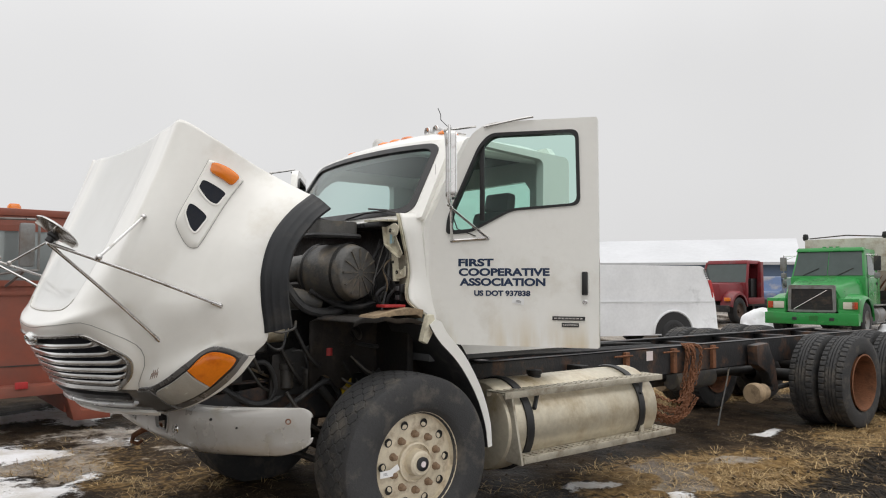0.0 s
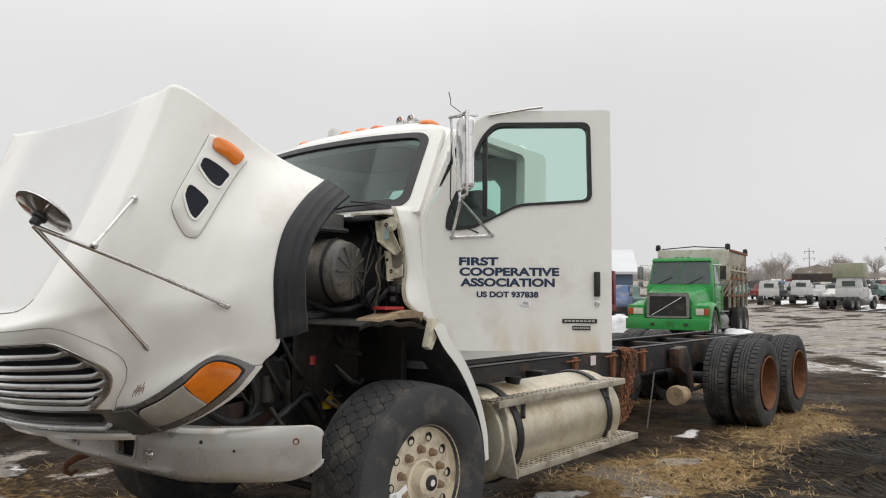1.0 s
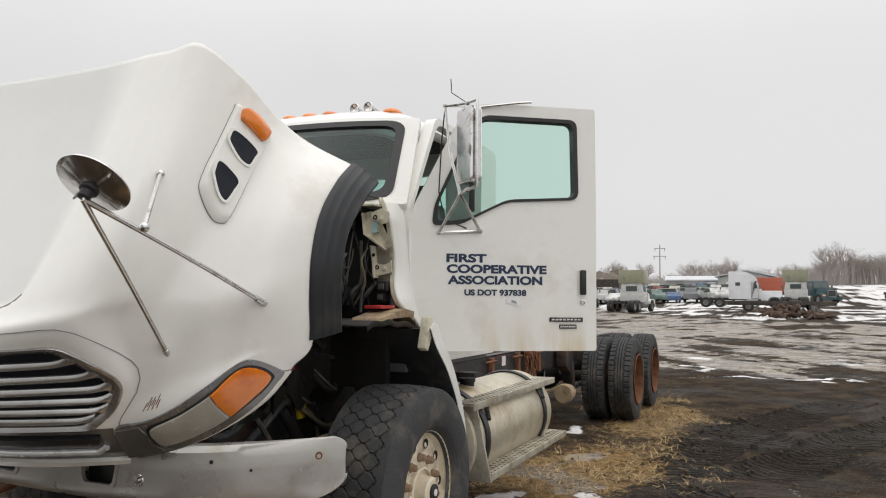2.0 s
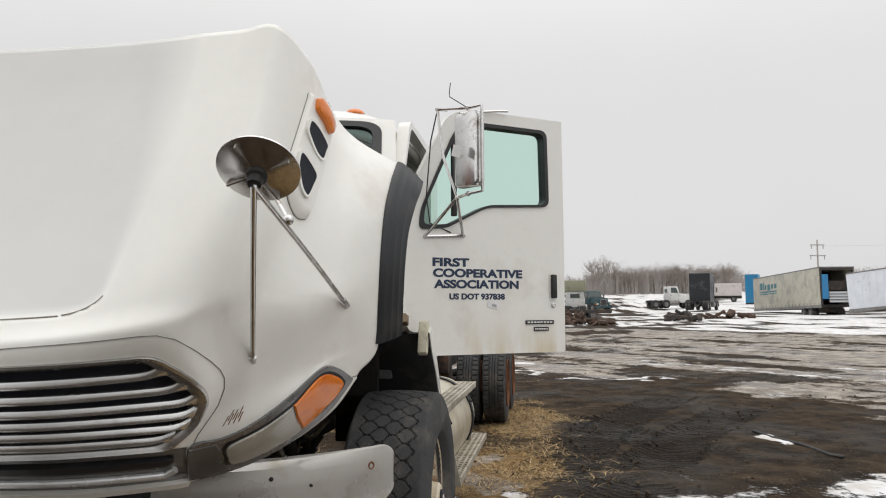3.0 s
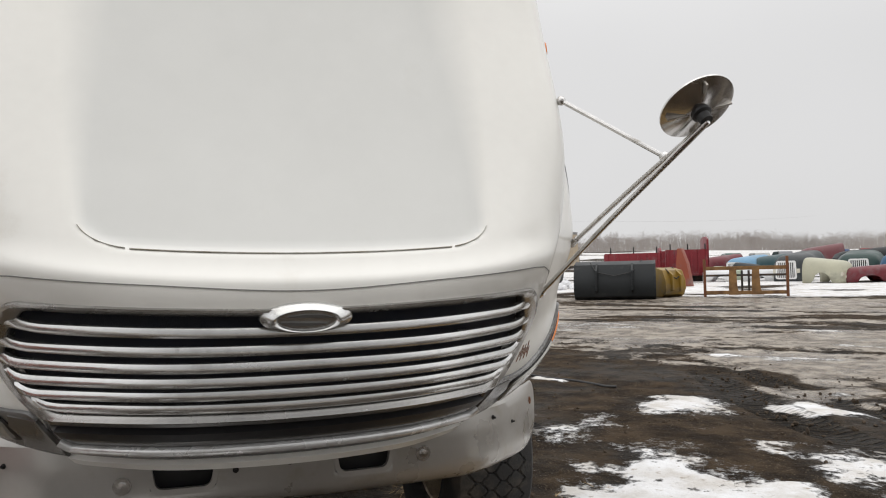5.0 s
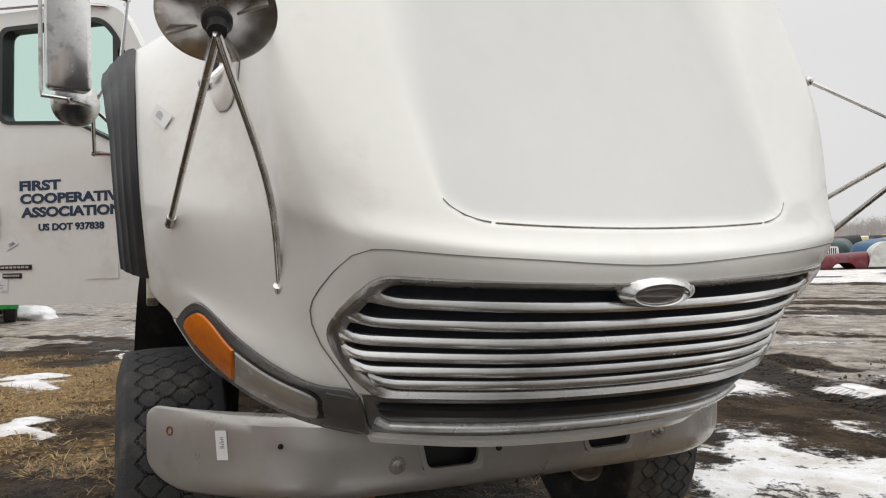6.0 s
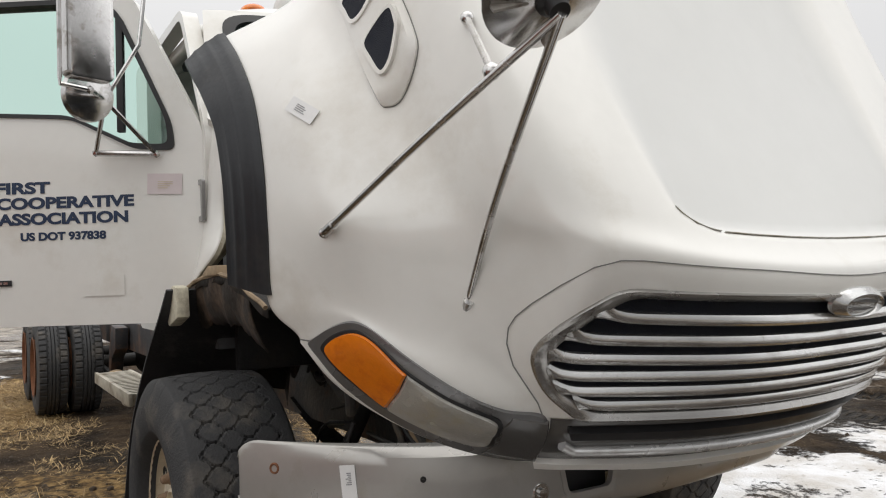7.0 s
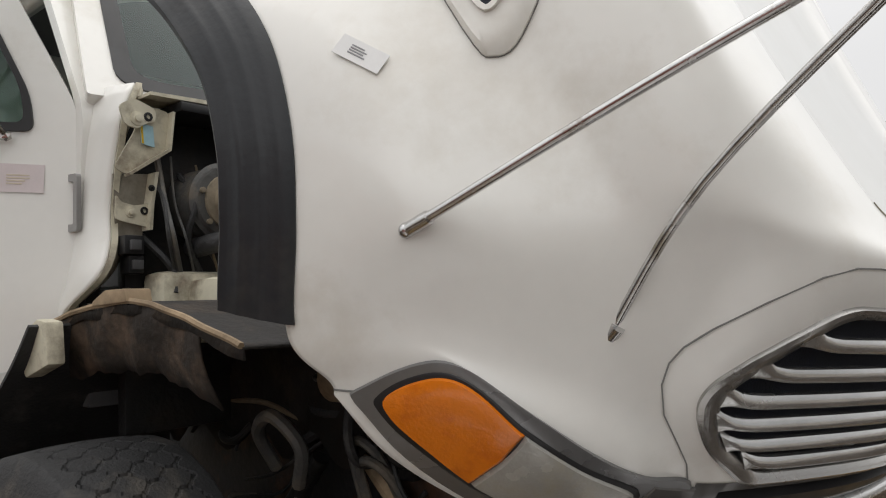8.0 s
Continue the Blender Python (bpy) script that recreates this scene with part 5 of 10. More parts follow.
def ws_point(u, v):
    """The windshield: u across from -1 to 1, v up from 0 to 1."""
    x = (0.06 + 0.125 * abs(u) ** 2.4) * (1 - v) + (0.40 + 0.085 * abs(u) ** 2.4) * v
    return Vector((x, u * (0.92 * (1 - v) + 0.855 * v), 2.035 + 0.55 * v - 0.02 * u * u * v + 0.015 * u * u * (1 - v)))


def ws_patch(bm, u0, u1, v0, v1, lift, thick, nu=24, nv=8):
    top, low = [], []
    for u in steps(u0, u1, nu):
        a, b = [], []
        for v in steps(v0, v1, nv):
            p = ws_point(u, v)
            n = (ws_point(u + 0.01, v) - ws_point(u - 0.01, v)).cross(ws_point(u, v + 0.01) - ws_point(u, v - 0.01)).normalized()
            n = n if n.x < 0 else -n
            a.append(bm.verts.new(p + n * lift))
            b.append(bm.verts.new(p + n * (lift - thick)))
        top.append(a)
        low.append(b)
    for i in range(nu):
        for j in range(nv):
            bm.faces.new((top[i][j], top[i + 1][j], top[i + 1][j + 1], top[i][j + 1]))
            bm.faces.new((low[i][j], low[i][j + 1], low[i + 1][j + 1], low[i + 1][j]))
    for i in range(nu):
        bm.faces.new((top[i][0], low[i][0], low[i + 1][0], top[i + 1][0]))
        bm.faces.new((top[i][-1], top[i + 1][-1], low[i + 1][-1], low[i][-1]))
    for j in range(nv):
        bm.faces.new((top[0][j], top[0][j + 1], low[0][j + 1], low[0][j]))
        bm.faces.new((top[-1][j], low[-1][j], low[-1][j + 1], top[-1][j + 1]))
    bmesh.ops.recalc_face_normals(bm, faces=bm.faces[:])
    return bm


def ws_ring(bm, outer, inner, lift, thick):
    """A band on the windshield's curve between two matching (u, v) outlines."""
    n = len(outer)
    rows = []
    for k, (o, i) in enumerate(zip(outer, inner)):
        o2, i2 = outer[(k + 1) % n], inner[(k + 1) % n]
        m = 20 if abs(o2[0] - o[0]) > 0.4 else 8 if abs(o2[1] - o[1]) > 0.3 else 1
        for j in range(m):
            w = j / m
            row = []
            for (a, b), h in (((o, o2), lift - thick), ((o, o2), lift), ((i, i2), lift), ((i, i2), lift - thick)):
                u, v = a[0] + (b[0] - a[0]) * w, a[1] + (b[1] - a[1]) * w
                q = ws_point(u, v)
                nn = (ws_point(u + 0.01, v) - ws_point(u - 0.01, v)).cross(ws_point(u, v + 0.01) - ws_point(u, v - 0.01)).normalized()
                nn = nn if nn.x < 0 else -nn
                row.append(bm.verts.new(q + nn * h))
            rows.append(row)
    for a, b in zip(rows, rows[1:] + rows[:1]):
        for k in range(4):
            bm.faces.new((a[k], a[(k + 1) % 4], b[(k + 1) % 4], b[k]))
    bmesh.ops.recalc_face_normals(bm, faces=bm.faces[:])
    return bm


def ws_loop(u, v0, v1, r):
    return round_outline([(-u, v0), (u, v0), (u, v1), (-u, v1)], r, 6)


ws = part("windshield", ws_patch(bmesh.new(), -0.96, 0.96, 0.03, 0.97, 0.0, 0.006), ws_glass, cab, "wide tinted windshield")
ws.visible_shadow = False
part("windshield_gasket", ws_ring(bmesh.new(), ws_loop(0.985, 0.0, 1.0, 0.15), ws_loop(0.925, 0.085, 0.93, 0.12), 0.012, 0.03), black_trim, cab, "black rubber windshield gasket")
part("windshield_surround", ws_ring(bmesh.new(), ws_loop(1.075, -0.06, 1.05, 0.02), ws_loop(0.978, 0.01, 0.99, 0.15), 0.006, 0.05), white, cab)


def door(s):
    """A cab door swung open on its front edge. Local: hinge at the origin, x along the door, y outwards."""
    outer = round_outline([(0.02, 1.42), (0.10, 1.24), (0.20, 1.205), (1.10, 1.205), (1.10, 2.0), (1.095, 2.625), (0.42, 2.63), (0.30, 2.575), (0.0, 1.98)], [0.05, 0.05, 0.04, 0.015, 0.02, 0.015, 0.08, 0.08, 0.08])
    inner = round_outline([(0.13, 1.92), (0.20, 1.92), (0.30, 1.93), (0.56, 2.06), (0.985, 2.085), (0.975, 2.55), (0.42, 2.555), (0.345, 2.48), (0.14, 2.03)], [0.04, 0.02, 0.03, 0.05, 0.05, 0.05, 0.05, 0.06, 0.05])
    bm = bmesh.new()
    ring_plate(bm, outer, inner, 0.055, pose(0, -0.0275, 0))
    return outer, inner, bm


def build_door(s):
    outer, inner, bm = door(s)
    at = pose(0.265, s * 0.975, 0, 0, 0, s * 56)
    ob = part("door", bm, door_paint if s < 0 else white, truck, "white cab door swung wide open, with navy lettering")
    ob.matrix_local = at
    gm = bmesh.new()
    shrink = [(x + (0.6 - x) * 0.045, z + (2.27 - z) * 0.06) for x, z in inner]
    grow = [(x - (0.6 - x) * 0.012, z - (2.27 - z) * 0.014) for x, z in inner]
    ring_plate(gm, grow, shrink, 0.075, pose(0, -0.0375, 0))
    part("window_gasket", gm, black_trim, ob, "black rubber window gasket")
    g = bmesh.new()
    prism(g, shrink, 0.005)
    pane = part("window_pane", g, glass, ob, "greenish tinted door glass")
    pane.visible_shadow = False
    # black strip stands in for the shade in the gap between cowl and door
    x0, z0 = min(x for x, z in outer), min(z for x, z in outer)
    part("door_seal", box(bmesh.new(), x0 - 0.016, x0 + 0.002, -0.031, 0.031, z0 + 0.06, 2.02, 0.004), black_trim, ob, "black strip along the door's hinge gap")
    vb = bmesh.new()
    box(vb, 0.345, 0.375, -0.012, 0.012, 2.0, 2.57, 0.004, pose(0, 0, 0))
    part("vent_window_bar", vb, black_trim, ob)
    return ob


doors = {s: build_door(s) for s in (-1, 1)}


# ---- details of the truck ----
def local(bm, ob):
    """Turns a mesh made in the yard's coordinates into those of a part."""
    bmesh.ops.transform(bm, matrix=ob.matrix_local.inverted(), verts=bm.verts[:])
    return bm


def letters(name, text, width, height, m, material, parent, x0=0.0):
    """Raised lettering, stretched to a width and cap height, in the xz plane and facing -y."""
    cu = bpy.data.curves.new(name, "FONT")
    cu.body, cu.size, cu.extrude = text, 1.0, 0.002
    cu.offset = 0.042
    tmp = bpy.data.objects.new(name, cu)
    scene.collection.objects.link(tmp)
    me = bpy.data.meshes.new_from_object(tmp.evaluated_get(bpy.context.evaluated_depsgraph_get()))
    bpy.data.objects.remove(tmp)
    bpy.data.curves.remove(cu)
    co = np.array([v.co[:] for v in me.vertices])
    lo, hi = co.min(0), co.max(0)
    for v in me.vertices:
        x = (v.co.x - lo[0]) / (hi[0] - lo[0]) * width
        z = (v.co.y - lo[1]) / (hi[1] - lo[1]) * height
        v.co = m @ Vector((x + x0, -v.co.z * 0.4, z))
    me.materials.append(material)
    ob = new(name, me)
    ob.parent = parent
    return ob


def dress_door(s):
    d = doors[s]
    # in door coordinates the outer face lies at y = s * 0.0275
    face = s * 0.029
    turn = pose(0, 0, 0) if s < 0 else pose(0, 0, 0, 0, 0, 180)
    top, start, grow = (1.758, 0.209, 1.0) if s < 0 else (1.806, 0.880, 0.985)

    def spot(along, z):
        # a place on the outer face; along counts from the hinge
        return Matrix.Translation((along, face, z)) @ turn

    k = -1 if s > 0 else 1
    for text, dx, w, dz, h in (("FIRST", 0.0, 0.233, 0.052, 0.050), ("COOPERATIVE", 0.003, 0.586, 0.113, 0.050), ("ASSOCIATION", 0.008, 0.555, 0.176, 0.050), ("US DOT 937838", 0.105, 0.363, 0.240, 0.036)):
        letters("lettering", text, w * grow, h * grow, spot(start + k * dx * grow, top - dz * (1.0 if s < 0 else 1.04)), letter_mat, d)
    # handle in its shallow dish, lock
    hx = 1.015
    bm = bmesh.new()
    prism(bm, round_outline([(-0.028, -0.085), (0.028, -0.085), (0.028, 0.085), (-0.028, 0.085)], 0.025), 0.004, spot(hx, 1.60) @ pose(0, -0.002, 0))
    part("handle_dish", bm, white, d)
    bm = bmesh.new()
    box(bm, -0.018, 0.018, -0.022, 0.0, -0.072, 0.072, 0.008, spot(hx, 1.60))
    part("door_handle", bm, black_trim, d, "black door handle")
    bm = bmesh.new()
    lathe(bm, [(0.015, 0.0), (0.015, -0.006), (0.010, -0.008), (0.006, -0.004), (0.0001, -0.004)], 16)
    bmesh.ops.transform(bm, matrix=spot(hx, 1.486), verts=bm.verts[:])
    part("door_lock", bm, chrome, d)
    # two badges, kept as plain bars
    for w, h, z, x in ((0.20, 0.024, 1.385, 0.915), (0.105, 0.024, 1.345, 0.925)):
        m = spot(x, z)
        part("badge", box(bmesh.new(), -w / 2, w / 2, -0.006, 0.0, -h / 2, h / 2, 0.002, m), black_trim, d, "plain dark badge")
        bm = bmesh.new()
        for q in range(8):
            x0 = -w * 0.44 + w * 0.112 * q
            box(bm, x0, x0 + w * 0.085, -0.0075, -0.005, -h * 0.20, h * 0.20, 0, m)
        part("badge_bar", bm, satin, d)
    # paper tags
    tags = [(0.60, 1.49, 0.075, 0.04, 10, tag_mat)] if s < 0 else [(0.93, 1.50, 0.075, 0.04, -25, tag_mat), (0.17, 1.775, 0.145, 0.085, 2, pink_tag), (0.43, 1.365, 0.17, 0.085, 0, white), (1.0, 1.30, 0.10, 0.06, 0, tag_mat)]
    for i, (x, z, w, h, a, material) in enumerate(tags):
        m = spot(x, z) @ pose(0, -0.001, 0, 0, a, 0)
        part("paper_tag", box(bmesh.new(), -w / 2, w / 2, -0.0015, 0.0, -h / 2, h / 2, 0, m), material, d, "white paper tag with illegible print")
        if material is not white:
            part("tag_print", bars(bmesh.new(), w * 0.6, h * 0.5, 4, m @ pose(0.006, -0.0016, -0.004), i + 5), print_mat if material is tag_mat else rim_mat, d)
    # crease along the belt line and drip rail over the window
    bm = bmesh.new()
    tube(bm, [(0.38, face * 1.3, 2.60), (0.62, face * 1.7, 2.635), (1.0 if s > 0 else 0.70, face * 1.5, 2.645)], 0.008, 8)
    part("window_rail", bm, chrome, d)
    # inner trim panel
    inner = round_outline([(0.10, 1.26), (1.04, 1.26), (1.04, 2.03), (0.5, 2.0), (0.32, 1.88), (0.10, 1.88)], 0.05)
    part("door_trim", prism(bmesh.new(), inner, -s * 0.02, pose(0, -s * 0.0285, 0)), interior, d, "grey inner door trim")
    # west coast mirror with its loop and tripod
    def w(x, y, z):
        return Vector((x, s * y, z))

    def arm(name, pts, r, material=chrome, sides=8):
        bm = bmesh.new()
        tube(bm, pts, r, sides)
        return part(name, local(bm, d), material, d)

    mx, my = (0.085, 1.40) if s < 0 else (0.052, 1.447)
    head = pose(mx, s * my, 2.305, 0, 0, s * 39 if s < 0 else 18)
    bm2 = bmesh.new()
    prism(bm2, round_outline([(-0.085, -0.20), (0.085, -0.20), (0.085, 0.20), (-0.085, 0.20)], 0.03), 0.06, head @ pose(-0.02, 0, 0, 0, 0, -90), 0.010)
    part("side_mirror", local(bm2, d), chrome, d, "tall dull chrome side mirror")
    bm = bmesh.new()
    prism(bm, round_outline([(-0.074, -0.188), (0.074, -0.188), (0.074, 0.188), (-0.074, 0.188)], 0.02), 0.003, head @ pose(0.0425, 0, 0, 0, 0, -90))
    part("mirror_face", local(bm, d), mirror_mat, d)
    out = head @ Vector((0, -0.105, 0)) if s < 0 else head @ Vector((0, 0.105, 0))
    lo = head @ Vector((0, 0, -0.235))
    hi = head @ Vector((0, 0, 0.225))
    so = Vector((out.x, out.y, 0))
    arm("mirror_loop", [lo, Vector((so.x, so.y, 2.075)), Vector((so.x, so.y, 2.10)), Vector((so.x, so.y, 2.50)), Vector((so.x, so.y, 2.525)), hi], 0.0085)
    a, b = (w(0.335, 1.125, 1.872), w(0.47, 1.325, 1.885)) if s < 0 else (w(0.33, 1.165, 1.895), w(0.45, 1.375, 1.905))
    j = w(0.16, 1.33, 2.06) if s < 0 else w(0.24, 1.37, 2.08)
    arm("mirror_arm", [a, j], 0.009)
    arm("mirror_arm", [b, j], 0.009)
    arm("mirror_arm", [j, lo], 0.009)
    arm("mirror_base", [a, b], 0.013)
    k1 = w(0.20, 1.22, 2.56)
    arm("mirror_arm", [j, w(0.20, 1.25, 2.30), k1], 0.008)
    arm("mirror_arm", [k1, hi], 0.008)
    arm("mirror_arm", [k1, w(0.44, 1.235, 2.615)], 0.008)
    for q in (a, b, j, lo, hi, k1):
        bm = bmesh.new()
        bmesh.ops.create_icosphere(bm, subdivisions=1, radius=0.016, matrix=Matrix.Translation(q))
        part("mirror_clamp", local(bm, d), chrome, d)
    if s > 0:
        bm = bmesh.new()
        lathe(bm, [(0.0001, -0.03), (0.06, -0.026), (0.098, -0.012), (0.102, 0.0), (0.102, 0.012), (0.094, 0.016), (0.05, 0.022), (0.0001, 0.024)], 36, "X")
        bmesh.ops.transform(bm, matrix=pose(0.207, 1.432, 2.085, 0, -6, 25), verts=bm.verts[:])
        part("convex_mirror", local(bm, d), chrome, d, "round convex chrome mirror")
    else:
        arm("antenna", [hi, w(0.10, 1.30, 2.60), w(0.10, 1.30, 2.63), w(0.07, 1.31, 2.665)], 0.0025, black_trim, 5)
        arm("mirror_cable", [k1, w(0.27, 1.17, 2.4), w(0.3, 1.14, 2.1), w(0.36, 1.15, 1.95), w(0.42, 1.26, 1.90)], 0.004, black_trim, 5)
        m = head @ pose(-0.0815, 0, -0.02, 0, 20, -90)
        part("paper_tag", local(box(bmesh.new(), -0.035, 0.035, -0.001, 0.001, -0.03, 0.03, 0, m), d), tag_mat, d)
    # hinges
    for z in (1.45, 1.90):
        part("door_hinge", box(bmesh.new(), -0.05, 0.03, -0.02, 0.02, z - 0.05, z + 0.05, 0.005), black_metal, d)


for s in (-1, 1):
    dress_door(s)

# cab front: cowl sides, flanges, firewall
grey_plug = mat("grey_plug", (0.07, 0.07, 0.072), 0.6, 0, 0.2, 20)
LEVELS = [(2.05, (0.08, 0.90), (0.17, 0.935), (0.34, 0.955)), (1.95, (0.078, 0.94), (0.16, 0.965), (0.335, 0.97)), (1.87, (0.096, 0.945), (0.175, 0.975), (0.33, 0.98)), (1.77, (0.116, 0.95), (0.19, 0.982), (0.33, 0.985)), (1.66, (0.13, 0.952), (0.20, 0.988), (0.33, 0.99)), (1.56, (0.106, 0.965), (0.19, 0.998), (0.34, 1.0)), (1.47, (0.105, 1.0), (0.20, 1.022), (0.36, 1.0)), (1.38, (0.23, 1.035), (0.30, 1.032), (0.40, 1.0)), (1.30, (0.31, 1.03), (0.36, 1.02), (0.44, 0.99))]
for s in (-1, 1):
    bm = bmesh.new()
    prev = None
    n = 24
    for t in steps(0, len(LEVELS) - 1, n):
        ring = [spline([Vector((L[j][0], s * L[j][1], L[0])) for L in LEVELS], t) for j in (1, 2, 3)]
        curve = [spline(ring, u) for u in steps(0, 2, 8)]
        row = [bm.verts.new(p) for p in curve]
        if prev:
            for k in range(8):
                bm.faces.new((prev[k], prev[k + 1], row[k + 1], row[k]))
        prev = row
    bmesh.ops.recalc_face_normals(bm, faces=bm.faces[:])
    ob = part("cowl_side", bm, [door_paint, cream], cab, "white cowl side with a stained seam")
    sol = ob.modifiers.new("thickness", "SOLIDIFY")
    sol.thickness, sol.offset = 0.012, 0
    # folded flange and bracket inside the cowl edge
    bm = bmesh.new()
    prev = None
    for t in steps(0, 7.4, 26):
        e = spline([Vector((L[1][0], s * L[1][1], L[0])) for L in LEVELS], t)
        w = 0.028 + 0.008 * math.sin(t * 2.6)
        row = [bm.verts.new(e + Vector(v)) for v in ((0, 0, 0), (-0.018, s * 0.006, 0), (-0.020, -s * 0.012, 0), (0.012, -s * w, 0.0), (0.06, -s * (w + 0.03), 0.0))]
        if prev:
            for k in range(4):
                bm.faces.new((prev[k], prev[k + 1], row[k + 1], row[k]))
        prev = row
    bmesh.ops.recalc_face_normals(bm, faces=bm.faces[:])
    ob = part("cowl_flange", bm, cream, cab, "cream folded sheet flange with grime")
    sol = ob.modifiers.new("thickness", "SOLIDIFY")
    sol.thickness = 0.006
    # folded sheet brackets with bolts between the cowl and the firewall: plates across the truck, given as (y, z) outlines
    def plate(name, outline, x0, x1, material, label="", lean=0.0):
        bm = bmesh.new()
        top = max(z for _, z in outline)
        lo = [bm.verts.new((x0 + lean * (top - z), s * y, z)) for y, z in outline]
        hi = [bm.verts.new((x1 + lean * (top - z), s * y, z)) for y, z in outline]
        n = len(outline)
        for q in (lo, hi[::-1], *[(lo[k], hi[k], hi[(k + 1) % n], lo[(k + 1) % n]) for k in range(n)]):
            bm.faces.new(q)
        bmesh.ops.recalc_face_normals(bm, faces=bm.faces[:])
        return part(name, bm, material, cab, label, smooth=False)

    plate("cowl_gusset", round_outline([(0.823, 1.963), (0.830, 1.850), (0.872, 1.822), (0.950, 1.766), (0.984, 1.784), (0.932, 1.884), (0.912, 1.937), (0.868, 1.972)], 0.012, 3), 0.024, 0.030, cream, "cream folded gusset with a service label", 0.10)
    plate("gusset_lip", [(0.823, 1.963), (0.830, 1.850), (0.872, 1.822), (0.950, 1.766), (0.946, 1.760), (0.866, 1.815), (0.822, 1.846), (0.815, 1.962)], 0.000, 0.034, cream, "", 0.10)
    plate("gusset_label", [(0.868, 1.852), (0.908, 1.858), (0.916, 1.918), (0.876, 1.912)], 0.020, 0.0235, mat("pale_blue_label", (0.35, 0.55, 0.62), 0.6), "", 0.10)
    plate("label_stripe", [(0.902, 1.858), (0.908, 1.859), (0.916, 1.917), (0.910, 1.916)], 0.0185, 0.0215, yellow_mat, "", 0.10)
    plate("cowl_ear", round_outline([(0.985, 1.958), (0.940, 1.985), (0.872, 1.962), (0.874, 1.925), (0.905, 1.915), (0.930, 1.895), (0.968, 1.905)], 0.014, 3), 0.010, 0.018, cream)
    plate("cowl_plate", [(0.955, 1.776), (0.848, 1.785), (0.862, 1.69), (0.869, 1.560), (0.950, 1.560)], 0.105, 0.112, mat("grimy_cream_steel", (0.34, 0.31, 0.25), 0.65, 0, 0.25, 8, dirt=(0.09, 0.07, 0.05), dirt_amt=0.5, dirt_scale=6))
    plate("plate_lip", [(0.848, 1.785), (0.862, 1.690), (0.868, 1.610), (0.858, 1.610), (0.852, 1.690), (0.836, 1.788)], 0.06, 0.113, cream)
    plate("lower_ear", round_outline([(0.960, 1.712), (0.945, 1.690), (0.905, 1.682), (0.855, 1.692), (0.850, 1.618), (0.935, 1.632), (0.962, 1.640)], 0.010, 3), 0.080, 0.087, cream)
    for y, z, x, r in ((0.930, 1.926, 0.010, 0.017), (0.897, 1.936, 0.010, 0.011), (0.916, 1.661, 0.080, 0.013), (0.874, 1.668, 0.080, 0.010), (0.862, 1.735, 0.058, 0.008)):
        bm = bmesh.new()
        lathe(bm, [(r * 1.25, 0.001), (r * 1.2, -0.003), (r * 0.62, -0.004), (r * 0.58, -0.010 if r > 0.012 else 0.002), (0.0001, -0.011 if r > 0.012 else 0.002)], 14, "X", (x, s * y, z))
        part("cowl_bolt", bm, cream if r > 0.012 else black_metal, cab)
    for y0, y1, z0, z1, x in ((0.884, 0.944, 1.536, 1.592, 0.06), (0.880, 0.926, 1.480, 1.534, 0.07)):
        part("connector", box(bmesh.new(), x, x + 0.06, min(s * y0, s * y1), max(s * y0, s * y1), z0, z1, 0.005), black_trim, cab, "black wiring connector")
        part("connector_clip", box(bmesh.new(), x - 0.012, x + 0.002, s * (y0 + y1) / 2 - 0.016, s * (y0 + y1) / 2 + 0.016, z0 + 0.012, z1 - 0.014, 0.003), grey_plug, cab)
    plate("cowl_shelf", [(0.90, 1.998), (0.90, 2.008), (0.62, 2.018), (0.62, 2.004)], -0.01, 0.12, cream, "cream cowl shelf below the windshield")
    bm = bmesh.new()
    p = [Vector((0.13, s * 0.80, 1.78)), Vector((0.05, s * 0.80, 1.55)), Vector((0.0, s * 0.82, 1.42))]
    tube(bm, [spline(p, t) for t in steps(0, 2, 10)], 0.008, 6)
    p = [Vector((0.13, s * 0.86, 1.60)), Vector((0.06, s * 0.80, 1.50)), Vector((0.10, s * 0.74, 1.40)), Vector((0.05, s * 0.70, 1.34))]
    tube(bm, [spline(p, t) for t in steps(0, 3, 15)], 0.012, 6)
    part("wiring", bm, rubber, cab)
part("firewall", box(bmesh.new(), 0.15, 0.20, -0.90, 0.90, 1.0, 2.0, 0.01), black_metal, cab, "dark greasy firewall")
for i in range(9):
    y = -0.72 + i * 0.18
    x = 0.02 - 0.06 * (1 - (y / 0.8) ** 2)
    part("cowl_panel", box(bmesh.new(), x - 0.03, 0.20, y - 0.088, y + 0.088, 1.965, 1.995, 0.006), black_trim, cab, "black cowl cover below the windshield")
# grab handle beside the passenger door
dull_steel_trim = mat("dull_handle_steel", (0.36, 0.355, 0.35), 0.4, 0.4, 0.1, 9)
bm = bmesh.new()
ring_plate(bm, round_outline([(0.205, 1.612), (0.315, 1.617), (0.315, 1.790), (0.205, 1.784)], 0.012), round_outline([(0.228, 1.634), (0.292, 1.638), (0.292, 1.768), (0.228, 1.763)], 0.008), 0.014, pose(0, 1.004, 0))
part("grab_handle", bm, dull_steel_trim, cab, "flat grey grab handle")
for z in (1.625, 1.772):
    part("handle_bolt", box(bmesh.new(), 0.25, 0.27, 0.985, 1.013, z - 0.008, z + 0.008, 0.003), dull_steel_trim, cab)
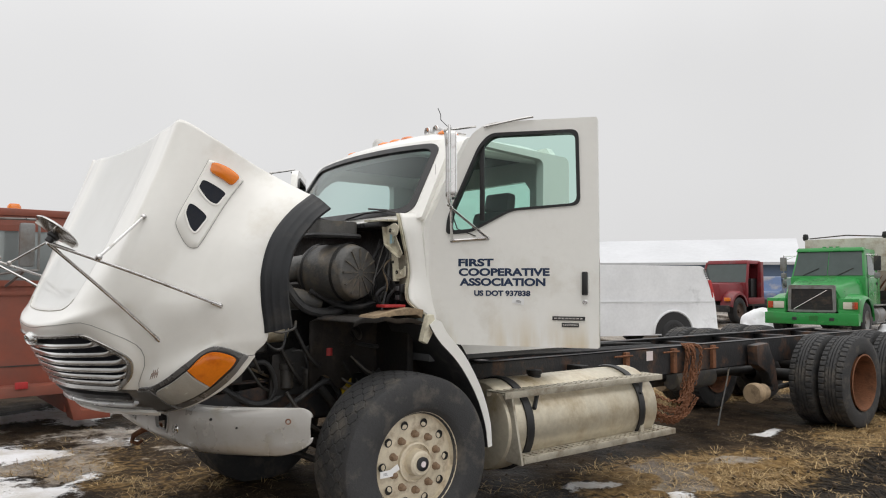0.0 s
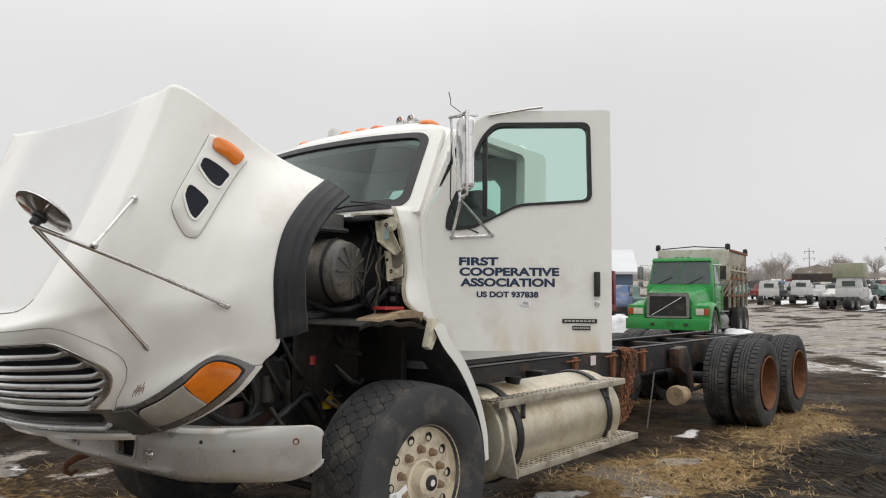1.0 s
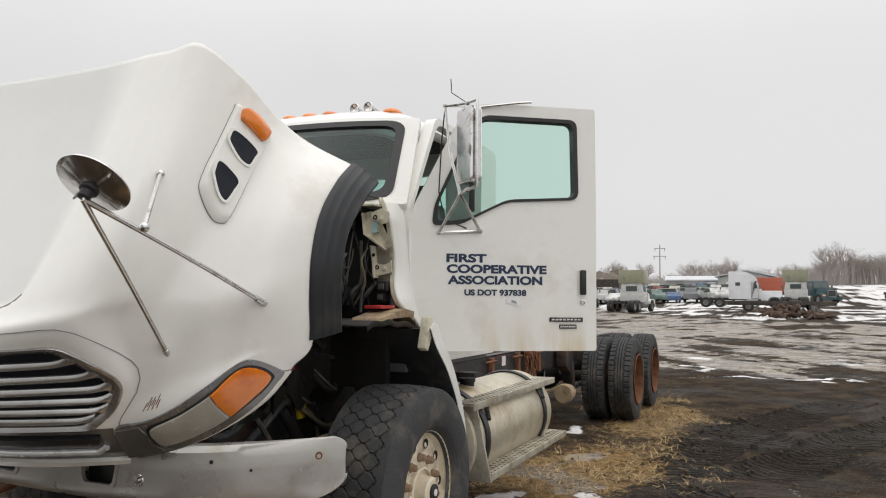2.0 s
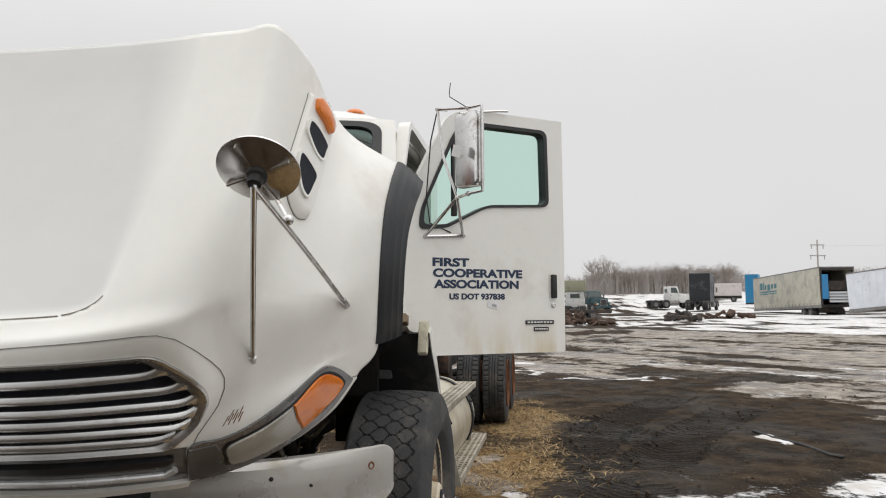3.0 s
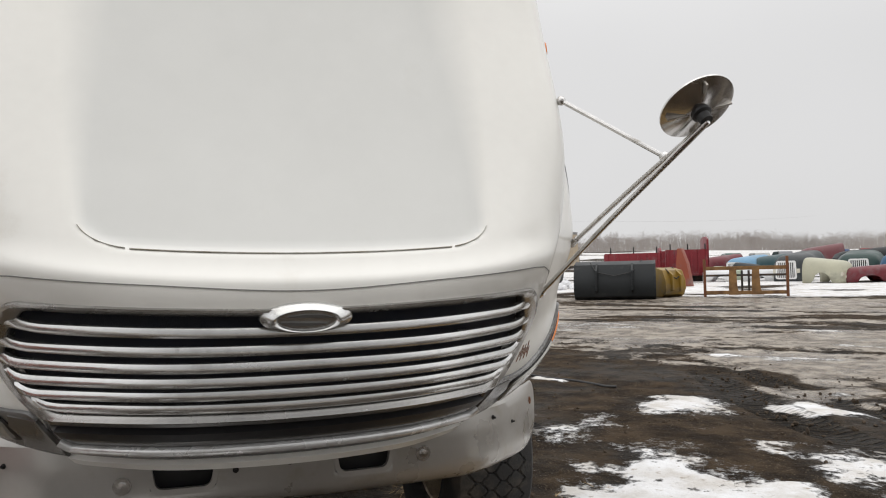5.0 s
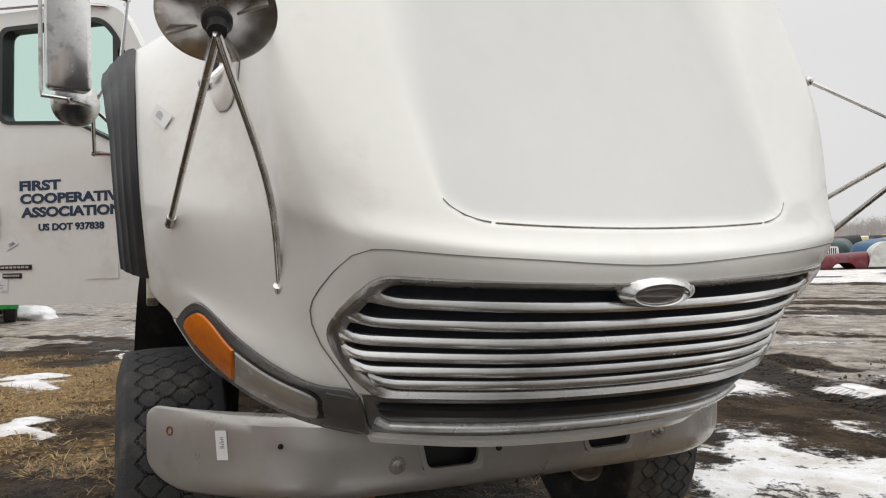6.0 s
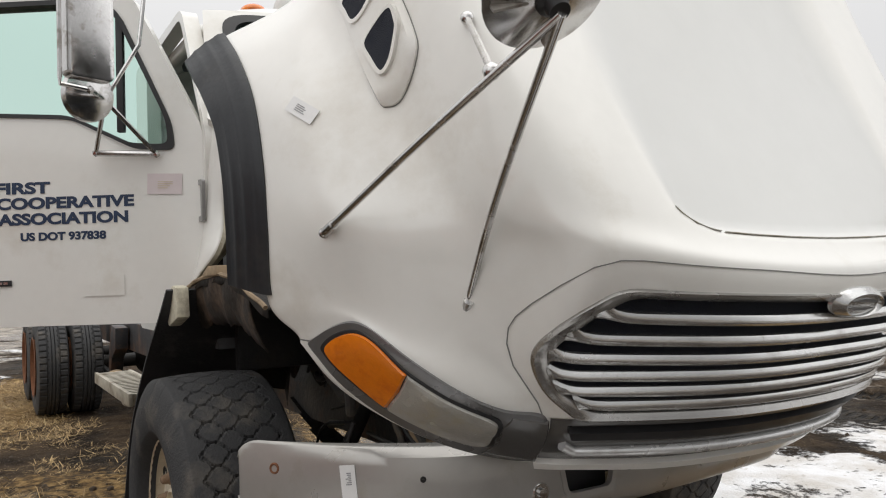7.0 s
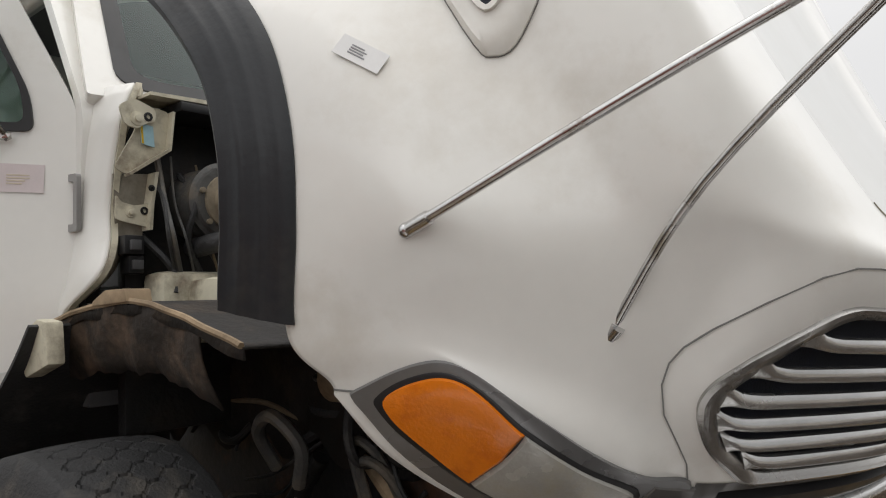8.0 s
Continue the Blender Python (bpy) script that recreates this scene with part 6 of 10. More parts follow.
# wipers
for y0, y1 in ((-0.30, -0.72), (0.45, 0.05)):
    bm = bmesh.new()
    a = ws_point(y0 / 0.92, 0.02) + Vector((-0.03, 0, 0.0))
    b = ws_point(y1 / 0.92, 0.07) + Vector((-0.045, 0, 0))
    tube(bm, [a, a.lerp(b, 0.5) + Vector((-0.012, 0, 0.012)), b], [0.010, 0.008, 0.005], 6)
    c = b + Vector((0, 0.28, 0.07))
    tube(bm, [b + Vector((0, -0.16, -0.03)), b + Vector((-0.004, 0, 0.005)), b + Vector((0, 0.22, 0.03))], 0.007, 6)
    part("wiper", bm, black_trim, cab, "black windshield wiper")


# roof lamps, horns and beacon
def roof_z(x, y):
    k, v = (x - 0.42) / 1.14, abs(y) / 0.93
    return 2.715 - 0.16 * max(0.0, 1 - k / 0.22) ** 2 - 0.16 * v**6 - 0.02 * v * v


for y in (-0.62, -0.16, 0.0, 0.16, 0.62):
    bm = bmesh.new()
    bmesh.ops.create_uvsphere(bm, u_segments=20, v_segments=10, radius=1.0)
    for v in bm.verts:
        v.co = Vector((0.70 + v.co.x * 0.075 * (1.0 if v.co.x < 0 else 1.4), y + v.co.y * 0.062, roof_z(0.70, y) - 0.006 + max(-0.2, v.co.z) * 0.034))
    part("roof_marker", bm, amber, cab, "amber roof marker lamp")
for y in (-0.30, -0.405):
    bm = bmesh.new()
    lathe(bm, [(0.0001, 0.014), (0.014, 0.010), (0.026, 0.002), (0.033, 0.0), (0.036, 0.006), (0.030, 0.02), (0.018, 0.06), (0.012, 0.16), (0.011, 0.30), (0.0001, 0.30)], 22, "X", (0.76, y, 2.765))
    box(bm, 0.90, 0.93, y - 0.02, y + 0.02, 2.69, 2.76, 0.004)
    part("air_horn", bm, chrome, cab, "chrome trumpet horn")
bm = bmesh.new()
lathe(bm, [(0.055, -0.03), (0.055, 0.03), (0.05, 0.055), (0.034, 0.078), (0.0001, 0.086)], 22, "Z", (0.80, 0.42, 2.735))
part("beacon", bm, mat("frosted_beacon", (0.62, 0.62, 0.60), 0.35), cab, "frosted white roof beacon")

# inside the cab
for y in (-0.45, 0.47):
    seat = part("seat", box(bmesh.new(), 0.72, 1.22, y - 0.25, y + 0.25, 1.42, 1.58, 0.05), interior, cab, "dark grey cloth seat")
    part("seat_back", box(bmesh.new(), -0.07, 0.07, -0.24, 0.24, 0.0, 0.66, 0.05, pose(1.24, y, 1.52, 0, 12, 0)), interior, cab)
    part("headrest", box(bmesh.new(), -0.05, 0.05, -0.14, 0.14, 0.0, 0.16, 0.04, pose(1.38, y, 2.16, 0, 8, 0)), interior, cab)
    part("seat_base", box(bmesh.new(), 0.82, 1.12, y - 0.18, y + 0.18, 1.17, 1.43, 0.01), black_trim, cab)
bm = bmesh.new()
prism(bm, [(0.21, 1.45), (0.52, 1.45), (0.60, 1.70), (0.55, 1.90), (0.42, 1.98), (0.24, 1.98)], 1.7, pose(0, -0.85, 0), 0.02)
part("dashboard", bm, interior, cab, "grey dashboard")
bm = bmesh.new()
m = pose(0.70, -0.45, 1.93, 0, 32, 0)
tube(bm, [m @ Vector((0.23 * math.cos(a), 0.23 * math.sin(a), 0)) for a in steps(0, 2 * math.pi, 32)[:-1]], 0.015, 8, closed=True)
for a in (0.5, 2.6, 4.7):
    tube(bm, [m @ Vector((0, 0, -0.02)), m @ Vector((0.22 * math.cos(a), 0.22 * math.sin(a), 0))], 0.012, 6)
tube(bm, [m @ Vector((0, 0, 0)), m @ Vector((0, 0, -0.35))], 0.03, 8)
part("steering_wheel", bm, black_trim, cab, "black steering wheel")
part("headliner", box(bmesh.new(), 0.55, 1.55, -0.80, 0.80, 2.58, 2.61, 0.005), interior, cab)
rw = part("rear_window", box(bmesh.new(), 1.585, 1.590, -0.62, 0.62, 1.95, 2.42), glass, cab)
rw.visible_shadow = False

# bumper fittings
def bump_m(y, z, out=0.0):
    e = 0.02
    d = Vector((bumper_x(y + e) - bumper_x(y - e), 2 * e, 0)).normalized()
    n = Vector((-d.y, d.x, 0))
    v = (z - 0.775) / 0.135
    m = Matrix((d, -n, Vector((0, 0, 1)))).transposed().to_4x4()
    m.translation = Vector((bumper_x(y) - 0.020 * (1 - v * v), y, z)) + n * out
    return m


for y, z, r in ((0.465, 0.745, 0.013), (-0.50, 0.755, 0.013), (0.13, 0.765, 0.0045), (-0.04, 0.775, 0.0045), (0.80, 0.82, 0.004), (-0.80, 0.84, 0.004), (-0.92, 0.80, 0.003)):
    bm = bmesh.new()
    lathe(bm, [(r * 2.2, 0.002), (r * 2.0, -0.003), (r, -0.003), (r, -0.012), (0.0001, -0.013)], 14)
    bmesh.ops.transform(bm, matrix=bump_m(y, z), verts=bm.verts[:])
    part("bumper_bolt", bm, chrome if r > 0.01 else black_metal, bumper)
for s in (-1, 1):
    bm = bmesh.new()
    lathe(bm, [(0.017, 0.001), (0.014, -0.004), (0.010, -0.002), (0.008, 0.004), (0.0001, 0.004)], 16)
    bmesh.ops.transform(bm, matrix=bump_m(s * 1.10, 0.835), verts=bm.verts[:])
    part("bumper_hole", bm, rust, bumper)
    # slot surround and a dark pocket behind it
    bm = bmesh.new()
    o = round_outline([(-0.094, -0.056), (0.094, -0.056), (0.116, 0.058), (-0.116, 0.058)], 0.03)
    i = round_outline([(-0.080, -0.043), (0.080, -0.043), (0.098, 0.047), (-0.098, 0.047)], 0.024)
    ring_plate(bm, o, i, 0.02, bump_m(s * 0.2875, 0.767, 0.002))
    part("tow_slot_rim", bm, bumper_mat, bumper)
    part("tow_pocket", box(bmesh.new(), -1.16, -1.04, s * 0.2875 - 0.12, s * 0.2875 + 0.12, 0.69, 0.84, 0.005), black_trim, bumper)
m = bump_m(0.955, 0.812, 0.002)
part("paper_tag", box(bmesh.new(), -0.022, 0.022, -0.001, 0.001, -0.045, 0.045, 0, m @ pose(0, 0, 0, 0, 5, 0)), tag_mat, bumper, "white paper tag with illegible print")
part("tag_print", bars(bmesh.new(), 0.022, 0.045, 7, m @ pose(0, -0.0012, 0.008, 0, 5, 0), 9), print_mat, bumper)
bm = bmesh.new()
tube(bm, [(-0.95, 0.50, 0.60), (-1.08, 0.50, 0.58), (-1.14, 0.50, 0.55), (-1.15, 0.50, 0.51), (-1.11, 0.50, 0.49), (-1.08, 0.50, 0.51)], [0.02, 0.02, 0.018, 0.016, 0.014, 0.010], 10)
part("tow_hook", bm, rust, truck, "rusty tow hook")


# ---- engine bay ----
def canister():
    bm = bmesh.new()
    lathe(bm, [(0.0001, -0.02), (0.03, -0.022), (0.15, -0.012), (0.166, -0.004), (0.172, 0.008), (0.165, 0.015), (0.185, 0.05), (0.19, 0.12), (0.185, 0.36), (0.15, 0.42), (0.0001, 0.43)], 44)
    m = pose(-0.13, -0.735, 1.665, 0, 0, 14)
    bmesh.ops.transform(bm, matrix=m, verts=bm.verts[:])
    rib_bm = bmesh.new()
    box(rib_bm, 0.025, 0.155, -0.026, -0.012, -0.004, 0.004, 0.0)
    rib_mesh = mesh_of(rib_bm, "lid_rib", plastic_grey)
    c = part("air_cleaner", bm, plastic_grey, truck, "dusty grey plastic air cleaner with a ribbed lid")
    bm = bmesh.new()
    prism(bm, round_outline([(-0.15, -0.09), (0.15, -0.09), (0.15, 0.09), (-0.15, 0.09)], 0.05), 0.10, pose(-0.22, -0.56, 1.82, 90, 0, 0))
    bmesh.ops.transform(bm, matrix=Matrix.Translation((0, 0, 0.08)), verts=bm.verts[:])
    part("intake_neck", bm, plastic_grey, c)
    bm = bmesh.new()
    ring = round_outline([(-0.165, -0.105), (0.165, -0.105), (0.165, 0.105), (-0.165, 0.105)], 0.06)
    tube(bm, [(-0.22 + x, -0.56 + y, 1.905) for x, y in ring], 0.016, 6, closed=True)
    part("intake_seal", bm, rubber, c)
    bm = bmesh.new()
    tube(bm, [(-0.13, -0.40, 1.68), (-0.3, -0.30, 1.70), (-0.5, -0.3, 1.66), (-0.62, -0.3, 1.55)], 0.085, 16)
    part("intake_pipe", bm, plastic_grey, c)
    bm = bmesh.new()
    box(bm, -0.30, -0.25, -0.69, -0.66, 1.60, 1.65, 0.002)
    part("cleaner_label", bm, brown_splash, c)
    for k in range(12):
        o = new("lid_rib", rib_mesh)
        o.parent = c
        o.matrix_local = m @ pose(0, 0, 0, 0, 30 * k, 0)
    for y in (0.06, 0.33):
        bm = bmesh.new()
        lathe(bm, [(0.1935, y - 0.012), (0.1955, y - 0.010), (0.1955, y + 0.010), (0.1935, y + 0.012)], 40)
        bmesh.ops.transform(bm, matrix=m, verts=bm.verts[:])
        part("clamp_band", bm, black_metal, c)


canister()
bm = bmesh.new()
box(bm, -0.72, 0.12, -0.24, 0.24, 0.80, 1.42, 0.04)
box(bm, -0.66, 0.05, -0.15, 0.15, 1.42, 1.60, 0.05)
box(bm, -0.78, -0.72, -0.20, 0.20, 0.85, 1.30, 0.02)
lathe(bm, [(0.30, 0.0), (0.30, 0.03), (0.08, 0.06), (0.0001, 0.06)], 24, "X", (-0.86, 0, 1.12))
part("engine", bm, black_metal, truck, "dark greasy diesel engine")
bm = bmesh.new()
box(bm, -0.99, -0.92, -0.40, 0.40, 0.85, 1.62, 0.02)
part("radiator", bm, black_metal, truck)
bm = bmesh.new()
lathe(bm, [(0.0001, 0.0), (0.07, 0.0), (0.085, 0.02), (0.085, 0.15), (0.07, 0.17), (0.0001, 0.17)], 20, "X", (-0.66, -0.42, 1.30))
for k in range(14):
    a = 2 * math.pi * k / 14
    box(bm, -0.668, -0.655, -0.01, 0.01, 0.04, 0.075, 0, Matrix.Translation((0, -0.42, 1.30)) @ Matrix.Rotation(a, 4, "X"))
part("alternator", bm, alu, truck, "dirty alternator")
bm = bmesh.new()
tube(bm, [(-0.62, -0.34, 1.52), (-0.45, -0.42, 1.50), (-0.25, -0.44, 1.47)], 0.07, 14)
part("turbo_pipe", bm, plastic_grey, truck)
grey_hose = mat("dusty_black_hose", (0.032, 0.030, 0.027), 0.45, 0, 0.3, 14, 0.1, 60, dirt=(0.09, 0.07, 0.05), dirt_amt=0.3, dirt_scale=12)
HOSES = [
    ([(-0.55, -0.45, 1.66), (-0.42, -0.52, 1.45), (-0.25, -0.56, 1.40), (-0.05, -0.54, 1.45), (0.14, -0.5, 1.5)], 0.03, rubber),
    ([(-0.9, -0.40, 0.95), (-0.7, -0.47, 0.84), (-0.5, -0.46, 0.90), (-0.42, -0.46, 1.05)], 0.022, rubber),
    ([(-0.82, -0.44, 1.05), (-0.66, -0.50, 1.10), (-0.58, -0.49, 0.95), (-0.62, -0.47, 0.84)], 0.016, rubber),
    ([(-0.50, -0.46, 1.12), (-0.30, -0.48, 1.02), (-0.12, -0.47, 1.12), (0.14, -0.46, 1.15)], 0.014, rubber),
    ([(-0.35, -0.50, 1.55), (-0.15, -0.60, 1.44), (0.05, -0.66, 1.47), (0.15, -0.66, 1.55)], 0.018, rubber),
    ([(0.06, -0.74, 1.44), (0.0, -0.76, 1.52), (0.07, -0.78, 1.57), (0.13, -0.76, 1.50)], 0.012, rubber),
    ([(0.08, -0.70, 1.95), (0.11, -0.76, 1.7), (0.13, -0.8, 1.45)], 0.006, rubber),
    ([(-0.30, 0.62, 0.86), (-0.36, 0.66, 0.98), (-0.26, 0.68, 1.06), (-0.14, 0.64, 1.0), (-0.12, 0.56, 0.88)], 0.020, plastic_grey),
    ([(-0.62, 0.50, 0.78), (-0.56, 0.56, 0.96), (-0.46, 0.56, 0.98), (-0.44, 0.5, 0.80)], 0.014, plastic_grey),
    ([(-0.66, 0.50, 0.76), (-0.60, 0.57, 0.92), (-0.50, 0.57, 0.93), (-0.48, 0.5, 0.76)], 0.014, plastic_grey),
    ([(-0.90, 0.42, 0.62), (-0.62, 0.50, 0.80), (-0.40, 0.46, 0.94)], 0.028, brown_splash),
    ([(-0.85, 0.3, 1.45), (-0.5, 0.42, 1.25), (-0.1, 0.45, 1.2)], 0.055, black_metal),
    ([(0.10, 0.50, 1.62), (-0.05, 0.60, 1.5), (0.0, 0.68, 1.42), (0.12, 0.7, 1.40)], 0.016, rubber),
    ([(-0.05, -0.45, 0.78), (-0.2, -0.5, 0.95), (-0.42, -0.52, 0.86), (-0.6, -0.48, 0.72)], 0.02, rubber),
]
rnd = random.Random(31)
for k in range(34):
    # loose cables and small hoses sag between the engine and the rails
    s = -1 if k % 3 else 1
    x, z = rnd.uniform(-0.85, 0.0), rnd.uniform(0.80, 1.36)
    y = s * rnd.uniform(0.44, 0.60)
    dx, dz = rnd.uniform(-0.30, 0.30), rnd.uniform(-0.28, 0.28)
    sag = rnd.uniform(0.03, 0.10)
    q = [(x, y, z), (x + dx * 0.4, y + s * 0.05, z + dz * 0.4 - sag), (x + dx * 0.8, y + s * 0.04, z + dz * 0.8 - sag * 0.7), (x + dx, y - s * 0.04, z + dz)]
    HOSES.append((q, rnd.choice((0.006, 0.008, 0.010, 0.014)), rnd.choice((rubber, grey_hose, grey_hose, black_metal, plastic_grey))))
for line, r, material in HOSES:
    bm = bmesh.new()
    p = [Vector(q) for q in line]
    tube(bm, [spline(p, t) for t in steps(0, len(p) - 1, 6 * (len(p) - 1))], r, 8)
    part("hose", bm, material, truck)
for s, x, z, r, h in ((-1, -0.50, 0.92, 0.050, 0.16), (-1, -0.34, 0.90, 0.045, 0.14), (-1, -0.70, 1.16, 0.06, 0.10), (1, -0.52, 0.98, 0.05, 0.15), (1, -0.30, 1.14, 0.06, 0.11)):
    bm = bmesh.new()
    lathe(bm, [(0.0001, 0.0), (r * 0.8, 0.0), (r, 0.012), (r, h * 0.8), (r * 1.12, h * 0.82), (r * 1.12, h), (r * 0.4, h + 0.006), (0.0001, h + 0.006)], 18, "Z", (x, s * 0.47, z))
    part("filter", bm, grey_hose, truck, "grimy canister filter")
for s in (-1, 1):
    for x, z, w, h in ((-0.86, 0.98, 0.07, 0.12), (-0.60, 1.30, 0.10, 0.06), (-0.20, 0.92, 0.06, 0.10), (-0.12, 1.22, 0.09, 0.07)):
        part("engine_bracket", box(bmesh.new(), x, x + w, min(s * 0.40, s * 0.47), max(s * 0.40, s * 0.47), z, z + h, 0.008), grey_hose, truck)
# exhaust and heater box on the passenger side
bm = bmesh.new()
lathe(bm, [(0.0001, 0.155), (0.112, 0.155), (0.118, 0.12), (0.115, 0.01), (0.122, 0.004), (0.125, -0.010), (0.112, -0.016), (0.108, -0.030), (0.0001, -0.034)], 32, "X", (0.0, 0.655, 1.70))
blower = part("blower", bm, plastic_grey, truck, "grey heater blower housing")
bm = bmesh.new()
lathe(bm, [(0.085, -0.030), (0.084, -0.040), (0.058, -0.044), (0.055, -0.085), (0.046, -0.092), (0.0001, -0.093)], 26, "X", (0.0, 0.655, 1.70))
for k in range(6):
    a = k * math.pi / 3 + 0.3
    lathe(bm, [(0.009, -0.030), (0.009, -0.040), (0.0001, -0.041)], 8, "X", (0.0, 0.655 + 0.097 * math.cos(a), 1.70 + 0.097 * math.sin(a)))
part("blower_motor", bm, mat("dusty_tan_plate", (0.24, 0.20, 0.14), 0.7, 0, 0.3, 9, 0.2, 60, dirt=(0.10, 0.08, 0.06), dirt_amt=0.4, dirt_scale=8), blower, "dusty tan blower motor plate")
bm = bmesh.new()
tube(bm, [spline([Vector(q) for q in ((0.10, 0.70, 1.565), (0.02, 0.72, 1.562), (-0.05, 0.70, 1.572), (-0.06, 0.64, 1.58))], k) for k in steps(0, 3, 12)], 0.032, 12)
part("blower_hose", bm, rubber, blower)
bm = bmesh.new()
lathe(bm, [(0.0001, 0.0), (0.085, 0.0), (0.10, 0.02), (0.10, 0.30), (0.075, 0.34), (0.075, 0.46), (0.0001, 0.46)], 22, "X", (-0.82, 0.52, 1.16))
part("turbo", bm, brown_splash, truck)
bm = bmesh.new()
box(bm, 0.0, 0.13, 0.56, 0.86, 1.27, 1.485, 0.03)
box(bm, -0.16, 0.02, 0.58, 0.78, 1.27, 1.462, 0.03)
part("washer_bottle", bm, cream, truck, "stained white washer bottle")
bm = bmesh.new()
box(bm, -0.09, -0.02, -0.50, -0.43, 0.84, 0.97, 0.012)
part("reservoir", bm, yellow_mat, truck, "yellow plastic reservoir")
bm = bmesh.new()
lathe(bm, [(0.03, 0), (0.03, 0.05), (0.0001, 0.055)], 14, "Z", (-0.22, -0.52, 1.12))
part("red_cap", bm, red_mat, truck)
part("red_strip", box(bmesh.new(), -0.10, 0.06, -1.0, -0.90, 1.445, 1.462, 0.004), red_mat, truck)

# wheel arch liners, splash panels and rear fender strips
for s in (-1, 1):
    bm = bmesh.new()
    prev = None
    arch = [Vector(p) for p in ((0.60, 0, 0.86), (0.52, 0, 1.10), (0.34, 0, 1.30), (0.10, 0, 1.365), (-0.10, 0, 1.385), (-0.26, 0, 1.388), (-0.45, 0, 1.352), (-0.70, 0, 1.282))]
    for k in steps(0, 7 if s > 0 else 5.6, 34):
        p = spline(arch, k) + Vector((0, 0, 0.006 * math.sin(k * 6.3)))
        low = 0.95 + 0.05 * math.sin(k * 4.1)
        row = [bm.verts.new((p.x, s * y, p.z - drop)) for y, drop in ((0.535, 0.02), (0.62, 0.0), (0.80, 0.0), (0.95, 0.0), (1.075, 0.0))]
        row = [bm.verts.new((p.x, s * 0.53, max(low, min(p.z - 0.1, low)))), bm.verts.new((p.x, s * 0.532, p.z - 0.10)), *row]
        row.append(bm.verts.new(row[-1].co + Vector((0, 0, -0.028))))
        if prev:
            for q in range(7):
                bm.faces.new((prev[q], prev[q + 1], row[q + 1], row[q]))
        prev = row
    bmesh.ops.recalc_face_normals(bm, faces=bm.faces[:])
    ob = part("wheel_arch_liner", bm, liner_mud, truck, "muddy brown wheel arch liner")
    ob.modifiers.new("thickness", "SOLIDIFY").thickness = 0.008
    bm = bmesh.new()
    if s < 0:
        prism(bm, [(-0.24, 1.365), (-0.08, 1.395), (0.10, 1.40), (0.14, 1.375), (0.15, 1.43), (0.05, 1.445), (-0.08, 1.425), (-0.22, 1.40)], 0.17, pose(0, -1.07, 0), 0.004)
        part("splash_bracket", bm, brown_splash, truck)
    else:
        lip = [spline(arch, k) + Vector((0, 1.078 + 0.003 * math.sin(k * 9), 0.004)) for k in steps(2.1, 7, 36)]
        tube(bm, lip, 0.008, 6)
        part("liner_lip", bm, brown_splash, truck)
        # muddy apron that hangs below the lip
        bm = bmesh.new()
        prev = None
        for k in steps(2.0, 6.35, 40):
            p = spline(arch, k)
            drop = 0.16 + 0.03 * (k - 2.0) / 4.9 + 0.005 * math.sin(k * 7.3) + 0.003 * math.sin(k * 17.0)
            row = [bm.verts.new((p.x, 1.072 - 0.05 * q * q + 0.006 * math.sin(k * 5 + q * 4), p.z - 0.004 - drop * q)) for q in steps(0, 1, 5)]
            if prev:
                for q in range(5):
                    bm.faces.new((prev[q], prev[q + 1], row[q + 1], row[q]))
            prev = row
        bmesh.ops.recalc_face_normals(bm, faces=bm.faces[:])
        ob = part("liner_apron", bm, mat("caked_mud_liner", (0.030, 0.022, 0.016), 0.85, 0, 0.5, 6, 0.7, 30, dirt=(0.15, 0.10, 0.065), dirt_amt=0.5, dirt_scale=6), truck, "liner apron caked with brown mud")
        ob.modifiers.new("thickness", "SOLIDIFY").thickness = 0.006
        bm = bmesh.new()
        prism(bm, [(-0.235, 1.392), (-0.225, 1.425), (-0.12, 1.425), (-0.05, 1.398), (-0.05, 1.385)], 0.07, pose(0, 1.02, 0), 0.004)
        part("splash_bracket", bm, brown_splash, truck)
    line = [Vector(p) for p in ((0.125, 0, 1.35), (0.20, 0, 1.25), (0.36, 0, 1.10), (0.50 if s < 0 else 0.54, 0, 0.90), (0.585 if s < 0 else 0.66, 0, 0.70), (0.615 if s < 0 else 0.74, 0, 0.53 if s < 0 else 0.42))]
    for name, y0, y1, material, out in ((("fender_strip", 1.125, 1.19, white, 0.0),) if s < 0 else ()) + (("mud_guard", 0.72, 1.185, rubber, -0.022),):
        bm = bmesh.new()
        prev = None
        flap = 0.012 if s > 0 else 0.0
        for t in steps(0, 5, 30):
            p = spline(line, t)
            d = spline(line, min(5, t + 0.05)) - spline(line, max(0, t - 0.05))
            n = Vector((-d.z, 0, d.x)).normalized()
            n = n if n.x > 0 else -n
            wide = 0.010 if material is not white else 0.016 + 0.055 * (1 - t / 5) * min(1.0, t / 0.5 + 0.4)
            row = [bm.verts.new((p.x + n.x * (h + out), s * y, p.z + n.z * (h + out))) for y, h in ((y0, 0.0), (y1 + flap * t, 0.0), (y1 + flap * t, wide), (y0, 0.010))]
            if name == "fender_strip":
                row[1].co += -n * 0.02
            if prev:
                for k in range(4):
                    bm.faces.new((prev[k], prev[(k + 1) % 4], row[(k + 1) % 4], row[k]))
            else:
                bm.faces.new(row[::-1])
            prev = row
        bm.faces.new(prev)
        bmesh.ops.recalc_face_normals(bm, faces=bm.faces[:])
        part(name, bm, material, truck, "white rear fender strip" if material is white else "black rubber mud guard")
    bm = bmesh.new()
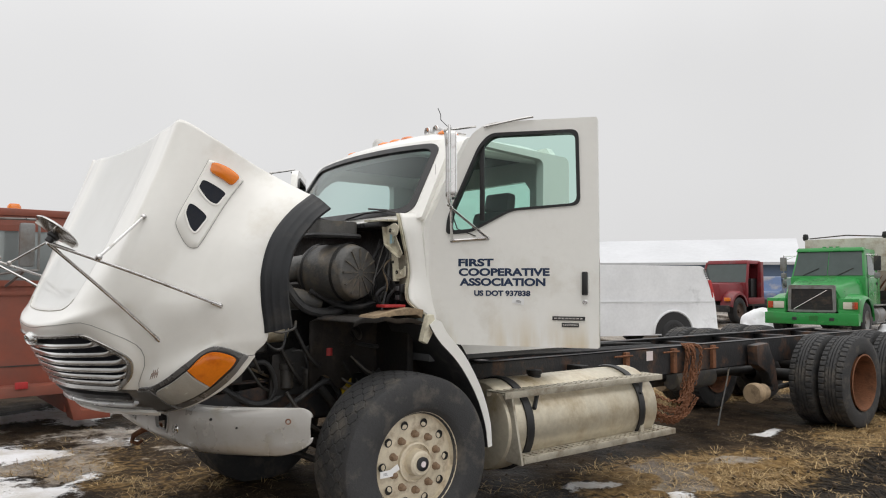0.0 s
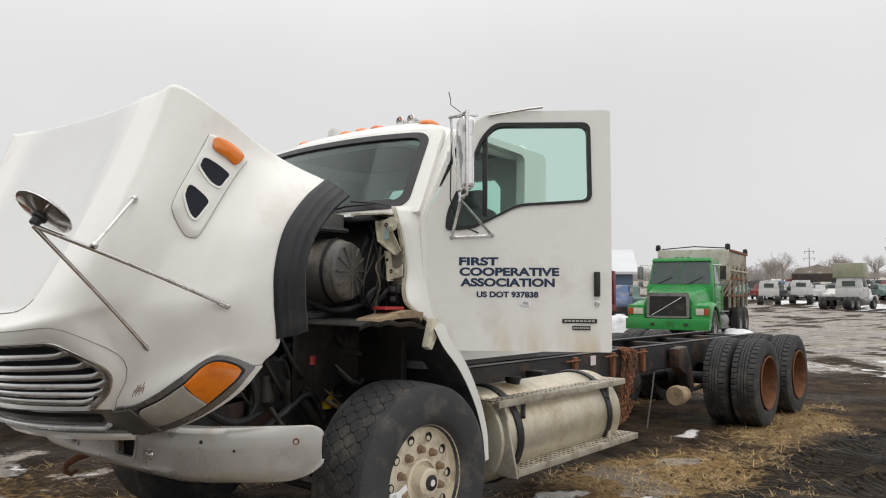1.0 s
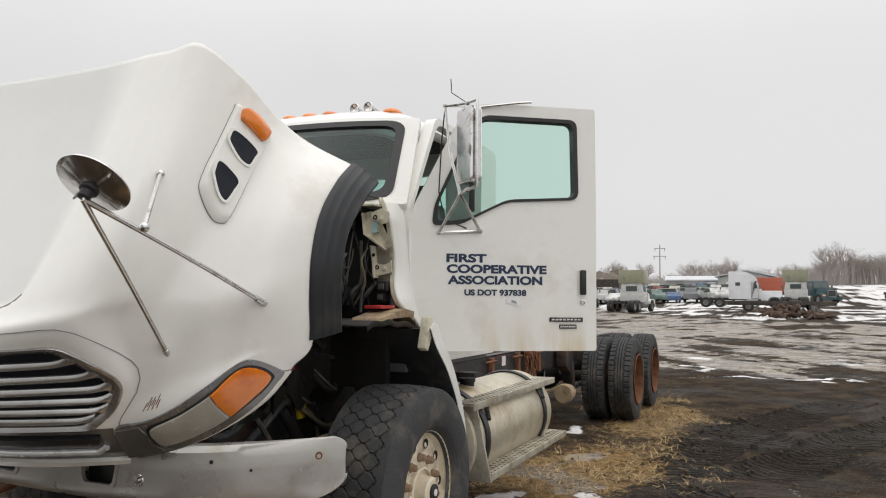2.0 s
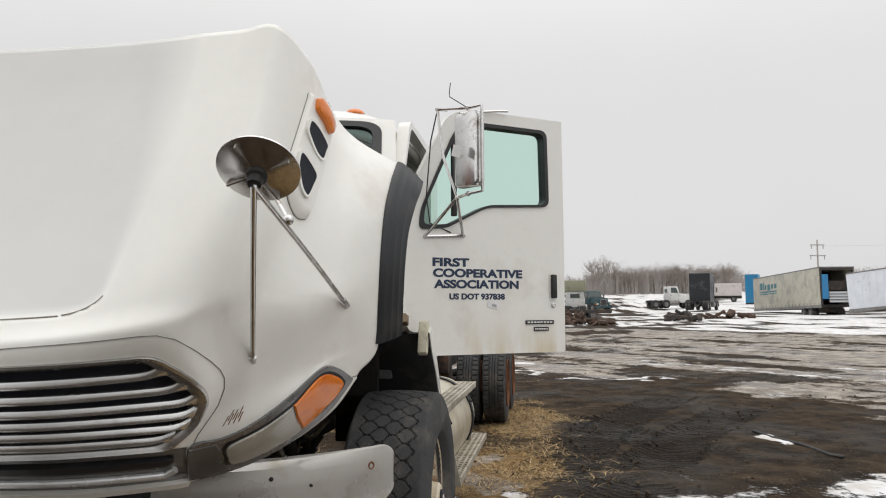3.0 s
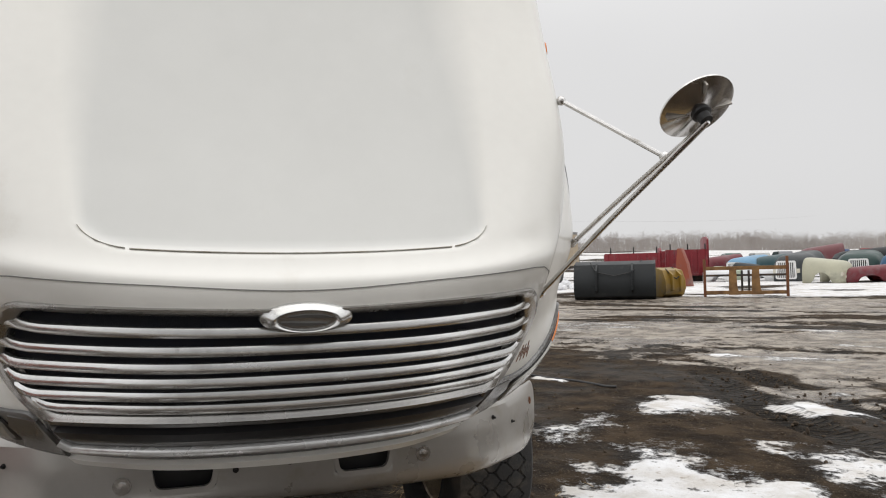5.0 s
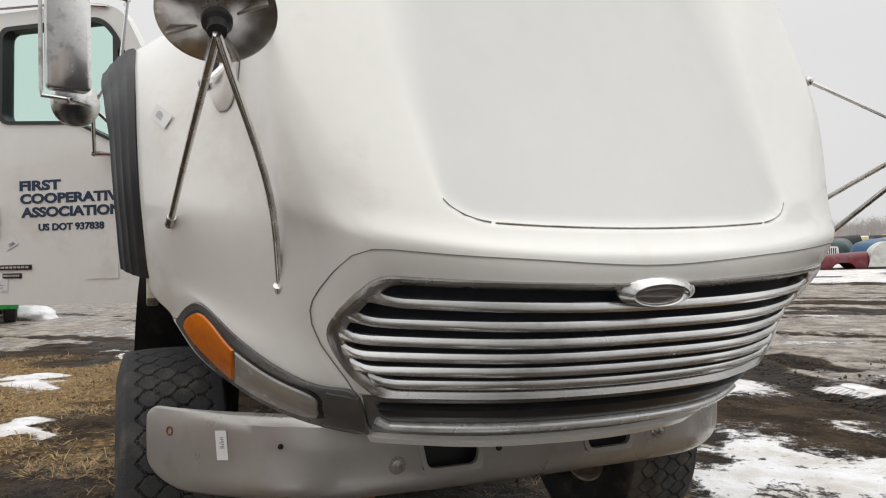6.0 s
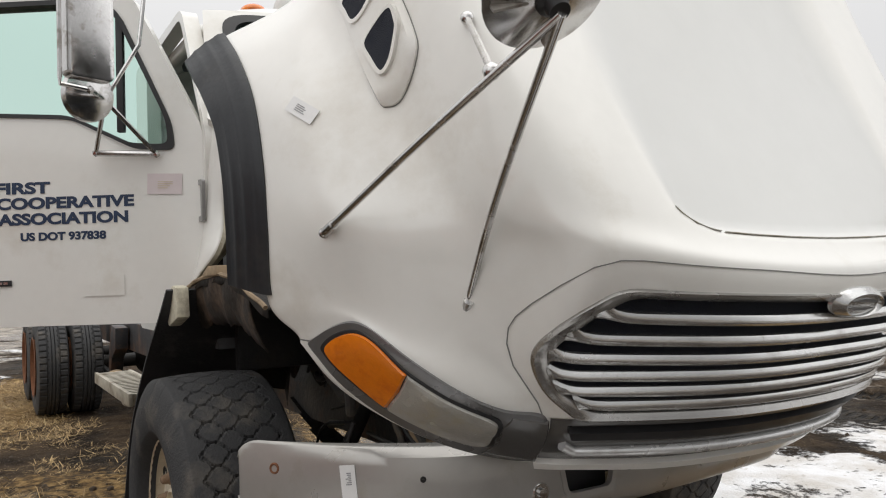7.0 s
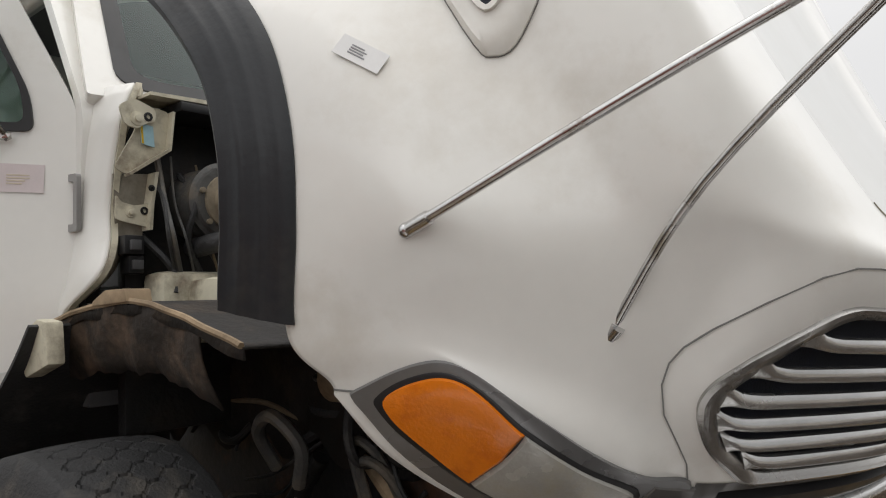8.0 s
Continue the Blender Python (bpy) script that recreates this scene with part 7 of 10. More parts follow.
    tip = [(0.06, 1.24), (0.10, 1.22), (0.17, 1.33), (0.15, 1.405), (0.11, 1.40), (0.09, 1.34)] if s < 0 else [(0.055, 1.235), (0.20, 1.195), (0.225, 1.22), (0.228, 1.31), (0.13, 1.358), (0.07, 1.35)]
    prism(bm, tip, 0.05, pose(0, s * (1.155 if s < 0 else 1.135) - 0.025, 0), 0.010)
    part("fender_tip", bm, cream, truck)
    # leaf springs, shock and axle
    bm = bmesh.new()
    for k in range(3):
        prev = [(x, s * 0.42, 0.62 - 0.02 * k + 0.14 * (x / 0.72) ** 2) for x in steps(-0.75 + 0.12 * k, 0.75 - 0.12 * k, 10)]
        tube(bm, prev, 0.012, 4)
    for v in bm.verts:
        v.co.y = s * 0.42 + (v.co.y - s * 0.42) * 3.2
    part("leaf_spring", bm, black_metal, truck)
    bm = bmesh.new()
    tube(bm, [(0.05, s * 0.56, 0.50), (-0.28, s * 0.52, 0.92)], [0.035, 0.028], 12)
    part("shock_absorber", bm, black_metal, truck)
    bm = bmesh.new()
    lathe(bm, [(0.0001, 0.0), (0.07, 0.0), (0.085, 0.03), (0.085, 0.10), (0.05, 0.15), (0.0001, 0.15)], 18, "X", (-0.30, s * 0.66, 0.60))
    part("brake_chamber", bm, plastic_grey, truck)
    bm = bmesh.new()
    prism(bm, [(-0.62, 0.88), (-0.36, 0.88), (-0.34, 1.12), (-0.44, 1.18), (-0.60, 1.14)], 0.03, pose(0, s * 0.47 - 0.015, 0), 0.006)
    part("hood_mount", bm, black_metal, truck)
bm = bmesh.new()
tube(bm, [(0, -0.95, 0.50), (0, -0.6, 0.46), (0, 0.6, 0.46), (0, 0.95, 0.50)], 0.06, 10)
part("front_axle", bm, black_metal, truck)
bm = bmesh.new()
tube(bm, [(-0.32, -0.9, 0.46), (-0.32, 0.9, 0.46)], 0.022, 8)
part("tie_rod", bm, black_metal, truck)

# loose wires, air lines and hoses that hang through the engine bay
loom_rnd = random.Random(77)
tan_hose = mat("dusty_tan_hose", (0.20, 0.155, 0.10), 0.8, 0, 0.3, 9, 0.2, 60)
for s in (-1, 1):
    for i in range(16):
        x0, z0 = loom_rnd.uniform(-0.85, -0.10), loom_rnd.uniform(0.95, 1.30)
        y0 = loom_rnd.uniform(0.36, 0.50)
        pts = [Vector((x0, s * y0, z0))]
        for k in range(4):
            pts.append(pts[-1] + Vector((loom_rnd.uniform(-0.05, 0.26), s * loom_rnd.uniform(-0.03, 0.04), loom_rnd.uniform(-0.16, 0.10))))
        bm = bmesh.new()
        tube(bm, [spline(pts, t) for t in steps(0, 4, 20)], loom_rnd.choice((0.006, 0.009, 0.014, 0.020)), 7)
        part("hose" if i % 3 else "wire", bm, loom_rnd.choice((rubber, rubber, tan_hose, plastic_grey)), truck)
    # wires between the air cleaner or blower and the cab front
    for i in range(7):
        y0 = loom_rnd.uniform(0.62, 0.84)
        pts = [Vector((0.12, s * y0, loom_rnd.uniform(1.75, 1.95))), Vector((loom_rnd.uniform(-0.02, 0.10), s * (y0 + 0.02), 1.70)), Vector((loom_rnd.uniform(-0.04, 0.08), s * (y0 + 0.03), 1.58)), Vector((0.05, s * (y0 - 0.04), 1.46))]
        bm = bmesh.new()
        tube(bm, [spline(pts, t) for t in steps(0, 3, 18)], loom_rnd.choice((0.004, 0.006, 0.010)), 6)
        part("wire", bm, loom_rnd.choice((rubber, plastic_grey, tan_hose)), truck)


# ---- along the frame ----
for x in (3.0, 3.75, 4.45):
    bm = bmesh.new()
    box(bm, x - 0.03, x + 0.03, -0.47, -0.43, 0.72, 0.96, 0.004)
    tube(bm, [(x - 0.2, -0.47, 0.93), (x + 0.05, -0.48, 0.93)], 0.009, 6)
    part("frame_bracket", bm, rust, truck)
part("frame_label", box(bmesh.new(), 3.33, 3.43, -0.434, -0.431, 0.86, 0.95), pink_tag, truck)
for s in (-1, 1):
    bm = bmesh.new()
    prism(bm, [(5.10, 0.93), (5.35, 0.95), (5.50, 0.70), (5.56, 0.42), (5.46, 0.40), (5.34, 0.62), (5.12, 0.72)], 0.12, pose(0, s * 0.52 - 0.06, 0), 0.012)
    part("spring_hanger", bm, frame_mat, truck, "grey cast suspension hanger")
    bm = bmesh.new()
    lathe(bm, [(0.0001, 0.0), (0.10, 0.0), (0.11, 0.02), (0.11, 0.10), (0.09, 0.12), (0.09, 0.24), (0.0001, 0.25)], 20, "X", (4.98, s * 0.58, 0.42))
    part("brake_chamber", bm, brown_splash, truck)
    bm = bmesh.new()
    tube(bm, [(5.1, s * 0.55, 0.42), (6.2, s * 0.55, 0.46)], 0.03, 8)
    part("torque_rod", bm, black_metal, truck)
for x, y in ((4.15, 0.2), (4.2, -0.1)):
    bm = bmesh.new()
    lathe(bm, [(0.0001, 0.0), (0.10, 0.0), (0.12, 0.03), (0.12, 0.70), (0.10, 0.73), (0.0001, 0.73)], 18, "X", (x, y, 0.58))
    part("air_tank", bm, plastic_grey, truck)
bm = bmesh.new()
tube(bm, [(0.2, 0, 0.72), (3.4, 0, 0.62), (6.2, 0, 0.55)], 0.05, 12)
part("drive_shaft", bm, black_metal, truck)
for y, z in ((-0.33, 0.99), (-0.28, 1.0), (0.2, 0.99)):
    bm = bmesh.new()
    p = [Vector((0.6, y, z)), Vector((1.6, y + 0.04, z + 0.01)), Vector((2.6, y - 0.02, z)), Vector((3.6, y + 0.05, z - 0.02)), Vector((4.4, y + 0.1, z - 0.06))]
    tube(bm, [spline(p, t) for t in steps(0, 4, 24)], 0.014, 6)
    part("air_line", bm, rubber, truck)
bm = bmesh.new()
p = [Vector(q) for q in ((4.85, -0.4, 0.72), (4.7, -0.44, 0.5), (4.55, -0.46, 0.22), (4.5, -0.47, 0.12))]
tube(bm, [spline(p, t) for t in steps(0, 3, 12)], 0.008, 6)
part("loose_line", bm, plastic_grey, truck)
part("tank_mount", box(bmesh.new(), 0.95, 1.05, -0.60, -0.43, 0.62, 0.90, 0.01), black_metal, truck)
part("tank_mount", box(bmesh.new(), 2.20, 2.30, -0.60, -0.43, 0.62, 0.90, 0.01), black_metal, truck)
# step on the passenger side
bm = bmesh.new()
box(bm, 0.85, 1.9, 1.0, 1.02, 0.80, 0.86, 0.004)
box(bm, 0.85, 1.9, 1.18, 1.20, 0.80, 0.86, 0.004)
for i in range(18):
    box(bm, 0.86 + i * 0.058, 0.89 + i * 0.058, 1.015, 1.185, 0.845, 0.857)
box(bm, 1.0, 1.1, 0.45, 1.19, 0.78, 0.84, 0.01)
part("cab_step", bm, step_alu, truck, "dusty perforated aluminium step")

# rusty chains hung over the rail: links are one joined part
link_rnd = random.Random(4)


def chain(bm, pts, size=0.030):
    p = [Vector(q) for q in pts]
    total = sum((b - a).length for a, b in zip(p, p[1:]))
    n = max(3, int(total / (size * 1.35)))
    for i in range(n):
        t = (len(p) - 1) * (i + 0.5) / n
        c = spline(p, t)
        d = (spline(p, min(len(p) - 1, t + 0.1)) - spline(p, max(0, t - 0.1))).normalized()
        m = Matrix.Translation(c) @ d.to_track_quat("X", "Z").to_matrix().to_4x4() @ pose(0, 0, 0, 90 * (i % 2) + link_rnd.uniform(-20, 20), 0, 0)
        loop = [m @ Vector((size * 0.9 * math.cos(a) , size * 0.55 * math.sin(a), 0)) for a in steps(0, 2 * math.pi, 8)[:-1]]
        tube(bm, loop, 0.0058, 4, closed=True)


bm = bmesh.new()
for k in range(9):
    x = 4.02 + link_rnd.uniform(-0.09, 0.09)
    y = -0.47 - link_rnd.uniform(0, 0.07)
    bot = link_rnd.uniform(0.22, 0.5)
    chain(bm, [(x, -0.43, 0.985), (x, y, 0.93), (x - 0.05, y, 0.7), (x - link_rnd.uniform(0.05, 0.3), y, bot)])
for k in range(9):
    z0, z1 = link_rnd.uniform(0.45, 0.85), link_rnd.uniform(0.3, 0.62)
    y = -0.48 - link_rnd.uniform(0, 0.08)
    chain(bm, [(3.98, y, z0), (3.7, y - 0.02, min(z0, z1) - 0.12), (3.3, y, z1 - 0.05), (2.9, y + 0.02, z1 + 0.12)])
tagged(part("chain", bm, rust, truck, "heap of rusty chains over the frame"), kind="stuff")
bm = bmesh.new()
box(bm, -0.03, 0.03, -0.002, 0.002, -0.018, 0.018, 0, pose(-0.16, -1.205, 0.50, 0, -25, 0))
part("paper_tag", bm, tag_mat, truck)

# paper tag on the front wheel
d = [o for o in truck.children if o.name.startswith("wheel")][0]
m = pose(-0.20, -0.142, -0.10, 0, -18, 0)
part("paper_tag", box(bmesh.new(), -0.045, 0.045, -0.0015, 0.0, -0.02, 0.02, 0, m), tag_mat, d, "white paper tag with illegible print")
part("tag_print", bars(bmesh.new(), 0.06, 0.022, 3, m @ pose(0, -0.0016, 0), 4), print_mat, d)


# ---- other vehicles and things in the yard ----
far_glass = mat("far_dark_glass", (0.075, 0.095, 0.092), 0.06, 0, 0.1, 4)
far_tyre = mat("far_tyre", (0.03, 0.03, 0.031), 0.85, 0, 0.2, 6, dirt=(0.12, 0.10, 0.08), dirt_amt=0.3)
dull_steel = mat("dull_steel", (0.25, 0.25, 0.245), 0.5, 0.5, 0.2, 5, dirt=(0.15, 0.11, 0.08), dirt_amt=0.4)
dark_junk = mat("dark_scrap", (0.045, 0.042, 0.04), 0.8, 0.1, 0.4, 4, 0.3, 20, dirt=(0.13, 0.075, 0.045), dirt_amt=0.4)
lamp_glass = mat("lamp_glass", (0.65, 0.62, 0.52), 0.2, 0.2, 0.1, 10)


def paint(name, color, dirt_amt=0.25, rough=0.42):
    return mat(name, color, rough, 0, 0.10, 1.6, 0, dirt=tuple(0.35 * c + 0.10 for c in color), dirt_amt=dirt_amt, dirt_scale=1.2)


wheel_cache = {}


def plain_wheel(parent, x, y, z, r, w, rim_material, out):
    """A plain wheel: a rim with its tyre; out: -1 or 1, the side the disc faces along y."""
    key = (round(r, 3), round(w, 3), rim_material.name)
    if key not in wheel_cache:
        a, b = bmesh.new(), bmesh.new()
        lathe(a, [(r * 0.58, -w * 0.48), (r * 0.54, -w * 0.40), (r * 0.45, -w * 0.25), (r * 0.2, -w * 0.28), (r * 0.17, -w * 0.42), (0.001, -w * 0.43)], 20)
        lathe(b, [(r * 0.56, -w * 0.5), (r * 0.75, -w * 0.55), (r * 0.93, -w * 0.5), (r, -w * 0.38), (r, w * 0.38), (r * 0.93, w * 0.5), (r * 0.56, w * 0.5)], 28)
        wheel_cache[key] = (mesh_of(a, "wheel", rim_material), mesh_of(b, "tyre", far_tyre))
    ob = new("wheel", wheel_cache[key][0])
    ob.parent = parent
    ob.matrix_local = pose(x, y, z, 0, 0, 0 if out < 0 else 180)
    t = new("tyre", wheel_cache[key][1])
    t.parent = ob
    return ob


def tapered(bm, x0, x1, w0, w1, z0, z1, top=0.9, lean0=0.0, lean1=0.0, bevel=0.04):
    """A body block along x: width w0 at x0, w1 at x1, narrower at its top, ends leaning."""
    co = []
    for z, k in ((z0, 1.0), (z1, top)):
        for x, w, lean in ((x0, w0, lean0), (x1, w1, lean1)):
            xx = x + (lean if z == z1 else 0.0)
            co += [(xx, -w / 2 * k, z), (xx, w / 2 * k, z)]
    v = [bm.verts.new(c) for c in co]
    fs = [bm.faces.new([v[i] for i in q]) for q in ((0, 1, 3, 2), (4, 6, 7, 5), (0, 4, 5, 1), (2, 3, 7, 6), (0, 2, 6, 4), (1, 5, 7, 3))]
    bmesh.ops.recalc_face_normals(bm, faces=fs)
    if bevel:
        es = list({e for q in v for e in q.link_edges})
        bmesh.ops.bevel(bm, geom=es, offset=bevel, segments=2, affect="EDGES", profile=0.6)
    return bm


def on_ground(x, y, heading, lift=0.0):
    return pose(x, y, ground_z(x, y) + lift, 0, 0, heading)


def tractor(name, label, color, at, hood_len=1.7, cab_h=2.65, sleeper=0.0, sleeper_h=3.6, frame_len=3.6, grille=True, visor=False, duals=2, category="truck", group="", bumper_color=None, rear_only=False, lamps=True, tanks=True, open_door=False):
    """A bonneted road tractor. Local: front bumper at x = 0, rear towards +x."""
    t = thing(name, label, category, at, group)
    cx0 = hood_len + 0.15
    if not rear_only:
        bm = bmesh.new()
        tapered(bm, 0.12, cx0 + 0.1, 1.55, 2.0, 0.70, min(1.72, cab_h - 0.92), 0.86, 0.06, 0.0, 0.10)
        part("hood", bm, color, t)
        for s in (-1, 1):
            bm = bmesh.new()
            arch = [(0.1, 0.70), (0.1, 1.0), (0.35, 1.16), (1.25, 1.16), (1.55, 0.95), (1.62, 0.70), (1.5, 0.70), (1.38, 0.92), (1.15, 1.05), (0.72, 1.05), (0.48, 0.92), (0.38, 0.70)]
            prism(bm, arch, 0.46, pose(0, s * 0.94 - 0.23, 0), 0.02)
            part("fender", bm, color, t)
            if lamps:
                part("headlamp", box(bmesh.new(), 0.02, 0.12, s * 0.95 - 0.16, s * 0.95 + 0.12, 0.82, 1.0, 0.01), lamp_glass, t)
                part("turn_signal", box(bmesh.new(), 0.03, 0.13, s * 1.13 - 0.06, s * 1.13 + 0.06, 0.83, 0.99, 0.01), amber, t)
        part("bumper", box(bmesh.new(), -0.08, 0.12, -1.2, 1.2, 0.42, 0.70, 0.03), bumper_color or color, t)
        if grille:
            bm = bmesh.new()
            ring_plate(bm, [(-0.52, 0.74), (0.52, 0.74), (0.50, 1.52), (-0.50, 1.52)], [(-0.45, 0.80), (0.45, 0.80), (0.43, 1.46), (-0.43, 1.46)], 0.06, pose(0.16, 0, 0, 0, 0, 90))
            part("grille_frame", bm, chrome, t)
            part("grille", box(bmesh.new(), 0.118, 0.20, -0.46, 0.46, 0.79, 1.49), far_tyre, t)
            bm = bmesh.new()
            for k in range(9):
                box(bm, 0.108, 0.125, -0.44, 0.44, 0.83 + 0.07 * k, 0.84 + 0.07 * k)
            part("grille_slat", bm, dull_steel, t)
        bm = bmesh.new()
        for y in (-0.55, 0.55):
            box(bm, -0.088, -0.06, y - 0.10, y + 0.10, 0.50, 0.60, 0.01)
        part("tow_slot", bm, far_tyre, t)
        for s in (-1, 1):
            part("wiper", box(bmesh.new(), cx0 + 0.10, cx0 + 0.13, min(s * 0.1, s * 0.75), max(s * 0.1, s * 0.75), cab_h - 0.80, cab_h - 0.785, 0.0, pose(0, 0, 0, 0, 0, 0)), far_tyre, t)
    bm = bmesh.new()
    tapered(bm, cx0, cx0 + 1.55, 2.05, 2.1, 0.85, cab_h - 0.85, 1.0, 0.0, 0.0, 0.05)
    part("cab", bm, color, t)
    bm = bmesh.new()
    tapered(bm, cx0 + 0.12, cx0 + 1.55, 2.02, 2.06, cab_h - 0.90, cab_h, 0.88, 0.30, 0.0, 0.06)
    part("cab_top", bm, color, t)
    def pane(name, corners, out):
        bm = bmesh.new()
        lo = [bm.verts.new(Vector(c)) for c in corners]
        hi = [bm.verts.new(Vector(c) + Vector(out)) for c in corners]
        for q in (lo, hi[::-1], *[(lo[k], hi[k], hi[(k + 1) % 4], lo[(k + 1) % 4]) for k in range(4)]):
            bm.faces.new(q)
        bmesh.ops.recalc_face_normals(bm, faces=bm.faces[:])
        return part(name, bm, far_glass, t)

    def front(y, h):
        k = h / 0.90
        return (cx0 + 0.12 + 0.30 * k, y * (1.01 - 0.12 * k), cab_h - 0.90 + h)

    def flank(x, h, s):
        k = h / 0.90
        return (x, s * (1.015 - 0.122 * k), cab_h - 0.90 + h)

    for y0, y1 in ((-0.92, -0.02), (0.02, 0.92)):
        pane("windshield", [front(y0, 0.10), front(y1, 0.10), front(y1, 0.76), front(y0, 0.76)], (-0.012, 0, 0.006))
    for s in (-1, 1):
        pane("side_window", [flank(cx0 + 0.36, 0.10, s), flank(cx0 + 1.25, 0.10, s), flank(cx0 + 1.25, 0.74, s), flank(cx0 + 0.56, 0.74, s)], (0, s * 0.014, 0))
        bm = bmesh.new()
        box(bm, cx0 + 0.18, cx0 + 0.28, s * 1.30 - 0.09, s * 1.30 + 0.09, cab_h - 0.85, cab_h - 0.35, 0.02)
        tube(bm, [(cx0 + 0.25, s * 1.02, cab_h - 0.38), (cx0 + 0.25, s * 1.3, cab_h - 0.36)], 0.02, 6)
        tube(bm, [(cx0 + 0.25, s * 1.04, cab_h - 0.85), (cx0 + 0.25, s * 1.3, cab_h - 0.83)], 0.02, 6)
        part("mirror", bm, dull_steel, t)
        if tanks:
            bm = bmesh.new()
            lathe(bm, [(0.001, 0.0), (0.27, 0.0), (0.30, 0.02), (0.30, 1.08), (0.27, 1.1), (0.001, 1.1)], 20, "X", (cx0 + 0.35, s * 0.92, 0.62))
            part("fuel_tank", bm, dull_steel, t)
        if open_door:
            part("doorway", box(bmesh.new(), cx0 + 0.38, cx0 + 1.22, s * 1.035 - 0.012, s * 1.035 + 0.012, 0.95, cab_h - 0.92, 0.0), far_tyre, t, "dark open doorway")
        else:
            bm = bmesh.new()
            for x0, x1, z0, z1 in ((cx0 + 0.30, cx0 + 0.315, 0.95, cab_h - 0.9), (cx0 + 1.36, cx0 + 1.375, 0.95, cab_h - 0.9), (cx0 + 0.30, cx0 + 1.375, 0.94, 0.955)):
                box(bm, x0, x1, s * 1.04 - 0.012, s * 1.04 + 0.012, z0, z1)
            part("door_gap", bm, far_tyre, t)
            part("door_handle", box(bmesh.new(), cx0 + 1.18, cx0 + 1.32, s * 1.05 - 0.02, s * 1.05 + 0.02, cab_h - 1.12, cab_h - 1.06, 0.005), far_tyre, t)
        part("frame_rail", box(bmesh.new(), 0.2, cx0 + 1.6 + sleeper + frame_len, s * 0.43 - 0.04, s * 0.43 + 0.04, 0.72, 0.97), far_tyre, t)
        if not rear_only:
            plain_wheel(t, 0.93, s * 1.02, 0.51, 0.51, 0.30, dull_steel, s)
        for k in range(duals):
            x = cx0 + 1.6 + sleeper + frame_len - 0.8 - k * 1.32
            plain_wheel(t, x, s * 1.05, 0.51, 0.51, 0.28, dull_steel, s)
            plain_wheel(t, x, s * 0.74, 0.51, 0.51, 0.28, dull_steel, s)
    part("rear_window", box(bmesh.new(), cx0 + 1.54, cx0 + 1.565, -0.5, 0.5, cab_h - 0.75, cab_h - 0.3), far_glass, t)
    if sleeper:
        bm = bmesh.new()
        e = cx0 + 1.6 + sleeper
        prism(bm, round_outline([(cx0 + 0.95, 0.85), (e, 0.85), (e, sleeper_h), (cx0 + 1.5, sleeper_h - 0.02), (cx0 + 0.85, sleeper_h - 0.35), (cx0 + 0.40, cab_h + 0.12), (cx0 + 0.40, cab_h - 0.10), (cx0 + 0.95, cab_h - 0.2)], [0.05, 0.08, 0.12, 0.5, 0.5, 0.15, 0.02, 0.05], 4), 2.24, pose(0, -1.12, 0), 0.05)
        part("sleeper", bm, color, t)
        for s in (-1, 1):
            part("sleeper_window", box(bmesh.new(), cx0 + 2.0, cx0 + 2.45, s * 1.115 - 0.012, s * 1.115 + 0.012, 2.2, 2.55, 0.0), far_glass, t)
    if visor:
        part("visor", box(bmesh.new(), cx0 + 0.22, cx0 + 0.45, -0.95, 0.95, cab_h - 0.12, cab_h - 0.06, 0.01), color, t)
    return t


green_paint = mat("bright_green_paint", (0.020, 0.26, 0.050), 0.30, 0, 0.08, 2, coat=0.3, dirt=(0.06, 0.18, 0.05), dirt_amt=0.2, dirt_scale=1.5)
beige_paint = paint("dusty_beige_steel", (0.40, 0.36, 0.28), 0.45)


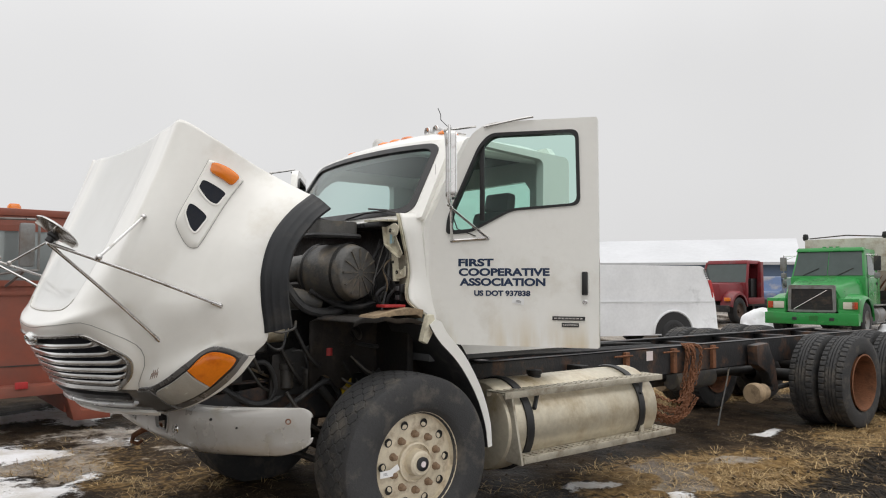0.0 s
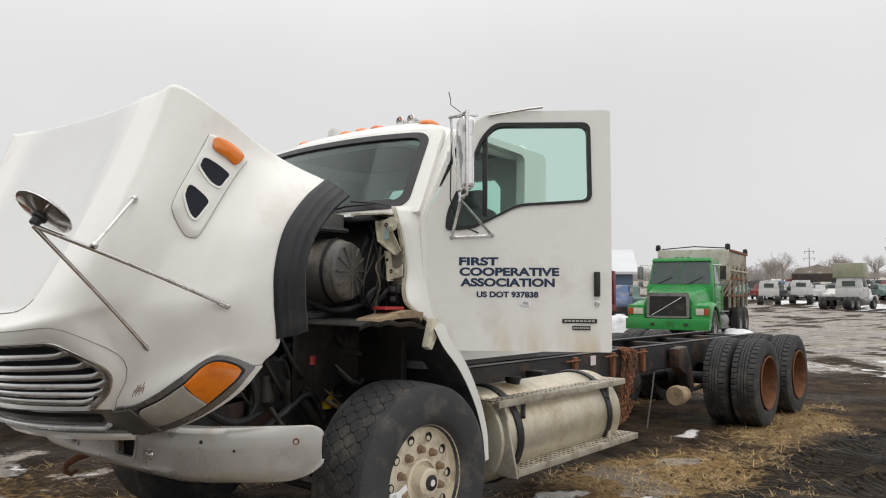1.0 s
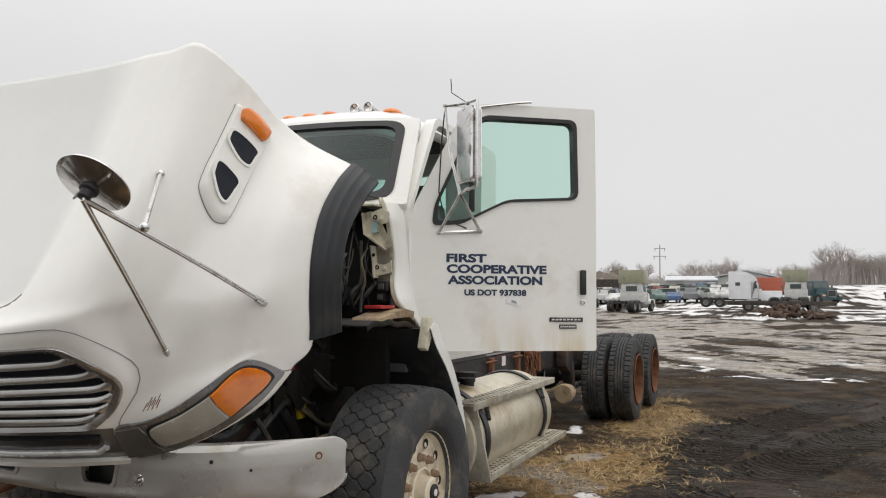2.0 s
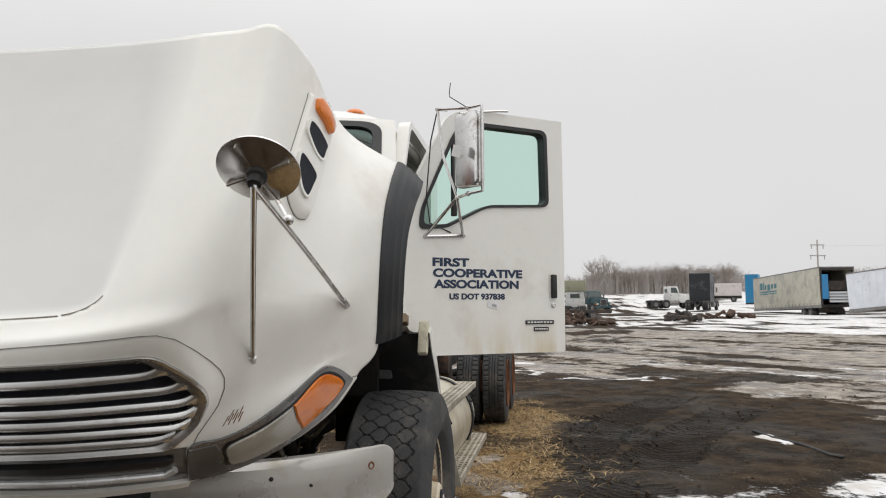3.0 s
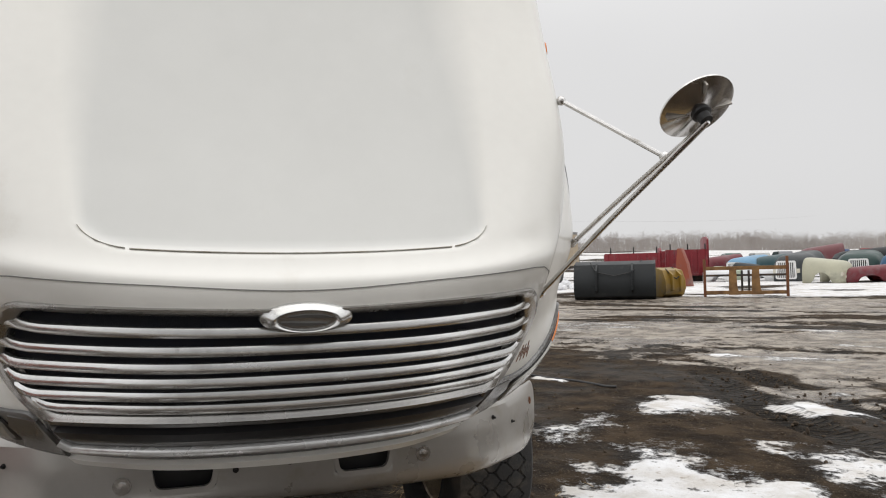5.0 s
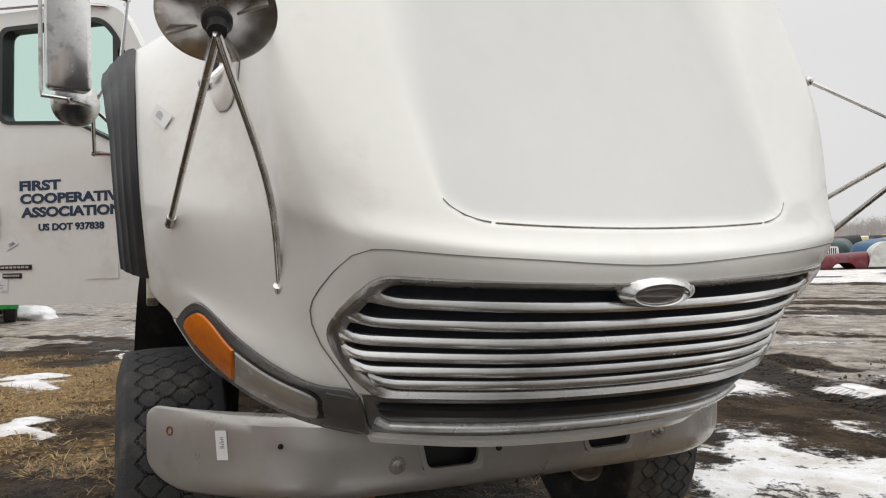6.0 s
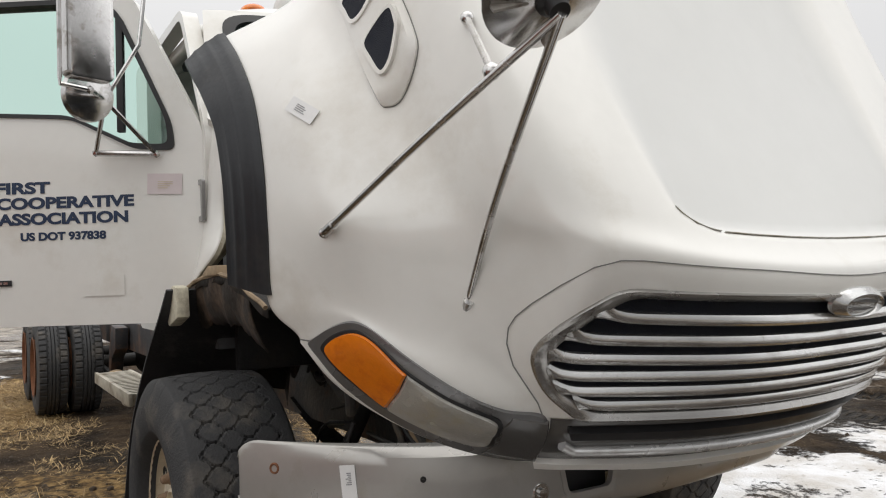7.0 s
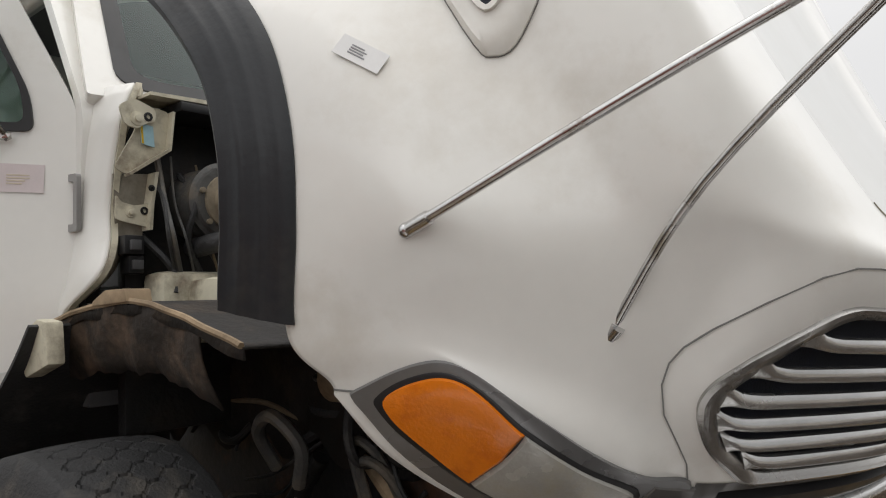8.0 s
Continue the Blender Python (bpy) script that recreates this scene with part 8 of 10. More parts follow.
# green truck with a spreader body, parked behind the white one
def green_truck(at):
    """A bonneted truck. Local: front bumper at x = 0, rear towards +x."""
    t = thing("green_truck", "bright green truck with a rusty beige spreader body", "truck", at)
    # hood: loops from the grille back to the cab, flat topped with a rounded shoulder
    bm = bmesh.new()
    prev = None
    for x, w, top in ((0.16, 0.66, 1.46), (0.22, 0.69, 1.53), (0.6, 0.74, 1.60), (1.2, 0.82, 1.69), (1.75, 0.92, 1.78)):
        loop = [(w + 0.06, 0.78), (w + 0.05, 1.20), (w, top - 0.16), (w - 0.06, top - 0.05), (w - 0.18, top), (0.0, top + 0.035), (-w + 0.18, top), (-w + 0.06, top - 0.05), (-w, top - 0.16), (-w - 0.05, 1.20), (-w - 0.06, 0.78)]
        row = [bm.verts.new((x, y, z)) for y, z in loop]
        if prev:
            for k in range(len(row) - 1):
                bm.faces.new((prev[k], prev[k + 1], row[k + 1], row[k]))
        else:
            bm.faces.new(row[::-1])
        prev = row
    bmesh.ops.recalc_face_normals(bm, faces=bm.faces[:])
    part("hood", bm, green_paint, t)
    for s in (-1, 1):
        # fender: a rounded arch that flows out of the hood
        bm = bmesh.new()
        rows = []
        for u in steps(0, 1, 14):
            a = math.pi * (1.02 - 1.04 * u)
            cx, cz = 0.98 + 0.70 * math.cos(a), 0.60 + 0.62 * math.sin(a)
            ox, oz = 0.92 + 0.88 * math.cos(a), 0.62 + 0.64 * math.sin(a) ** 0.8 if math.sin(a) > 0 else 0.62
            rows.append([bm.verts.new(p) for p in ((ox, s * 0.68, oz + 0.05), (ox, s * 1.05, oz + 0.02), (ox, s * 1.17, oz - 0.05), (cx, s * 1.20, cz - 0.06), (cx, s * 1.16, cz - 0.08))])
        for p, q in zip(rows, rows[1:]):
            for k in range(4):
                bm.faces.new((p[k], p[k + 1], q[k + 1], q[k]))
        bmesh.ops.recalc_face_normals(bm, faces=bm.faces[:])
        part("fender", bm, green_paint, t)
        part("fender_nose", box(bmesh.new(), 0.06, 0.30, s * 0.93 - 0.26, s * 0.93 + 0.26, 0.74, 1.16, 0.05), green_paint, t)
        part("headlamp", box(bmesh.new(), 0.03, 0.10, s * 0.90 - 0.19, s * 0.90 + 0.10, 0.86, 1.06, 0.015), lamp_glass, t)
        part("turn_signal", box(bmesh.new(), 0.03, 0.11, s * 1.08 - 0.07, s * 1.08 + 0.07, 0.86, 1.06, 0.015), mat("orange_red_lens", (0.45, 0.06, 0.02), 0.25), t)
        plain_wheel(t, 0.98, s * 1.02, 0.52, 0.52, 0.30, dull_steel, s)
    part("bumper", box(bmesh.new(), -0.10, 0.14, -1.2, 1.2, 0.40, 0.74, 0.035), green_paint, t)
    part("number_plate", box(bmesh.new(), -0.112, -0.10, -0.20, 0.02, 0.52, 0.66), mat("dull_green_plate", (0.02, 0.17, 0.03), 0.5), t)
    for y in (-0.55, 0.40):
        part("tow_slot", box(bmesh.new(), -0.108, -0.09, y - 0.06, y + 0.06, 0.52, 0.61, 0.005), far_tyre, t)
    # tall grille with a chrome surround and a slanting bar
    bm = bmesh.new()
    ring_plate(bm, round_outline([(-0.62, 0.76), (0.62, 0.76), (0.60, 1.54), (-0.60, 1.54)], 0.05), round_outline([(-0.54, 0.82), (0.54, 0.82), (0.52, 1.43), (-0.52, 1.43)], 0.03), 0.09, pose(0.17, 0, 0, 0, 0, 90))
    part("grille_frame", bm, dull_steel, t)
    grille = part("grille", box(bmesh.new(), 0.11, 0.16, -0.55, 0.55, 0.80, 1.46), far_tyre, t)
    for k in range(15):
        part("grille_slat", box(bmesh.new(), 0.100, 0.112, -0.53, 0.53, 0.84 + 0.042 * k, 0.85 + 0.042 * k), dark_junk, grille)
    part("slant_bar", tube(bmesh.new(), [(0.092, 0.46, 0.84), (0.092, -0.40, 1.40)], 0.012, 6), chrome, grille)
    # cab: lower body, then upper body with leaning glass
    cx = 1.62
    part("cab", tapered(bmesh.new(), cx, cx + 1.62, 2.02, 2.06, 0.80, 1.80, 1.0, 0.0, 0.0, 0.05), green_paint, t)
    part("cab_top", tapered(bmesh.new(), cx + 0.02, cx + 1.62, 2.0, 2.04, 1.76, 2.66, 0.90, 0.34, -0.04, 0.07), green_paint, t)
    part("roof_brow", tapered(bmesh.new(), cx + 0.26, cx + 0.62, 1.84, 1.86, 2.58, 2.70, 0.94, 0.05, 0.0, 0.03), green_paint, t)

    def pane(name, corners, out):
        bm = bmesh.new()
        lo = [bm.verts.new(Vector(c)) for c in corners]
        hi = [bm.verts.new(Vector(c) + Vector(out)) for c in corners]
        for q in (lo, hi[::-1], *[(lo[k], hi[k], hi[(k + 1) % 4], lo[(k + 1) % 4]) for k in range(4)]):
            bm.faces.new(q)
        bmesh.ops.recalc_face_normals(bm, faces=bm.faces[:])
        return part(name, bm, far_glass, t)

    def front(y, h):
        k = h / 0.90
        return (cx + 0.02 + 0.34 * k, y * (1 - 0.10 * k), 1.76 + h)

    for y0, y1 in ((-0.93, -0.012), (0.012, 0.93)):
        glass = pane("windshield", [front(y0, 0.07), front(y1, 0.07), front(y1, 0.80), front(y0, 0.80)], (-0.014, 0, 0.006))
        a, b = front(y0 * 0.3 + y1 * 0.7, 0.08), front(y0 * 0.75 + y1 * 0.25, 0.30)
        part("wiper", tube(bmesh.new(), [(a[0] - 0.03, a[1], a[2]), (b[0] - 0.03, b[1], b[2])], 0.012, 5), far_tyre, glass)
    for s in (-1, 1):
        side = [(cx + 0.30, 1.85), (cx + 1.20, 1.85), (cx + 1.20, 2.52), (cx + 0.52, 2.52)]
        pane("side_window", [(x, s * (1.0 - 0.10 * (z - 1.76) / 0.9), z) for x, z in side], (0, s * 0.016, 0))
        gap = bmesh.new()
        for x0, x1, z0, z1 in ((cx + 0.20, cx + 0.214, 0.92, 1.82), (cx + 1.30, cx + 1.314, 0.92, 1.82), (cx + 0.20, cx + 1.314, 0.91, 0.924)):
            box(gap, x0, x1, s * 1.018 - 0.010, s * 1.018 + 0.010, z0, z1)
        part("door_gap", gap, far_tyre, t)
        part("door_handle", box(bmesh.new(), cx + 1.10, cx + 1.24, s * 1.03 - 0.02, s * 1.03 + 0.02, 1.56, 1.62, 0.005), far_tyre, t)
        part("mirror", box(bmesh.new(), cx + 0.16, cx + 0.26, s * 1.26 - 0.09, s * 1.26 + 0.09, 1.98, 2.42, 0.03), dull_steel if s > 0 else far_tyre, t)
        part("round_mirror", box(bmesh.new(), cx + 0.17, cx + 0.24, s * 1.25 - 0.08, s * 1.25 + 0.08, 1.76, 1.92, 0.03), dull_steel, t)
        bm = bmesh.new()
        for z0, z1 in ((2.46, 2.46), (1.78, 1.74)):
            tube(bm, [(cx + 0.30, s * 0.95, z0), (cx + 0.22, s * 1.26, z1)], 0.013, 6)
        tube(bm, [(cx + 0.22, s * 1.26, 1.72), (cx + 0.22, s * 1.26, 2.48)], 0.013, 6)
        tube(bm, [(cx + 0.5, s * 0.92, 2.5), (cx + 0.22, s * 1.26, 2.30)], 0.010, 6)
        part("mirror_stay", bm, chrome, t)
        part("frame_rail", box(bmesh.new(), 0.2, 7.9, s * 0.43 - 0.04, s * 0.43 + 0.04, 0.72, 0.98), far_tyre, t)
        bm = bmesh.new()
        lathe(bm, [(0.001, 0.0), (0.27, 0.0), (0.30, 0.02), (0.30, 1.03), (0.27, 1.05), (0.001, 1.05)], 20, "X", (2.05, s * 0.92, 0.62))
        part("fuel_tank", bm, dull_steel, t)
        for z in (0.42, 0.94):
            part("step", box(bmesh.new(), 1.95, 3.2, s * 1.08 - 0.12, s * 1.08 + 0.12, z - 0.02, z + 0.02, 0.006), dull_steel, t)
        for x in (5.6, 6.9):
            for y in (1.05, 0.74):
                plain_wheel(t, x, s * y, 0.52, 0.52, 0.28, dull_steel, s)
        part("mud_flap", box(bmesh.new(), 4.7, 5.2, s * 0.9 - 0.32, s * 0.9 + 0.32, 1.08, 1.36, 0.02), dark_junk, t)
        # spreader frame: posts, rails and braces along the side
        for x in (3.75, 4.65, 5.55, 6.45, 7.35):
            part("hopper_post", box(bmesh.new(), x - 0.035, x + 0.035, s * 1.13 - 0.035, s * 1.13 + 0.035, 1.05, 2.55, 0.006), beige_paint, t)
            bm = bmesh.new()
            tube(bm, [(x, s * 1.12, 2.5), (x, s * 0.5, 1.35)], 0.03, 5)
            part("hopper_brace", bm, rust, t)
        for z, material in ((2.34, beige_paint), (2.05, rust), (1.45, rust)):
            part("side_rail", box(bmesh.new(), 3.7, 7.5, s * 1.15 - 0.03, s * 1.15 + 0.03, z - 0.03, z + 0.03, 0.005), material, t)
    for y in (-0.18, 0.0, 0.18):
        part("roof_marker", box(bmesh.new(), cx + 0.45, cx + 0.56, y - 0.05, y + 0.05, 2.69, 2.74, 0.015), green_paint, t)
    bm = bmesh.new()
    prism(bm, [(3.7, 3.05), (7.5, 3.05), (7.5, 2.30), (6.9, 1.35), (4.3, 1.35), (3.7, 2.30)], 2.24, pose(0, -1.12, 0), 0.02)
    for v in bm.verts:
        if v.co.z < 2.0:
            v.co.y *= 0.40
    part("hopper", bm, beige_paint, t, "rusty beige spreader hopper")
    part("hopper_lip", box(bmesh.new(), 3.66, 7.54, -1.17, -1.09, 2.99, 3.07, 0.01), rust, t)
    part("front_panel", box(bmesh.new(), 3.62, 3.70, -1.15, 1.15, 2.0, 3.06, 0.01), mat("pale_hopper_panel", (0.55, 0.53, 0.46), 0.6, 0, 0.15, 2, dirt=(0.30, 0.22, 0.14), dirt_amt=0.35), t, "pale cream front panel")
    bm = bmesh.new()
    tube(bm, [(3.68, 1.02, 3.09), (3.68, -0.05, 3.17), (3.68, -1.02, 3.10)], 0.022, 6)
    part("tarp_bow", bm, dark_junk, t)
    for x, y in ((3.68, 1.14), (3.68, -1.10), (7.4, -1.10)):
        bm = bmesh.new()
        lathe(bm, [(0.001, -0.10), (0.07, -0.08), (0.09, 0.0), (0.07, 0.12), (0.001, 0.14)], 10, "Z", (x, y, 3.12))
        part("tarp_hub", bm, black_trim, t)
    part("spinner_guard", box(bmesh.new(), 7.4, 7.9, -1.0, 1.0, 0.90, 1.42, 0.03), dark_junk, t)
    return t


green_truck(on_ground(19.1, 5.45, 9) @ Matrix.Diagonal((1.0, 1.05, 0.99, 1.0)))

# red cab, white van and a smaller white vehicle behind the chassis
red_paint = paint("faded_red_paint", (0.20, 0.016, 0.022))


def red_truck(at):
    """A medium bonneted truck with its door off. Local: front at x = 0."""
    t = thing("red_truck", "faded red truck cab with an open doorway and stripped frame", "truck", at)
    bm = bmesh.new()
    tapered(bm, 0.1, 1.75, 1.45, 1.9, 0.85, 1.55, 0.86, 0.08, 0.0, 0.10)
    part("hood", bm, red_paint, t)
    for s in (-1, 1):
        bm = bmesh.new()
        rows = []
        for u in steps(0, 1, 16):
            a = math.pi * (1.0 - u)
            rows.append([bm.verts.new(p) for p in ((0.85 + 0.66 * math.cos(a), s * 0.66, 0.66 + 0.60 * math.sin(a)), (0.85 + 0.68 * math.cos(a), s * 1.02, 0.66 + 0.60 * math.sin(a)), (0.85 + 0.64 * math.cos(a), s * 1.13, 0.64 + 0.55 * math.sin(a)), (0.85 + 0.56 * math.cos(a), s * 1.14, 0.62 + 0.48 * math.sin(a)))])
        for p, q in zip(rows, rows[1:]):
            for k in range(3):
                bm.faces.new((p[k], p[k + 1], q[k + 1], q[k]))
        bmesh.ops.recalc_face_normals(bm, faces=bm.faces[:])
        part("fender", bm, red_paint, t)
        part("turn_signal", box(bmesh.new(), 0.10, 0.22, s * 0.98 - 0.10, s * 0.98 + 0.12, 0.86, 1.0, 0.02), amber, t)
        plain_wheel(t, 0.88, s * 0.98, 0.50, 0.50, 0.28, mat("dark_rusty_rim", (0.09, 0.06, 0.045), 0.8), s)
        part("sill", box(bmesh.new(), 1.75, 3.1, s * 0.98 - 0.06, s * 0.98 + 0.06, 0.72, 0.98, 0.02), red_paint, t)
        part("rear_post", tapered(bmesh.new(), 2.88, 3.12, 0.16, 0.16, 0.8, 2.42, 0.9, -0.02, -0.02, 0.02), red_paint, t).location.y = s * 0.93
        part("front_post", tube(bmesh.new(), [(1.72, s * 0.98, 0.8), (1.74, s * 0.97, 1.60), (2.06, s * 0.88, 2.38)], 0.055, 8), red_paint, t)
        part("frame_rail", box(bmesh.new(), 0.2, 6.4, s * 0.43 - 0.04, s * 0.43 + 0.04, 0.62, 0.86), far_tyre, t)
        plain_wheel(t, 5.4, s * 0.98, 0.50, 0.50, 0.5, dull_steel, s)
    part("roof", tapered(bmesh.new(), 1.98, 3.14, 1.82, 1.86, 2.32, 2.48, 0.93, 0.06, -0.02, 0.06), red_paint, t)
    part("back_wall", box(bmesh.new(), 3.02, 3.1, -0.92, 0.92, 0.8, 2.36, 0.02), red_paint, t)
    part("firewall", box(bmesh.new(), 1.68, 1.78, -0.94, 0.94, 0.8, 1.58, 0.02), red_paint, t)
    bm = bmesh.new()
    lo = [bm.verts.new(c) for c in ((1.74, -0.92, 1.58), (1.74, 0.92, 1.58), (2.04, 0.84, 2.34), (2.04, -0.84, 2.34))]
    hi = [bm.verts.new(v.co + Vector((-0.012, 0, 0.005))) for v in lo]
    for q in (lo, hi[::-1], *[(lo[k], hi[k], hi[(k + 1) % 4], lo[(k + 1) % 4]) for k in range(4)]):
        bm.faces.new(q)
    bmesh.ops.recalc_face_normals(bm, faces=bm.faces[:])
    part("windshield", bm, far_glass, t)
    part("seat", box(bmesh.new(), 2.45, 2.95, -0.8, 0.8, 0.85, 1.75, 0.06), black_trim, t)
    part("bumper", box(bmesh.new(), -0.02, 0.10, -1.1, 1.1, 0.46, 0.70, 0.03), far_tyre, t)
    return t


red_truck(on_ground(23.6, 11.8, 3))
van_paint = paint("white_van_paint", (0.80, 0.81, 0.82), 0.03)


def van(at, label):
    v = thing("cargo_van", label, "van", at)
    bm = bmesh.new()
    side = round_outline([(0.0, 0.30), (5.4, 0.30), (5.45, 0.90), (5.0, 1.2), (4.35, 1.3), (3.85, 1.92), (3.5, 2.02), (0.34, 2.02), (0.10, 1.25)], [0.06, 0.1, 0.2, 0.25, 0.2, 0.25, 0.2, 0.14, 0.3], 6)
    prism(bm, side, 1.96, pose(0, -0.98, 0))
    for q in bm.verts:
        if q.co.z > 1.15:
            q.co.y *= 1 - 0.13 * ((q.co.z - 1.15) / 0.93) ** 2
    part("body", bm, van_paint, v)
    for s in (-1, 1):
        part("side_crease", box(bmesh.new(), 0.1, 4.2, s * 0.985 - 0.008, s * 0.985 + 0.008, 1.12, 1.135), van_paint, v)
        part("tail_lamp", prism(bmesh.new(), [(0.07, 1.22), (0.17, 1.22), (0.27, 1.66), (0.19, 1.66)], 0.05, pose(0, s * 0.945 - 0.025, 0), 0.006), red_mat, v)
        for k in range(5):
            z = 1.70 + 0.052 * k
            part("vent_slat", box(bmesh.new(), 0.20 + 0.016 * k, 0.30 + 0.016 * k, s * 0.92 - 0.02, s * 0.92 + 0.02, z, z + 0.022), black_trim, v)
        part("side_window", box(bmesh.new(), 3.75, 4.15, s * 0.955 - 0.01, s * 0.955 + 0.01, 1.34, 1.7, 0.0), far_glass, v)
        bm = bmesh.new()
        tube(bm, [(1.30 + 0.56 * math.cos(a), s * 0.985, 0.34 + 0.56 * math.sin(a)) for a in steps(0, math.pi, 14)], 0.03, 6)
        part("wheel_arch", bm, van_paint, v)
        for x in (1.30, 4.4):
            part("wheel_well", prism(bmesh.new(), [(x + 0.53 * math.cos(a), 0.33 + 0.54 * math.sin(a)) for a in steps(0, math.pi, 12)], 0.10, pose(0, s * 0.94 - 0.05, 0)), black_trim, v)
            plain_wheel(v, x, s * 0.90, 0.34, 0.34, 0.22, dull_steel, s)
    part("windshield", box(bmesh.new(), 3.92, 3.96, -0.8, 0.8, 1.42, 1.98, 0.0, pose(0.28, 0, 0.02, 0, 0, 0)), far_glass, v)
    return v


van(on_ground(15.05, 6.6, 158), "plain white cargo van with red tail lamps")

# rust-red truck just beyond the open hood
brick_red = mat("rust_red_paint", (0.27, 0.075, 0.045), 0.55, 0, 0.14, 2, 0.05, 30, dirt=(0.19, 0.075, 0.055), dirt_amt=0.4, dirt_scale=1.4)


def old_red_truck():
    t = thing("rust_red_truck", "old rust-red truck with a boxy cab and long mirrors", "truck", pose(-4.67, 5.25, -0.17))
    bm = bmesh.new()
    prism(bm, round_outline([(2.6, 0.62), (4.35, 0.62), (4.35, 2.46), (3.05, 2.54), (2.75, 1.75), (2.6, 1.7)], 0.08), 2.2, pose(0, -1.1, 0), 0.015)
    part("cab", bm, brick_red, t)
    bm = bmesh.new()
    tapered(bm, 0.4, 2.7, 1.7, 2.1, 0.75, 1.68, 0.9, 0.1, 0.0, 0.08)
    part("hood", bm, brick_red, t)
    part("roof_lip", box(bmesh.new(), 2.9, 4.40, -1.12, 1.12, 2.46, 2.54, 0.02), brick_red, t)
    part("belt_line", box(bmesh.new(), 2.7, 4.36, -1.115, -1.10, 1.62, 1.66, 0.003), brick_red, t)
    part("door_line", box(bmesh.new(), 3.02, 3.05, -1.106, -1.10, 0.75, 2.4), dark_junk, t)
    bm = bmesh.new()
    ring_plate(bm, round_outline([(3.0, 1.72), (3.95, 1.72), (3.95, 2.36), (3.16, 2.36)], 0.06), round_outline([(3.06, 1.78), (3.89, 1.78), (3.89, 2.30), (3.20, 2.30)], 0.05), 0.03, pose(0, -1.12, 0))
    part("window_frame", bm, brick_red, t)
    bm = bmesh.new()
    prism(bm, [(3.06, 1.78), (3.89, 1.78), (3.89, 2.30), (3.20, 2.30)], 0.01, pose(0, -1.106, 0))
    part("side_window", bm, mat("pale_side_glass", (0.30, 0.33, 0.33), 0.08, 0.4, 0.05, 3), t)
    bm = bmesh.new()
    for a, b in (((3.0, -1.12, 2.42), (3.40, -1.55, 2.40)), ((3.0, -1.12, 1.8), (3.40, -1.55, 1.88)), ((3.52, -1.55, 1.88), (3.52, -1.55, 2.40)), ((3.40, -1.55, 1.88), (3.52, -1.55, 1.88)), ((3.40, -1.55, 2.40), (3.52, -1.55, 2.40)), ((3.3, -1.12, 1.72), (3.40, -1.55, 1.88))):
        tube(bm, [a, b], 0.014, 6)
    part("mirror_frame", bm, dull_steel, t)
    part("side_mirror", box(bmesh.new(), 3.34, 3.48, -1.59, -1.51, 1.92, 2.36, 0.025), dull_steel, t)
    bm = bmesh.new()
    lathe(bm, [(0.07, 0.0), (0.07, 0.05), (0.05, 0.08), (0.001, 0.085)], 14, "Z", (3.4, -0.85, 2.53))
    part("roof_lamp", bm, amber, t)
    # running board and lower body with a drop at the rear
    bm = bmesh.new()
    prism(bm, [(1.2, 0.66), (3.88, 0.69), (3.94, 0.64), (4.02, 0.385), (4.32, 0.385), (4.32, 0.28), (3.95, 0.28), (3.86, 0.58), (1.2, 0.55)], 0.30, pose(0, -1.30, 0), 0.01)
    part("running_board", bm, brick_red, t)
    part("side_lamp", box(bmesh.new(), 3.38, 3.50, -1.32, -1.28, 0.66, 0.73, 0.01), red_mat, t)
    bm = bmesh.new()
    box(bm, 3.90, 4.34, -1.06, 1.06, 0.34, 0.90, 0.02)
    part("lower_body", bm, brick_red, t)
    part("sill_gap", box(bmesh.new(), 2.7, 4.345, -1.107, -1.09, 0.872, 0.886), dark_junk, t)
    part("frame_rail", box(bmesh.new(), 0.4, 9.0, -0.45, 0.45, 0.62, 0.85, 0.02), dark_junk, t)
    for s in (-1, 1):
        plain_wheel(t, 1.3, s * 1.0, 0.67, 0.5, 0.3, dull_steel, s)
        for x in (7.2, 8.5):
            plain_wheel(t, x, s * 1.0, 0.67, 0.5, 0.5, dull_steel, s)
    return t


old_red_truck()


# long building with a white roof and blue walls
def building(at, length, depth, eave, ridge, wall_mat, roof_mat, label):
    b = thing("building", label, "building", at)
    bm = bmesh.new()
    box(bm, 0, length, 0, depth, 0, eave)
    part("wall", bm, wall_mat, b)
    for x in (0.25, length):
        bm = bmesh.new()
        prism(bm, [(0.05, eave - 0.1), (depth - 0.05, eave - 0.1), (depth / 2, ridge + 0.02)], 0.2, pose(x, 0, 0, 0, 0, 90))
        part("gable", bm, wall_mat, b)
    bm = bmesh.new()
    prism(bm, [(-0.5, eave - 0.05), (depth / 2, ridge), (depth + 0.5, eave - 0.05), (depth + 0.5, eave + 0.15), (depth / 2, ridge + 0.2), (-0.5, eave + 0.15)], length + 0.8, pose(length + 0.4, 0, 0, 0, 0, 90))
    part("roof", bm, roof_mat, b)
    part("eave_trim", box(bmesh.new(), -0.4, length + 0.4, -0.58, -0.48, eave - 0.15, eave + 0.15), mat("white_trim_metal", (0.7, 0.71, 0.72), 0.5), b)
    for k in range(3):
        x = length * (0.2 + 0.3 * k)
        part("door", box(bmesh.new(), x, x + 3.6, -0.03, 0.02, 0.0, min(3.4, eave - 0.5)), mat("pale_door_metal", (0.45, 0.48, 0.52), 0.5), b)
    return b


